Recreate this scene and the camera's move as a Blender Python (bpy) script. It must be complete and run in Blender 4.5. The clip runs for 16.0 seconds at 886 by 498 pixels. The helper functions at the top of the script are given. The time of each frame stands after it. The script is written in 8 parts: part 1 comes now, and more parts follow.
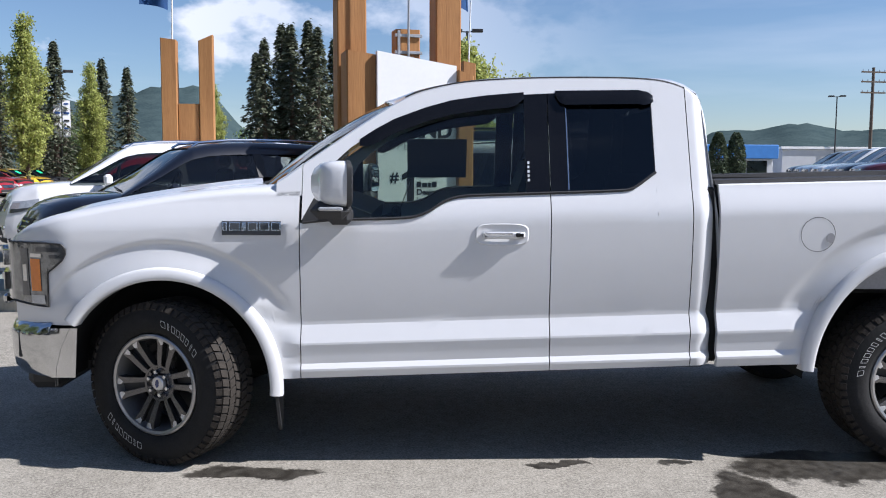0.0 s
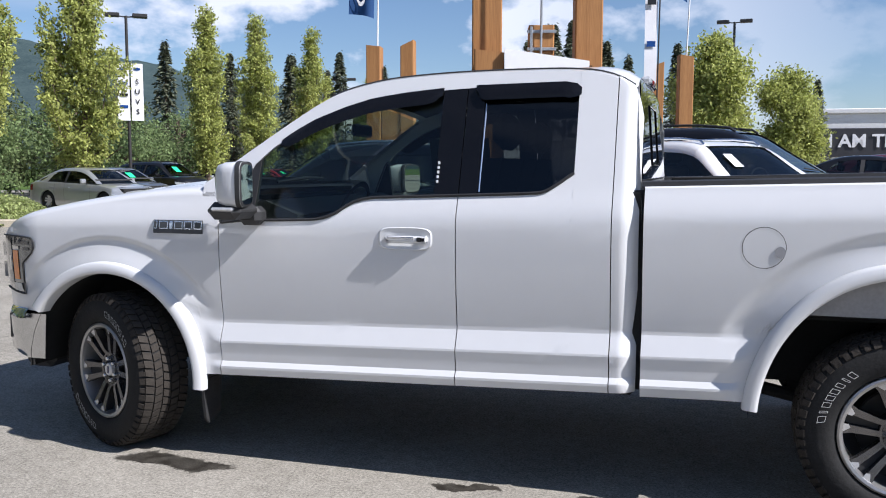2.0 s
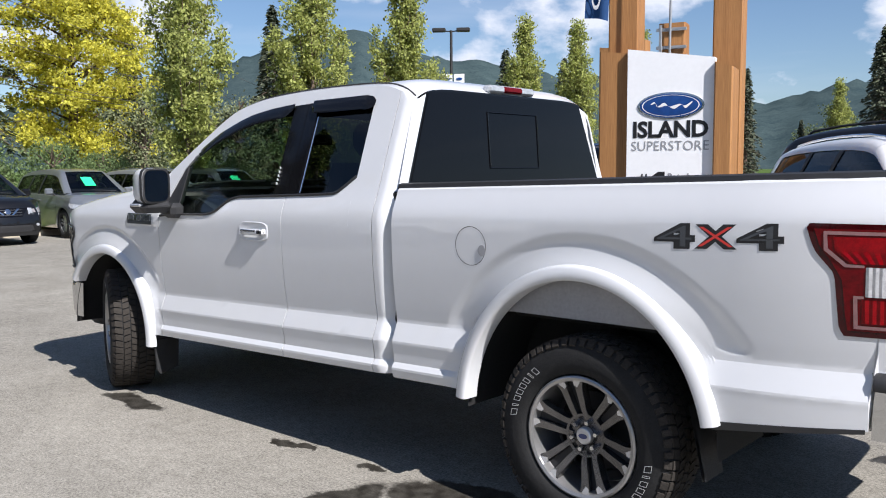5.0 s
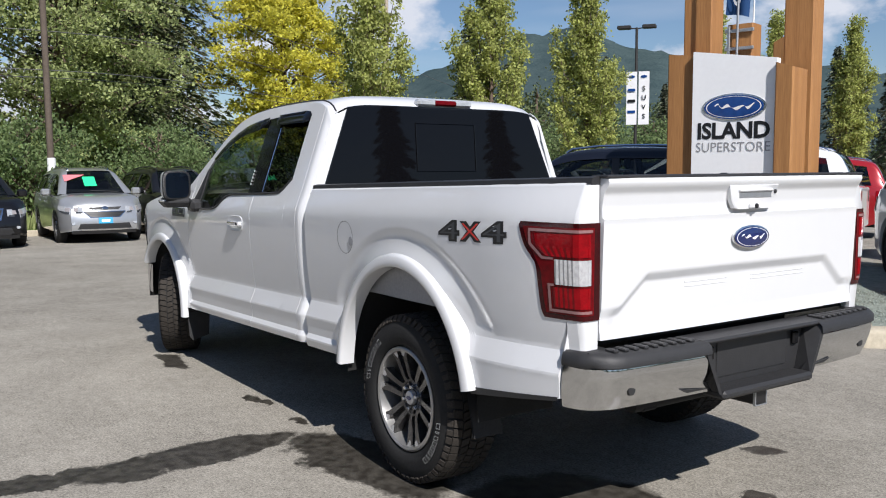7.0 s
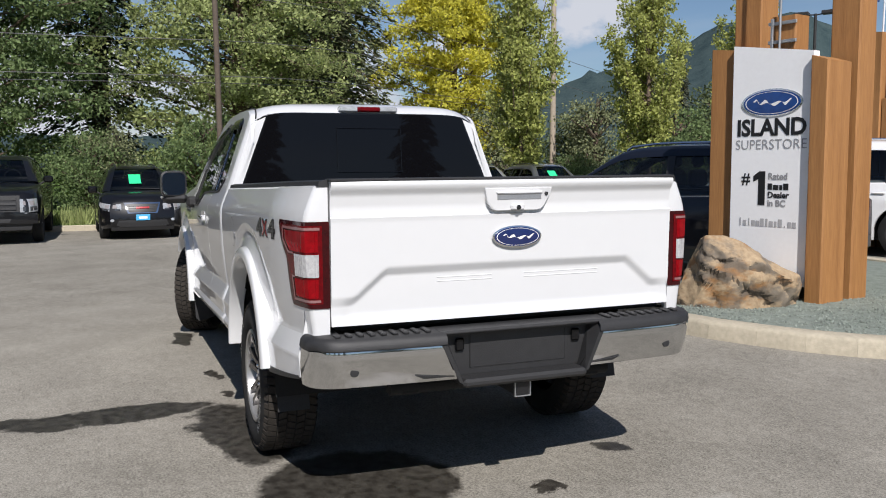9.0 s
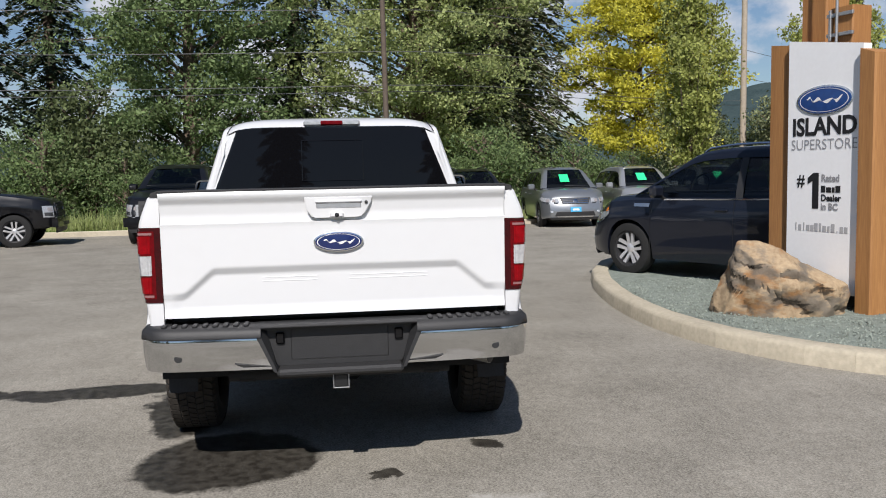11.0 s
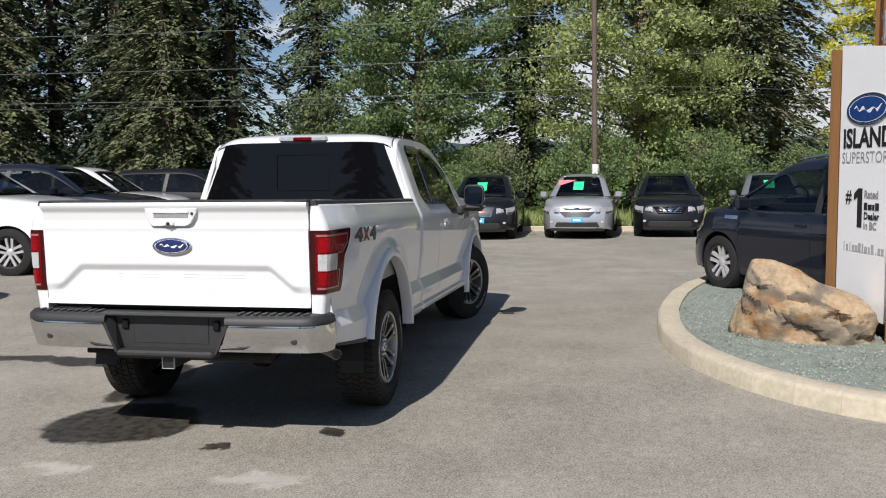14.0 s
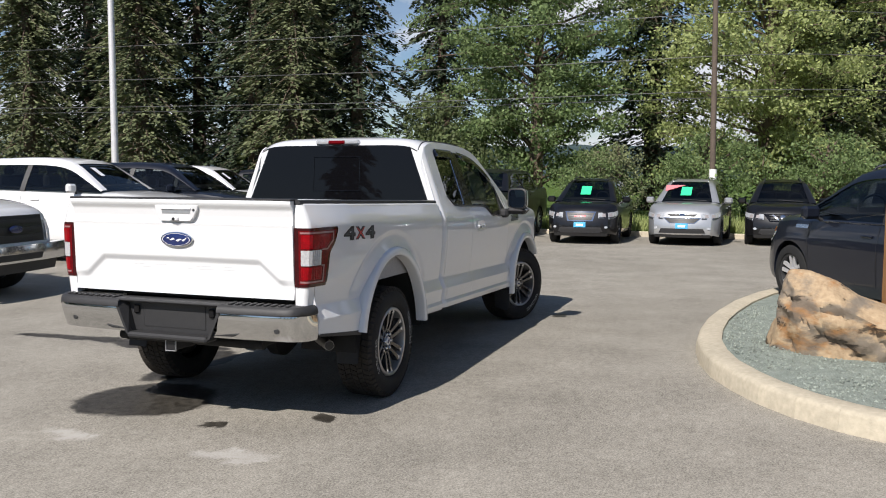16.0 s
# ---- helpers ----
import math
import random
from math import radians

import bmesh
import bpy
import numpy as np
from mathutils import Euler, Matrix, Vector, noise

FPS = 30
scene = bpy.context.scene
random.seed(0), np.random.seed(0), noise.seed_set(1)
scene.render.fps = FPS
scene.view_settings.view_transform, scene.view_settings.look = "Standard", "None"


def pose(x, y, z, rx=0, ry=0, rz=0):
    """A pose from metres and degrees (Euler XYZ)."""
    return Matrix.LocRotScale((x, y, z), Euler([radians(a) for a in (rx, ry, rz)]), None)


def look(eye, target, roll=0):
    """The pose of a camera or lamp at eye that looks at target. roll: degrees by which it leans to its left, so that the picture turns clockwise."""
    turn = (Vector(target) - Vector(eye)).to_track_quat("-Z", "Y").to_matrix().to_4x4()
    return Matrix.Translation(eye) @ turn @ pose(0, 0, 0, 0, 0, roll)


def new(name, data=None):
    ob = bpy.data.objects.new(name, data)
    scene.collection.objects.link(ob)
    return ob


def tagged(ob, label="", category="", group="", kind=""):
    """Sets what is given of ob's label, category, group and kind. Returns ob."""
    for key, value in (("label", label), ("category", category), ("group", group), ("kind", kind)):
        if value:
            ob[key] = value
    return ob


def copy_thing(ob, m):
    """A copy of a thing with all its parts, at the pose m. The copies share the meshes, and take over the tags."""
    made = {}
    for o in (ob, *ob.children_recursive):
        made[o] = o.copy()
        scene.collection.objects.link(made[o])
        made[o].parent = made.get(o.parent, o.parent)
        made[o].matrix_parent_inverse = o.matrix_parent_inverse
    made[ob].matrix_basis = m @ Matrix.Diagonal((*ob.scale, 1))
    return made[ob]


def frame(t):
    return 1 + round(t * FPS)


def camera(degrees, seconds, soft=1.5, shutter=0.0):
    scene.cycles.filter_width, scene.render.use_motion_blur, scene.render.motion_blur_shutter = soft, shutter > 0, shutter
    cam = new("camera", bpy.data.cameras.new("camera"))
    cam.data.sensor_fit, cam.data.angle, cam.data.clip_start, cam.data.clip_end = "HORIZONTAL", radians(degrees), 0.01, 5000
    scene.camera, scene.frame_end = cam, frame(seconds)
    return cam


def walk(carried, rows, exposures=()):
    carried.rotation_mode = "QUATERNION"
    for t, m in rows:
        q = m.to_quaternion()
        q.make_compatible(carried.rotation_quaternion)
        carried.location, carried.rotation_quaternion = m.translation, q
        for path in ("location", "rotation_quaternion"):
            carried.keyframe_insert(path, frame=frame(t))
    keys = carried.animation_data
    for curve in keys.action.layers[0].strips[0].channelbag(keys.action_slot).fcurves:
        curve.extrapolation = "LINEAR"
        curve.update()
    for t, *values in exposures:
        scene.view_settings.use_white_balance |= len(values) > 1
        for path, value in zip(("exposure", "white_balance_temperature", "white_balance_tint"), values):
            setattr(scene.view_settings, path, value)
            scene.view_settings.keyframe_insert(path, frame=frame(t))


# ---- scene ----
PATH = [
    (0, (1.225, -5.118, 1.444), (1.277, -3.127, 1.26), 0.2),
    (0.5, (1.636, -4.987, 1.449), (1.504, -3.0, 1.262), 0.2),
    (1, (2.075, -4.889, 1.468), (1.78, -2.92, 1.281), 0.1),
    (1.5, (2.499, -4.769, 1.448), (2.066, -2.826, 1.26), 0.2),
    (2, (2.943, -4.684, 1.452), (2.351, -2.782, 1.266), 0.1),
    (2.5, (3.399, -4.608, 1.45), (2.671, -2.754, 1.266), 0.0),
    (3, (3.834, -4.487, 1.464), (2.958, -2.699, 1.28), -0.0),
    (3.5, (4.283, -4.384, 1.47), (3.267, -2.671, 1.285), -0.1),
    (4, (4.674, -4.19, 1.459), (3.554, -2.543, 1.271), -0.1),
    (4.5, (5.084, -4.022, 1.465), (3.863, -2.449, 1.28), -0.2),
    (5, (5.5, -3.856, 1.463), (4.186, -2.359, 1.28), -0.3),
    (5.2, (5.648, -3.788, 1.458), (4.302, -2.321, 1.271), -0.2),
    (7.3, (7.331, -2.915, 1.494), (5.644, -1.858, 1.308), -0.3),
    (7.5, (7.46, -2.77, 1.497), (5.745, -1.759, 1.309), -0.3),
    (8, (7.76, -2.419, 1.497), (5.998, -1.492, 1.305), -0.3),
    (8.5, (8.07, -2.084, 1.51), (6.267, -1.241, 1.317), -0.3),
    (9, (8.303, -1.692, 1.513), (6.449, -0.966, 1.32), -0.4),
    (9.5, (8.506, -1.291, 1.535), (6.605, -0.703, 1.34), -0.4),
    (9.7, (8.596, -1.128, 1.528), (6.677, -0.595, 1.336), -0.5),
    (11.8, (9.266, 0.654, 1.548), (7.277, 0.769, 1.367), -0.9),
    (12, (9.306, 0.819, 1.562), (7.315, 0.898, 1.382), -0.7),
    (12.5, (9.427, 1.258, 1.587), (7.435, 1.223, 1.41), -0.6),
    (13, (9.44, 1.678, 1.575), (7.454, 1.53, 1.397), -0.6),
    (13.5, (9.461, 2.095, 1.584), (7.485, 1.837, 1.408), -0.6),
    (14, (9.455, 2.496, 1.598), (7.499, 2.115, 1.424), -0.6),
    (14.5, (9.399, 2.862, 1.6), (7.462, 2.393, 1.427), -0.4),
    (15, (9.405, 3.161, 1.603), (7.487, 2.62, 1.435), -0.3),
    (15.5, (9.429, 3.38, 1.619), (7.535, 2.758, 1.451), 0.1),
    (16, (9.423, 3.471, 1.602), (7.551, 2.786, 1.434), 0.2),
]
cam = camera(54.1, 16.0, soft=1.05)
walk(cam, [(t, look(eye, aim, lean)) for t, eye, aim, lean in PATH],
     exposures=((0, 0.64, 5900, 15), (2, 0.64, 5950, 15), (5, 0.58, 6050, 14), (7.5, 0.20, 6180, 13), (9, 0.08, 6250, 13), (12.5, 0.13, 6300, 13), (16, 0.34, 6400, 13)))

SUN_TO = Vector((1.05, -0.19, 1.0)).normalized()
SUN_EL = math.asin(SUN_TO.z)
SUN_ROT = math.atan2(SUN_TO.x, SUN_TO.y)

world = bpy.data.worlds.new("sky")
scene.world = world
world.use_nodes = True
wn, wl = world.node_tree.nodes, world.node_tree.links
wn.clear()
w_out = wn.new("ShaderNodeOutputWorld")
w_bg = wn.new("ShaderNodeBackground")
w_bg.inputs["Strength"].default_value = 0.067
w_sky = wn.new("ShaderNodeTexSky")
w_sky.sky_type = "NISHITA"
w_sky.sun_disc = False
w_sky.sun_elevation, w_sky.sun_rotation = SUN_EL, SUN_ROT
w_sky.air_density, w_sky.dust_density, w_sky.ozone_density = 1.0, 0.25, 3.6
# clouds: broken cumulus low over the mountains, thin streaks elsewhere
w_tc = wn.new("ShaderNodeTexCoord")
w_map = wn.new("ShaderNodeMapping")
w_map.inputs["Scale"].default_value = (1.0, 1.0, 1.7)
w_map.inputs["Location"].default_value = (0.35, 0.1, 0.0)
w_noise = wn.new("ShaderNodeTexNoise")
w_noise.inputs["Scale"].default_value = 5.6
w_noise.inputs["Detail"].default_value = 7.0
w_noise.inputs["Roughness"].default_value = 0.55
w_ramp = wn.new("ShaderNodeValToRGB")
w_ramp.color_ramp.elements[0].position, w_ramp.color_ramp.elements[1].position = 0.475, 0.565
w_sep = wn.new("ShaderNodeSeparateXYZ")
w_low = wn.new("ShaderNodeMapRange")
w_low.inputs["From Min"].default_value, w_low.inputs["From Max"].default_value = 0.42, 0.20
w_side = wn.new("ShaderNodeMapRange")
w_side.inputs["From Min"].default_value, w_side.inputs["From Max"].default_value = 0.25, -0.25
w_mul = wn.new("ShaderNodeMath")
w_mul.operation = "MULTIPLY"
w_mul2 = wn.new("ShaderNodeMath")
w_mul2.operation = "MULTIPLY"
w_streak_map = wn.new("ShaderNodeMapping")
w_streak_map.inputs["Scale"].default_value = (1.0, 1.6, 9.0)
w_streak_map.inputs["Rotation"].default_value = (0.25, 0.15, 0.0)
w_streak = wn.new("ShaderNodeTexNoise")
w_streak.inputs["Scale"].default_value = 2.2
w_streak.inputs["Detail"].default_value = 5.0
w_sramp = wn.new("ShaderNodeMapRange")
w_sramp.inputs["From Min"].default_value, w_sramp.inputs["From Max"].default_value = 0.50, 0.85
w_sramp.inputs["To Max"].default_value = 0.30
w_max = wn.new("ShaderNodeMath")
w_max.operation = "MAXIMUM"
w_mix = wn.new("ShaderNodeMix")
w_mix.data_type = "RGBA"
w_mix.inputs["B"].default_value = (9.0, 9.3, 9.8, 1.0)
wl.new(w_tc.outputs["Generated"], w_map.inputs["Vector"])
wl.new(w_map.outputs["Vector"], w_noise.inputs["Vector"])
wl.new(w_noise.outputs["Fac"], w_ramp.inputs["Fac"])
wl.new(w_tc.outputs["Generated"], w_sep.inputs["Vector"])
wl.new(w_sep.outputs["Z"], w_low.inputs["Value"])
wl.new(w_sep.outputs["X"], w_side.inputs["Value"])
wl.new(w_ramp.outputs["Color"], w_mul.inputs[0])
wl.new(w_low.outputs["Result"], w_mul.inputs[1])
wl.new(w_mul.outputs[0], w_mul2.inputs[0])
wl.new(w_side.outputs["Result"], w_mul2.inputs[1])
wl.new(w_tc.outputs["Generated"], w_streak_map.inputs["Vector"])
wl.new(w_streak_map.outputs["Vector"], w_streak.inputs["Vector"])
wl.new(w_streak.outputs["Fac"], w_sramp.inputs["Value"])
wl.new(w_mul2.outputs[0], w_max.inputs[0])
wl.new(w_sramp.outputs["Result"], w_max.inputs[1])
wl.new(w_max.outputs[0], w_mix.inputs["Factor"])
wl.new(w_sky.outputs["Color"], w_mix.inputs["A"])
wl.new(w_mix.outputs["Result"], w_bg.inputs["Color"])
wl.new(w_bg.outputs["Background"], w_out.inputs["Surface"])

sun = new("sun", bpy.data.lights.new("sun", "SUN"))
sun.data.energy, sun.data.angle, sun.data.color = 5.0, radians(0.53), (1.0, 0.95, 0.87)
sun.matrix_world = look(SUN_TO * 60, (0, 0, 0))


# ---- mesh and material tools ----
class Geo:
    """Collects vertices and faces for one mesh."""

    def __init__(self):
        self.v, self.f = [], []

    def poly(self, pts):
        n = len(self.v)
        self.v += [tuple(p) for p in pts]
        self.f.append(tuple(range(n, n + len(pts))))
        return self

    def grid(self, rows, close_u=False, close_v=False):
        """rows: equal lists of points; joins neighbours by quads."""
        n, a, b = len(self.v), len(rows), len(rows[0])
        for r in rows:
            self.v += [tuple(p) for p in r]
        for i in range(a if close_u else a - 1):
            for j in range(b if close_v else b - 1):
                i2, j2 = (i + 1) % a, (j + 1) % b
                self.f.append((n + i * b + j, n + i2 * b + j, n + i2 * b + j2, n + i * b + j2))
        return self

    def box(self, x0, x1, y0, y1, z0, z1, b=0.0, m=None):
        if b <= 0:
            b = 0.0005
        lo, hi, start = (x0, y0, z0), (x1, y1, z1), len(self.v)
        key = {}
        for sx in (0, 1):
            for sy in (0, 1):
                for sz in (0, 1):
                    s = (sx, sy, sz)
                    for ax in range(3):
                        p = []
                        for k in range(3):
                            e = hi[k] if s[k] else lo[k]
                            p.append(e if k == ax else (e - b if s[k] else e + b))
                        p = Vector(p)
                        key[s, ax] = len(self.v)
                        self.v.append(tuple(m @ p if m else p))
        for ax in range(3):
            u, w = (ax + 1) % 3, (ax + 2) % 3
            for e in (0, 1):
                loop = []
                for du, dw in ((0, 0), (1, 0), (1, 1), (0, 1)):
                    s = [0, 0, 0]
                    s[ax], s[u], s[w] = e, du, dw
                    loop.append(key[tuple(s), ax])
                self.f.append(tuple(loop if e else loop[::-1]))
            for du in (0, 1):
                for dw in (0, 1):
                    s0, s1 = [0, 0, 0], [0, 0, 0]
                    s0[ax], s1[ax] = 0, 1
                    s0[u] = s1[u] = du
                    s0[w] = s1[w] = dw
                    q = (key[tuple(s0), u], key[tuple(s1), u], key[tuple(s1), w], key[tuple(s0), w])
                    self.f.append(q if du != dw else q[::-1])
        for sx in (0, 1):
            for sy in (0, 1):
                for sz in (0, 1):
                    s = (sx, sy, sz)
                    q = (key[s, 0], key[s, 1], key[s, 2])
                    self.f.append(q if (sx + sy + sz) % 2 else q[::-1])
        return self

    def tube(self, a, b, ra, rb=None, seg=10, caps=True):
        rb = ra if rb is None else rb
        a, b = Vector(a), Vector(b)
        d = (b - a).normalized()
        u = d.orthogonal().normalized()
        w = d.cross(u)
        n = len(self.v)
        for c, r in ((a, ra), (b, rb)):
            for k in range(seg):
                t = 2 * math.pi * k / seg
                self.v.append(tuple(c + (u * math.cos(t) + w * math.sin(t)) * r))
        for k in range(seg):
            k2 = (k + 1) % seg
            self.f.append((n + k, n + k2, n + seg + k2, n + seg + k))
        if caps:
            self.f.append(tuple(range(n + seg - 1, n - 1, -1)))
            self.f.append(tuple(range(n + seg, n + 2 * seg)))
        return self

    def path(self, pts, r, seg=8):
        """A bent tube through the points; r is one radius or one for each point."""
        pts = [Vector(p) for p in pts]
        rs = r if isinstance(r, (list, tuple)) else [r] * len(pts)
        rows = []
        u = None
        for k, p in enumerate(pts):
            d = (pts[min(k + 1, len(pts) - 1)] - pts[max(k - 1, 0)]).normalized()
            if u is None:
                u = d.orthogonal().normalized()
            u = (u - d * u.dot(d)).normalized()
            w = d.cross(u)
            rows.append([p + (u * math.cos(2 * math.pi * j / seg) + w * math.sin(2 * math.pi * j / seg)) * rs[k] for j in range(seg)])
        self.grid(rows, close_v=True)
        n = len(self.v)
        self.f.append(tuple(range(n - seg * len(rows) + seg - 1, n - seg * len(rows) - 1, -1)))
        self.f.append(tuple(range(n - seg, n)))
        return self

    def revolve(self, prof, seg=48, axis="y", centre=(0, 0, 0)):
        """prof: (radius, offset along the axis)."""
        rows = []
        for k in range(seg):
            t = 2 * math.pi * k / seg
            c, s = math.cos(t), math.sin(t)
            if axis == "y":
                rows.append([(centre[0] + r * c, centre[1] + o, centre[2] + r * s) for r, o in prof])
            else:
                rows.append([(centre[0] + r * c, centre[1] + r * s, centre[2] + o) for r, o in prof])
        return self.grid(rows, close_u=True)

    def prism(self, pts, d, b=0.0):
        """A flat outline pushed along the vector d, with its rim drawn in by the share b."""
        pts, d = [Vector(p) for p in pts], Vector(d)
        c = sum(pts, Vector()) / len(pts)
        top = [p + d for p in pts]
        n, k = len(self.v), len(pts)
        if b > 0:
            mid = [p + d * (1 - min(b * 4, 0.5)) for p in pts]
            top = [c + d + (p - c) * (1 - b) for p in pts]
            self.v += [tuple(p) for p in pts + mid + top]
            for ring in (0, 1):
                for i in range(k):
                    j = (i + 1) % k
                    self.f.append((n + ring * k + i, n + ring * k + j, n + (ring + 1) * k + j, n + (ring + 1) * k + i))
            self.f.append(tuple(range(n + 2 * k, n + 3 * k)))
        else:
            self.v += [tuple(p) for p in pts + top]
            for i in range(k):
                j = (i + 1) % k
                self.f.append((n + i, n + j, n + k + j, n + k + i))
            self.f.append(tuple(range(n + k, n + 2 * k)))
        self.f.append(tuple(range(n + k - 1, n - 1, -1)))
        return self

    def add(self, other, m=None):
        n = len(self.v)
        self.v += [tuple(m @ Vector(p)) for p in other.v] if m else other.v
        self.f += [tuple(n + i for i in q) for q in other.f]
        return self

    def mirror_y(self):
        n, k = len(self.v), len(self.f)
        self.v += [(x, -y, z) for x, y, z in self.v[:n]]
        self.f += [tuple(n + i for i in reversed(q)) for q in self.f[:k]]
        return self

    def mesh(self, name, smooth=35, weld=0.0):
        me = bpy.data.meshes.new(name)
        me.from_pydata(self.v, [], self.f)
        bm = bmesh.new()
        bm.from_mesh(me)
        if weld:
            bmesh.ops.remove_doubles(bm, verts=bm.verts, dist=weld)
        if len(bm.faces) < 60000:
            bmesh.ops.recalc_face_normals(bm, faces=bm.faces)
        bm.to_mesh(me)
        bm.free()
        if smooth:
            me.shade_smooth()
            me.set_sharp_from_angle(angle=radians(smooth))
        return me


def part(name, geo, material, parent, label="", smooth=35, weld=0.0, at=None):
    """Links one mesh as a part under a thing or part; geo is a Geo or a mesh."""
    me = geo.mesh(name, smooth, weld) if isinstance(geo, Geo) else geo
    if material and not me.materials:
        me.materials.append(material)
    ob = new(name, me)
    ob.parent = parent
    if at is not None:
        ob.matrix_basis = at
    if label:
        ob["label"] = label
    return ob


def thing(name, label, category, at=None, group="", kind=""):
    ob = new(name)
    ob.empty_display_size = 0.2
    if at is not None:
        ob.matrix_basis = at
    return tagged(ob, label, category, group, kind)


def solo(name, geo, material, label, category, group="", kind="", smooth=35, at=None):
    ob = part(name, geo, material, None, "", smooth, at=at)
    return tagged(ob, label, category, group, kind)


def lerp_table(table, x):
    if x <= table[0][0]:
        return table[0][1]
    for (a, p), (b, q) in zip(table, table[1:]):
        if x <= b:
            t = (x - a) / (b - a)
            return p + (q - p) * t
    return table[-1][1]


def smooth_table(table, x):
    """Monotone-ish smooth reading of a table (Catmull-Rom)."""
    n = len(table)
    if x <= table[0][0]:
        return table[0][1]
    if x >= table[-1][0]:
        return table[-1][1]
    i = max(k for k in range(n - 1) if table[k][0] <= x)
    x0, y0 = table[max(i - 1, 0)]
    x1, y1 = table[i]
    x2, y2 = table[i + 1]
    x3, y3 = table[min(i + 2, n - 1)]
    t = (x - x1) / (x2 - x1)
    m1 = (y2 - y0) / max(x2 - x0, 1e-6) * (x2 - x1)
    m2 = (y3 - y1) / max(x3 - x1, 1e-6) * (x2 - x1)
    return (2 * t ** 3 - 3 * t ** 2 + 1) * y1 + (t ** 3 - 2 * t ** 2 + t) * m1 + (-2 * t ** 3 + 3 * t ** 2) * y2 + (t ** 3 - t ** 2) * m2


def steps(a, b, n):
    return [a + (b - a) * k / n for k in range(n + 1)]


def text_geo(words, size, thick=0.0, align="CENTER", bold=0.0, spacing=1.0):
    """Letters of the built-in font as a Geo in the x-z plane, facing -y."""
    cu = bpy.data.curves.new("lettering", "FONT")
    cu.body, cu.size, cu.align_x, cu.align_y = words, size, align, "CENTER"
    cu.extrude, cu.offset, cu.space_character = thick, bold, spacing
    cu.resolution_u = 3
    ob = new("lettering", cu)
    dg = bpy.context.evaluated_depsgraph_get()
    me = bpy.data.meshes.new_from_object(ob.evaluated_get(dg))
    g = Geo()
    g.v = [(v.co.x, -v.co.z, v.co.y) for v in me.vertices]
    g.f = [tuple(p.vertices) for p in me.polygons]
    bpy.data.objects.remove(ob)
    bpy.data.curves.remove(cu)
    bpy.data.meshes.remove(me)
    return g


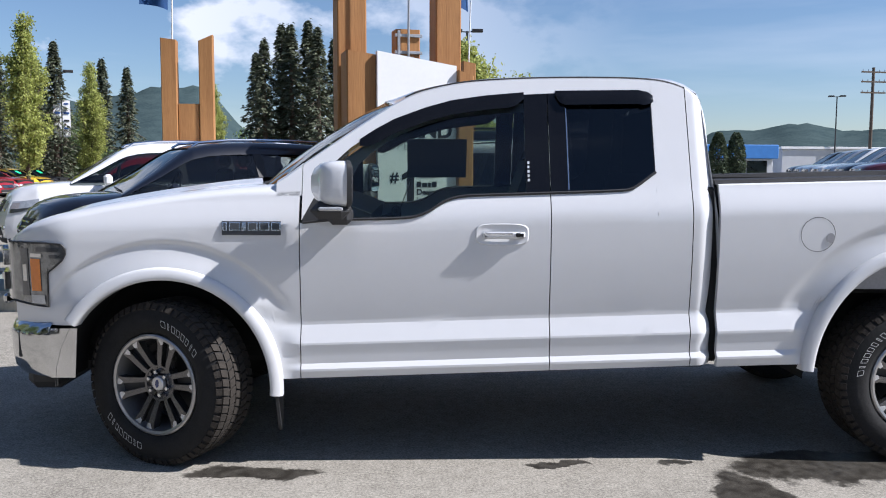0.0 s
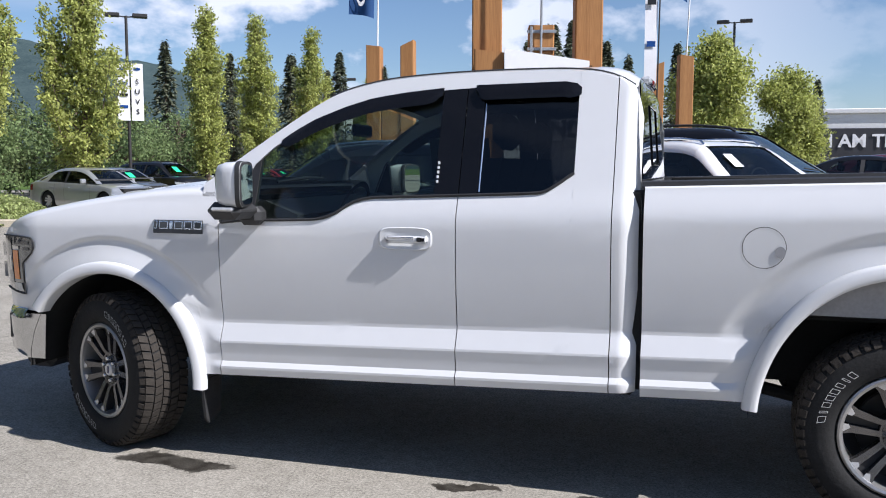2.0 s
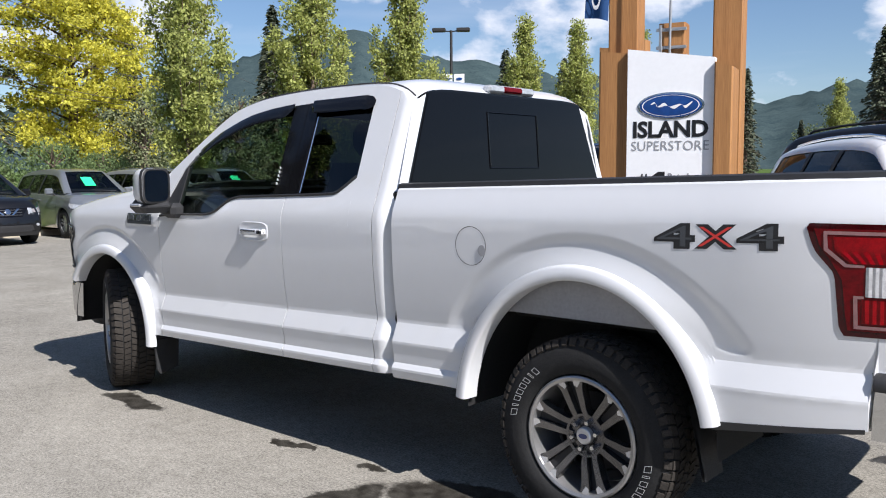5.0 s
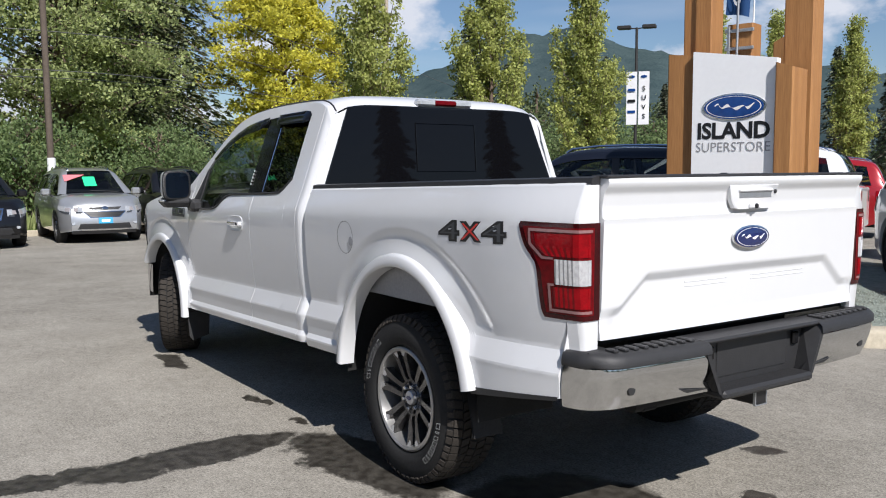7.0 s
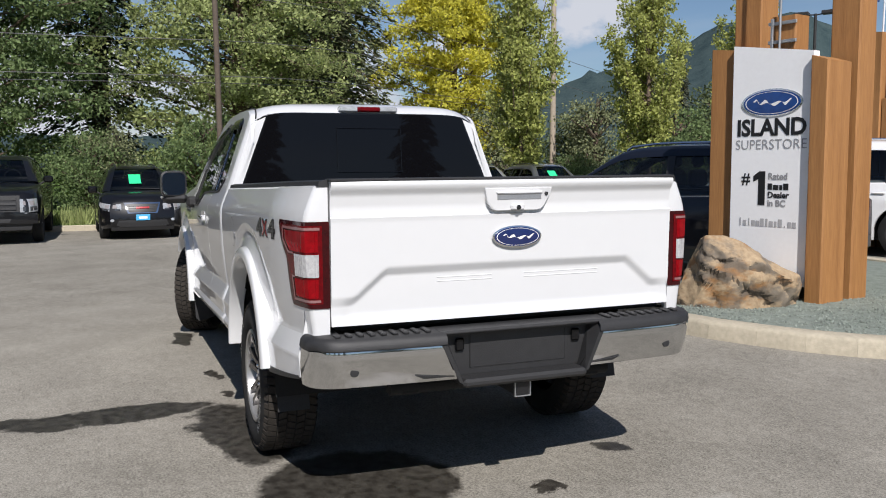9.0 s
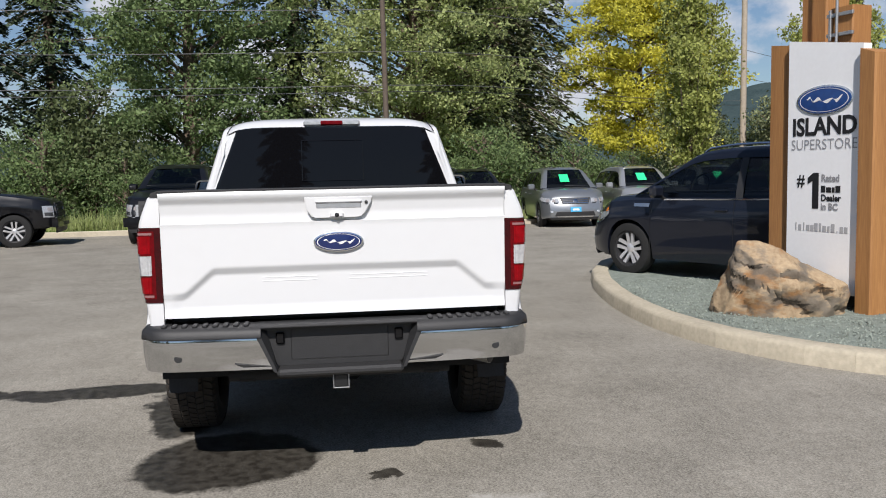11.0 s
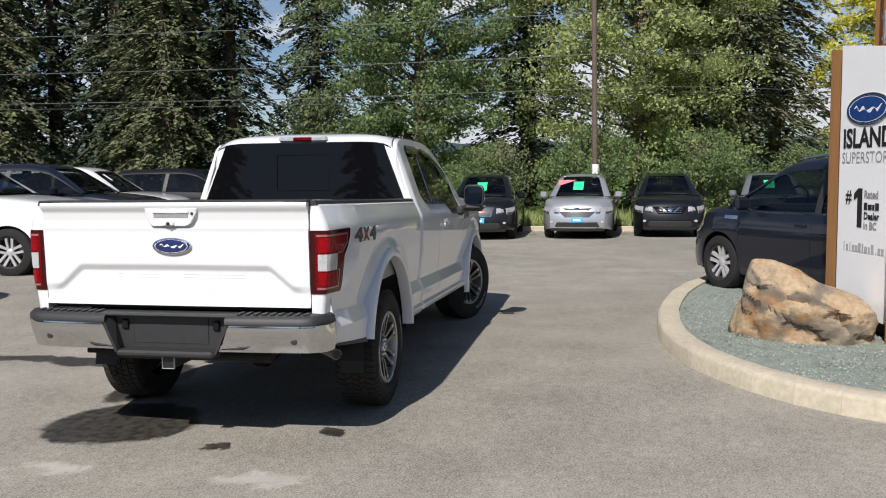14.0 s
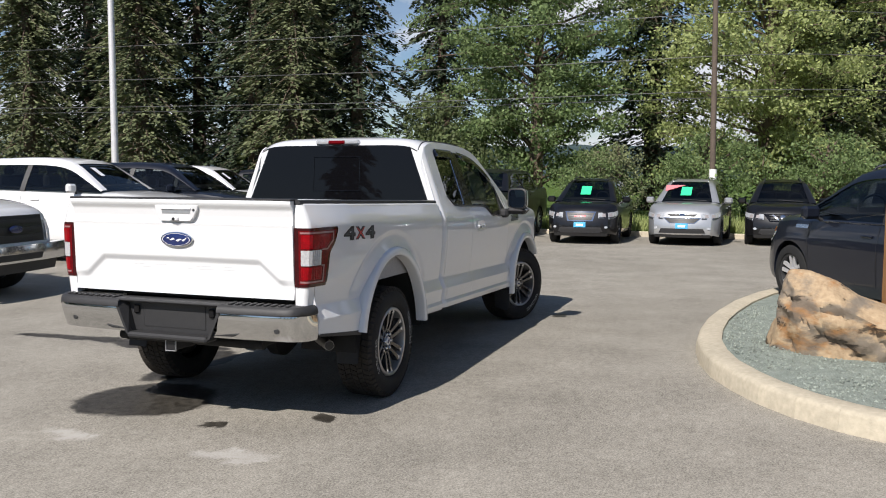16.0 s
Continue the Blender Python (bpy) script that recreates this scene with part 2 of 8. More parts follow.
def material(name, colour, rough=0.5, metal=0.0, spec=0.5, coat=0.0, vary=0.0, scale=6.0, bump=0.0, bump_scale=60.0,
             second=None, island=0.0, rough_vary=0.0, translucent=0.0, detail=6.0):
    """A principled material with noise at two scales in colour, roughness and relief."""
    m = bpy.data.materials.new(name)
    m.use_nodes = True
    nt = m.node_tree
    b = nt.nodes["Principled BSDF"]
    b.inputs["Base Color"].default_value = (*colour, 1)
    b.inputs["Roughness"].default_value = rough
    b.inputs["Metallic"].default_value = metal
    b.inputs["Specular IOR Level"].default_value = spec
    b.inputs["Coat Weight"].default_value = coat
    b.inputs["Coat Roughness"].default_value = 0.03
    tc = nt.nodes.new("ShaderNodeTexCoord")
    colour_out = None
    if vary > 0 or second:
        na = nt.nodes.new("ShaderNodeTexNoise")
        na.inputs["Scale"].default_value = scale
        na.inputs["Detail"].default_value = detail
        na.inputs["Roughness"].default_value = 0.6
        nt.links.new(tc.outputs["Object"], na.inputs["Vector"])
        nb = nt.nodes.new("ShaderNodeTexNoise")
        nb.inputs["Scale"].default_value = scale * 11
        nb.inputs["Detail"].default_value = 3
        nt.links.new(tc.outputs["Object"], nb.inputs["Vector"])
        sm = nt.nodes.new("ShaderNodeMath")
        sm.operation = "ADD"
        nt.links.new(na.outputs["Fac"], sm.inputs[0])
        nt.links.new(nb.outputs["Fac"], sm.inputs[1])
        mr = nt.nodes.new("ShaderNodeMapRange")
        mr.inputs["From Min"].default_value, mr.inputs["From Max"].default_value = 0.65, 1.35
        nt.links.new(sm.outputs[0], mr.inputs["Value"])
        mx = nt.nodes.new("ShaderNodeMix")
        mx.data_type = "RGBA"
        lo = second or tuple(c * (1 - vary) for c in colour)
        hi = colour if second else tuple(min(1.0, c * (1 + vary)) for c in colour)
        mx.inputs["A"].default_value, mx.inputs["B"].default_value = (*lo, 1), (*hi, 1)
        nt.links.new(mr.outputs["Result"], mx.inputs["Factor"])
        colour_out = mx.outputs["Result"]
        if rough_vary:
            rr = nt.nodes.new("ShaderNodeMapRange")
            rr.inputs["To Min"].default_value, rr.inputs["To Max"].default_value = rough - rough_vary, rough + rough_vary
            nt.links.new(na.outputs["Fac"], rr.inputs["Value"])
            nt.links.new(rr.outputs["Result"], b.inputs["Roughness"])
    if island > 0:
        ge = nt.nodes.new("ShaderNodeNewGeometry")
        hs = nt.nodes.new("ShaderNodeHueSaturation")
        mv = nt.nodes.new("ShaderNodeMapRange")
        mv.inputs["To Min"].default_value, mv.inputs["To Max"].default_value = 1 - island, 1 + island
        nt.links.new(ge.outputs["Random Per Island"], mv.inputs["Value"])
        nt.links.new(mv.outputs["Result"], hs.inputs["Value"])
        if colour_out:
            nt.links.new(colour_out, hs.inputs["Color"])
        else:
            hs.inputs["Color"].default_value = (*colour, 1)
        colour_out = hs.outputs["Color"]
    if colour_out:
        nt.links.new(colour_out, b.inputs["Base Color"])
    if bump > 0:
        nc = nt.nodes.new("ShaderNodeTexNoise")
        nc.inputs["Scale"].default_value = bump_scale
        nc.inputs["Detail"].default_value = 4
        nt.links.new(tc.outputs["Object"], nc.inputs["Vector"])
        bp = nt.nodes.new("ShaderNodeBump")
        bp.inputs["Strength"].default_value = bump
        bp.inputs["Distance"].default_value = 0.01
        nt.links.new(nc.outputs["Fac"], bp.inputs["Height"])
        nt.links.new(bp.outputs["Normal"], b.inputs["Normal"])
    if translucent > 0:
        out = nt.nodes["Material Output"]
        tr = nt.nodes.new("ShaderNodeBsdfTranslucent")
        tr.inputs["Color"].default_value = (*(min(1, c * 1.5) for c in colour), 1)
        if colour_out:
            nt.links.new(colour_out, tr.inputs["Color"])
        ms = nt.nodes.new("ShaderNodeMixShader")
        ms.inputs["Fac"].default_value = translucent
        nt.links.new(b.outputs["BSDF"], ms.inputs[1])
        nt.links.new(tr.outputs["BSDF"], ms.inputs[2])
        nt.links.new(ms.outputs["Shader"], out.inputs["Surface"])
    return m


def glass(name, tint, gloss_rough=0.0):
    """Thin glazing: tinted see-through with a mirror gloss that grows at grazing angles."""
    m = bpy.data.materials.new(name)
    m.use_nodes = True
    nt = m.node_tree
    nt.nodes.remove(nt.nodes["Principled BSDF"])
    out = nt.nodes["Material Output"]
    tr = nt.nodes.new("ShaderNodeBsdfTransparent")
    tr.inputs["Color"].default_value = (*tint, 1)
    gl = nt.nodes.new("ShaderNodeBsdfGlossy")
    gl.inputs["Roughness"].default_value = gloss_rough
    lw = nt.nodes.new("ShaderNodeLayerWeight")
    lw.inputs["Blend"].default_value = 0.5
    pw = nt.nodes.new("ShaderNodeMath")
    pw.operation = "POWER"
    pw.inputs[1].default_value = 5.0
    nt.links.new(lw.outputs["Facing"], pw.inputs[0])
    fr = nt.nodes.new("ShaderNodeMapRange")
    fr.inputs["To Min"].default_value, fr.inputs["To Max"].default_value = 0.055, 1.0
    nt.links.new(pw.outputs[0], fr.inputs["Value"])
    ms = nt.nodes.new("ShaderNodeMixShader")
    nt.links.new(fr.outputs["Result"], ms.inputs["Fac"])
    nt.links.new(tr.outputs["BSDF"], ms.inputs[1])
    nt.links.new(gl.outputs["BSDF"], ms.inputs[2])
    nt.links.new(ms.outputs["Shader"], out.inputs["Surface"])
    return m


# water from a wash, oil drips, and pale streaks behind the bumper: x, y, half length, half width, turn
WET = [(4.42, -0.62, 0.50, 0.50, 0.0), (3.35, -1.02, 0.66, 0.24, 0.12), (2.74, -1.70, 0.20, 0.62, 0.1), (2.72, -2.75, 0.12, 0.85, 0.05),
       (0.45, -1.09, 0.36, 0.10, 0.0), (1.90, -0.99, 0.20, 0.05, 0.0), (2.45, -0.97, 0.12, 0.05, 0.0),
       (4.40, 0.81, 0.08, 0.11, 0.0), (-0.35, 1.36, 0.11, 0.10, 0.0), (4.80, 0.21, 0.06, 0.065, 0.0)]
PALE_STREAKS = [(5.27, 0.66, 0.10, 0.30, 0.3), (5.28, -0.50, 0.10, 0.26, -0.2), (5.32, 0.78, 0.05, 0.2, 0.9), (5.33, -0.42, 0.05, 0.2, 0.5)]


def asphalt_material():
    """Worn asphalt: broad pale and dark zones, tyre-polished cloudiness, and fine speckled stone."""
    m = bpy.data.materials.new("asphalt")
    m.use_nodes = True
    nt = m.node_tree
    b = nt.nodes["Principled BSDF"]
    b.inputs["Roughness"].default_value = 0.9
    b.inputs["Specular IOR Level"].default_value = 0.25
    tc = nt.nodes.new("ShaderNodeTexCoord")
    noises = []
    for scale, detail in ((0.22, 4), (1.6, 6), (16.0, 6), (75.0, 5), (240.0, 2)):
        n = nt.nodes.new("ShaderNodeTexNoise")
        n.inputs["Scale"].default_value, n.inputs["Detail"].default_value = scale, detail
        nt.links.new(tc.outputs["Object"], n.inputs["Vector"])
        noises.append(n)
    total = None
    for n, weight in zip(noises, (0.50, 0.55, 0.60, 1.6, 1.4)):
        k = nt.nodes.new("ShaderNodeMath")
        k.operation = "MULTIPLY_ADD"
        k.inputs[1].default_value = weight
        nt.links.new(n.outputs["Fac"], k.inputs[0])
        if total:
            nt.links.new(total, k.inputs[2])
        else:
            k.inputs[2].default_value = 0.0
        total = k.outputs[0]
    r = nt.nodes.new("ShaderNodeValToRGB")
    r.color_ramp.elements[0].position, r.color_ramp.elements[1].position = 1.80 / 4.7, 2.90 / 4.7
    r.color_ramp.elements[0].color, r.color_ramp.elements[1].color = (0.098, 0.090, 0.074, 1), (0.440, 0.411, 0.352, 1)
    sc = nt.nodes.new("ShaderNodeMath")
    sc.operation = "DIVIDE"
    sc.inputs[1].default_value = 4.7
    nt.links.new(total, sc.inputs[0])
    nt.links.new(sc.outputs[0], r.inputs["Fac"])
    # ragged dark stains and pale streaks: (x, y, half length, half width, turn)
    wob = nt.nodes.new("ShaderNodeTexNoise")
    wob.inputs["Scale"].default_value, wob.inputs["Detail"].default_value, wob.inputs["Roughness"].default_value = 2.6, 9, 0.72
    nt.links.new(tc.outputs["Object"], wob.inputs["Vector"])
    sub = nt.nodes.new("ShaderNodeVectorMath")
    sub.operation = "SUBTRACT"
    sub.inputs[1].default_value = (0.5, 0.5, 0.5)
    nt.links.new(wob.outputs["Color"], sub.inputs[0])
    mad = nt.nodes.new("ShaderNodeVectorMath")
    mad.operation = "MULTIPLY_ADD"
    mad.inputs[1].default_value = (0.44, 0.44, 0.0)
    nt.links.new(sub.outputs[0], mad.inputs[0])
    nt.links.new(tc.outputs["Object"], mad.inputs[2])
    colour = r.outputs["Color"]
    for spots, tone, soft in ((WET, (0.024, 0.021, 0.017, 1), 0.12), (PALE_STREAKS, (0.43, 0.41, 0.375, 1), 0.5)):
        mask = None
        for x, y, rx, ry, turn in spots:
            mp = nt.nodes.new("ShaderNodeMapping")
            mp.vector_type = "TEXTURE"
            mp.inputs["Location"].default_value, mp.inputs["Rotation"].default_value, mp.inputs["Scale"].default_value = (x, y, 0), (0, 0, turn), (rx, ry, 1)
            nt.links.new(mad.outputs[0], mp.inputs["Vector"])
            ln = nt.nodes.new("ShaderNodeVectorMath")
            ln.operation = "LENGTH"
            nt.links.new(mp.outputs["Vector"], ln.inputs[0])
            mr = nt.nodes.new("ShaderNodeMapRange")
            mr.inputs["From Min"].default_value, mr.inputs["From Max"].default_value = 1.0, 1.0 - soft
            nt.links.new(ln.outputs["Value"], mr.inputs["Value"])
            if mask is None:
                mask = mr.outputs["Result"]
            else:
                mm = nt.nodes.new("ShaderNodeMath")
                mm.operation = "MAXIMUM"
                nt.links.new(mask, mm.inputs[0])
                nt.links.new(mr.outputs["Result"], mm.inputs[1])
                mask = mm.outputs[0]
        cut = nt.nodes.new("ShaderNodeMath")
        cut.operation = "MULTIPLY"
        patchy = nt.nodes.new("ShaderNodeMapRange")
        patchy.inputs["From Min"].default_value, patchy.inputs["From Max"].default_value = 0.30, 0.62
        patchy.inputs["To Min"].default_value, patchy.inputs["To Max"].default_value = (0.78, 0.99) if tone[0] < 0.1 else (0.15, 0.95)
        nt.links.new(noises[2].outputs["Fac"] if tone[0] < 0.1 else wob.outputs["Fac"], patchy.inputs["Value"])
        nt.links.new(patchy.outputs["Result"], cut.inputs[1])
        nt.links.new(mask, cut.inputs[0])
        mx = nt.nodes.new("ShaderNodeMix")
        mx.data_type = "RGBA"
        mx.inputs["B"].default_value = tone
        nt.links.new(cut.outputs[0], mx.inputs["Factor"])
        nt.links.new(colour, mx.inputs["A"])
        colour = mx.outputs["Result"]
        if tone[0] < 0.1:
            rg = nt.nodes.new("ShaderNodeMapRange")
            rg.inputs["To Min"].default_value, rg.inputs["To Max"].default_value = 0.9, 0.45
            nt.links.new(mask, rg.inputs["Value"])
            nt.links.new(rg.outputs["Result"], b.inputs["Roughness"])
    nt.links.new(colour, b.inputs["Base Color"])
    bp = nt.nodes.new("ShaderNodeBump")
    bp.inputs["Strength"].default_value, bp.inputs["Distance"].default_value = 0.25, 0.004
    nt.links.new(noises[4].outputs["Fac"], bp.inputs["Height"])
    nt.links.new(bp.outputs["Normal"], b.inputs["Normal"])
    return m


M_ASPHALT = asphalt_material()
M_CONCRETE = material("concrete", (0.46, 0.41, 0.315), 0.9, spec=0.2, vary=0.17, scale=2.2, bump=0.35, bump_scale=90)
M_GRAVEL = material("gravel", (0.222, 0.252, 0.220), 0.95, spec=0.2, vary=0.35, scale=9, bump=1.0, bump_scale=75)
M_PEBBLE = material("pebbles", (0.235, 0.262, 0.228), 0.9, spec=0.25, island=0.4)
M_GRASS = material("grass_verge", (0.075, 0.12, 0.025), 0.95, spec=0.1, vary=0.5, scale=2.5, bump=0.8, bump_scale=30)
# distance haze is put into the forest's blue-green base colour
M_HAZED_FOREST = material("haze_tinted_forest", (0.072, 0.100, 0.098), 1.0, spec=0.0, vary=0.35, scale=0.02, bump=0.0, second=(0.030, 0.050, 0.056))

def smoothstep(a, b, x):
    t = min(1.0, max(0.0, (x - a) / (b - a)))
    return t * t * (3 - 2 * t)


def ground_z(x, y):
    """The lot falls gently towards the wood and climbs towards the far buildings."""
    return -0.0118 * min(16.5, max(0, -(x + 1.5))) * (1 - smoothstep(13, 19, y)) + 0.42 * smoothstep(11, 20, y) * smoothstep(6, 10, x)


# ---- ground ----
g = Geo()
rings = [0, 60, 200, 600, 1500, 4200]
g.grid([[(r * math.cos(a), r * math.sin(a), -0.30) for a in steps(0, 2 * math.pi, 48)] for r in rings])
solo("ground", g, M_GRASS, "rough grassy land that reaches the horizon", "ground", kind="structure", smooth=0)

LOT_X = -17.0
g = Geo()
g.grid([[(x, y, ground_z(x, y)) for y in steps(-70, 110, 180)] for x in [LOT_X, -14, -11, -8, -5, -1.5, 0, 3, 6, 7, 8, 9, 10, 14, 20, 45, 90]])
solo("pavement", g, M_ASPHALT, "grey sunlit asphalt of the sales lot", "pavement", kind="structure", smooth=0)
g = Geo()
g.grid([[(x, y, ground_z(x, y) - 0.002) for y in steps(16.5, 110, 40)] for x in [-40, -28, LOT_X + 0.02]])
solo("pavement_north", g, M_ASPHALT, "grey asphalt bay under the parked cars", "pavement", kind="structure", smooth=0)

# verge behind the parked row, with its kerb
g = Geo()
rows = []
for x in steps(-90, LOT_X - 0.12, 30):
    rows.append([(x, y, -0.04 + 0.35 * max(0, noise.noise((x * 0.25, y * 0.25, 0))) * min(1, (LOT_X - x) / 3)) for y in steps(-70, 16.6, 60)])
g.grid(rows)
solo("verge", g, M_GRASS, "strip of rough grass under the trees", "verge", kind="structure")


def kerb_run(pts, width=0.15, height=0.15, piece=1.8, drop=0.0):
    """Kerb lengths along a line of plan points, the face on the right of the way."""
    out = []
    line = [Vector((p[0], p[1], drop)) for p in pts]
    g = None
    for a, b in zip(line, line[1:]):
        d = b - a
        n = max(1, round(d.length / piece))
        side = Vector((-d.y, d.x, 0)).normalized()
        for k in range(n):
            p, q = a + d * (k / n), a + d * ((k + 1) / n)
            gap = d.normalized() * 0.004
            p, q = p + gap, q - gap
            sec = [(0, -0.05), (0.012, height - 0.03), (0.04, height), (width - 0.03, height + 0.004), (width, height - 0.02), (width, -0.05)]
            gg = Geo().grid([[e + side * s + Vector((0, 0, z)) for s, z in sec] for e in (p, q)])
            gg.poly([p + side * s + Vector((0, 0, z)) for s, z in sec]).poly([q + side * s + Vector((0, 0, z)) for s, z in reversed(sec)])
            out.append(gg)
    return out


kerb = thing("kerb", "pale concrete kerb between lot and grass", "kerb", kind="structure")
for gg in kerb_run([(LOT_X, 16.6), (LOT_X, -40)], drop=-0.18):
    part("kerb_stone", gg, M_CONCRETE, kerb)

# gravel island with a rounded concrete kerb
ISLAND = [(-4.4, 5.4), (-4.15, 4.55), (-3.3, 3.88), (-2.24, 3.43), (-1.4, 3.2), (-0.55, 3.05), (0.1, 2.97), (0.72, 2.94), (1.3, 2.95), (1.8, 3.02), (2.25, 3.13),
          (2.65, 3.3), (3.0, 3.49), (3.3, 3.72), (3.53, 3.97), (3.72, 4.28), (3.84, 4.65), (3.88, 5.1), (3.8, 5.7), (3.5, 6.4), (2.9, 7.2),
          (2.0, 8.2), (0.8, 8.7), (-1.5, 8.6), (-3.2, 7.6), (-4.2, 6.4)]
kerb2 = thing("island_kerb", "worn pale concrete kerb round the gravel island", "kerb", kind="structure")
ring_out, ring_in = [], []
N_I = len(ISLAND)
for k in range(N_I):
    a, p, b = (Vector((*ISLAND[(k + d) % N_I], 0)) for d in (-1, 0, 1))
    d = (b - a).normalized()
    side = Vector((-d.y, d.x, 0))
    ring_out.append(p)
    ring_in.append(side)
for k in range(N_I):
    k2 = (k + 1) % N_I
    sec = [(0, -0.05), (0.012, 0.115), (0.026, 0.140), (0.052, 0.150), (0.12, 0.154), (0.20, 0.152), (0.228, 0.140), (0.24, -0.05)]
    rows = []
    for t in steps(0.0015, 0.9985, 3):
        p, s = ring_out[k].lerp(ring_out[k2], t), ring_in[k].lerp(ring_in[k2], t)
        rows.append([p + s * o + Vector((0, 0, z)) for o, z in sec])
    part("kerb_stone", Geo().grid(rows).poly(rows[0]).poly(rows[-1][::-1]), M_CONCRETE, kerb2, smooth=60)


def island_z(x, y):
    return 0.125 + 0.03 * noise.noise((x * 0.9, y * 0.9, 3)) + 0.012 * noise.noise((x * 4, y * 4, 1))


mid = Vector((-0.2, 5.6, 0))
rows = []
for f in [1.0, 0.9, 0.78, 0.64, 0.5, 0.36, 0.22, 0.1, 0.02]:
    r = []
    for k in range(N_I * 3):
        k0, t = k // 3, (k % 3) / 3
        p = ring_out[k0].lerp(ring_out[(k0 + 1) % N_I], t) + ring_in[k0].lerp(ring_in[(k0 + 1) % N_I], t) * 0.23
        q = mid.lerp(p, f)
        r.append((q.x, q.y, 0.12 if f == 1 else island_z(q.x, q.y)))
    rows.append(r)
solo("gravel_bed", Geo().grid(rows, close_v=True), M_GRAVEL, "blue-green crushed gravel inside the kerb", "gravel", kind="structure")


def inside(x, y, ring):
    c = False
    for (x1, y1), (x2, y2) in zip(ring, ring[1:] + ring[:1]):
        if (y1 > y) != (y2 > y) and x < (x2 - x1) * (y - y1) / (y2 - y1) + x1:
            c = not c
    return c


rnd = random.Random(5)
g = Geo()
inner = [(p.x + s.x * 0.26, p.y + s.y * 0.26) for p, s in zip(ring_out, ring_in)]
count = 0
while count < 9000:
    x, y = rnd.uniform(-1.2, 3.8), rnd.uniform(2.9, 6.2)
    if not inside(x, y, inner):
        continue
    r = rnd.uniform(0.004, 0.012)
    c = Vector((x, y, island_z(x, y) + r * 0.35))
    m = Matrix.Translation(c) @ Euler((rnd.random() * 6, rnd.random() * 6, rnd.random() * 6)).to_matrix().to_4x4()
    o = [m @ Vector(p) * 1.0 for p in ((r * 1.3, 0, 0), (-r * 1.2, 0, 0), (0, r, 0), (0, -r * 0.9, 0), (0, 0, r * 0.8), (0, 0, -r * 0.8))]
    n = len(g.v)
    g.v += [tuple(p) for p in o]
    g.f += [(n + a, n + b, n + c2) for a, b, c2 in ((0, 2, 4), (2, 1, 4), (1, 3, 4), (3, 0, 4), (2, 0, 5), (1, 2, 5), (3, 1, 5), (0, 3, 5))]
    count += 1
solo("gravel_stones", g, M_PEBBLE, "loose blue-green gravel stones on the island", "gravel", kind="stuff", smooth=0)

# ---- mountains ----
RIDGE = [(-180, 2.0), (-120, 2.5), (-60, 2.2), (-35, 2.0), (-27, 2.45), (-22.5, 2.75), (-18.5, 2.2), (-16, 1.2), (-10, 0.9), (0, 1.0), (8, 1.4), (10, 2.1), (11.4, 2.76), (13.6, 4.6),
         (15.8, 5.1), (18, 4.7), (21, 4.1), (24, 4.4), (28, 5.2), (32, 5.9), (36, 6.5), (40, 7.0), (44, 7.8), (46.3, 8.75), (47.4, 8.9), (49.2, 8.7), (51, 8.4),
         (53, 7.5), (56, 6.4), (60, 5.4), (66, 4.0), (76, 2.2), (100, 2.0), (140, 2.0), (180, 2.0)]
rows = []
for f in [0, 0.08, 0.18, 0.3, 0.42, 0.55, 0.68, 0.8, 0.9, 0.97, 1.0, 1.1]:
    r = []
    for k in range(720):
        az = -180 + k * 0.5
        crest = math.tan(radians(smooth_table(RIDGE, az)))
        d = 900 + 1300 * f
        h = 2200 * crest * (f ** 1.5 if f <= 1 else 0.8)
        h += (22 * noise.noise((az * 0.4, f * 6, 0)) + 10 * noise.noise((az * 1.6, f * 18, 4))) * min(1, f * 3) * min(1.0, crest * 12)
        a = radians(az)
        r.append((4 - math.sin(a) * d, -3 + math.cos(a) * d, h - 6 * (1 - f)))
    rows.append(r)
solo("mountain_range", Geo().grid(rows, close_v=True), M_HAZED_FOREST, "forested mountains behind the town with haze tinted into their colour", "mountain", kind="structure", smooth=180)

# ---- dealer sign of timber and white panel ----


def timber_material():
    """Amber stained wood with grain that runs up the post and a few knots."""
    m = material("stained_timber", (0.44, 0.22, 0.08), 0.6, spec=0.3, second=(0.27, 0.125, 0.045), scale=5.0, bump=0.25, bump_scale=14)
    nt = m.node_tree
    mp = nt.nodes.new("ShaderNodeMapping")
    mp.inputs["Scale"].default_value = (2.2, 2.2, 0.10)
    tc = next(n for n in nt.nodes if n.type == "TEX_COORD")
    nt.links.new(tc.outputs["Object"], mp.inputs["Vector"])
    for n in nt.nodes:
        if n.type == "TEX_NOISE":
            nt.links.new(mp.outputs["Vector"], n.inputs["Vector"])
    return m


M_TIMBER = timber_material()
M_SIGN = material("white_sign_face", (0.90, 0.90, 0.90), 0.35, spec=0.4, vary=0.03, scale=2)
M_BLACK = material("black_print", (0.012, 0.012, 0.013), 0.4)
M_GREYPRINT = material("grey_print", (0.30, 0.30, 0.31), 0.4)
M_PALEPRINT = material("pale_grey_print", (0.42, 0.42, 0.43), 0.4)
M_BLUE = material("deep_blue_enamel", (0.012, 0.055, 0.22), 0.25, spec=0.6, vary=0.25, scale=1.2)
M_SILVER = material("silver_trim", (0.75, 0.76, 0.78), 0.18, metal=1.0)
M_WHITE = material("white_print", (0.82, 0.82, 0.82), 0.4)
M_STEEL = material("galvanised_steel", (0.45, 0.46, 0.47), 0.45, metal=0.8, vary=0.15, scale=20)
M_DARKSTEEL = material("dark_painted_steel", (0.03, 0.028, 0.027), 0.45, vary=0.2, scale=10)
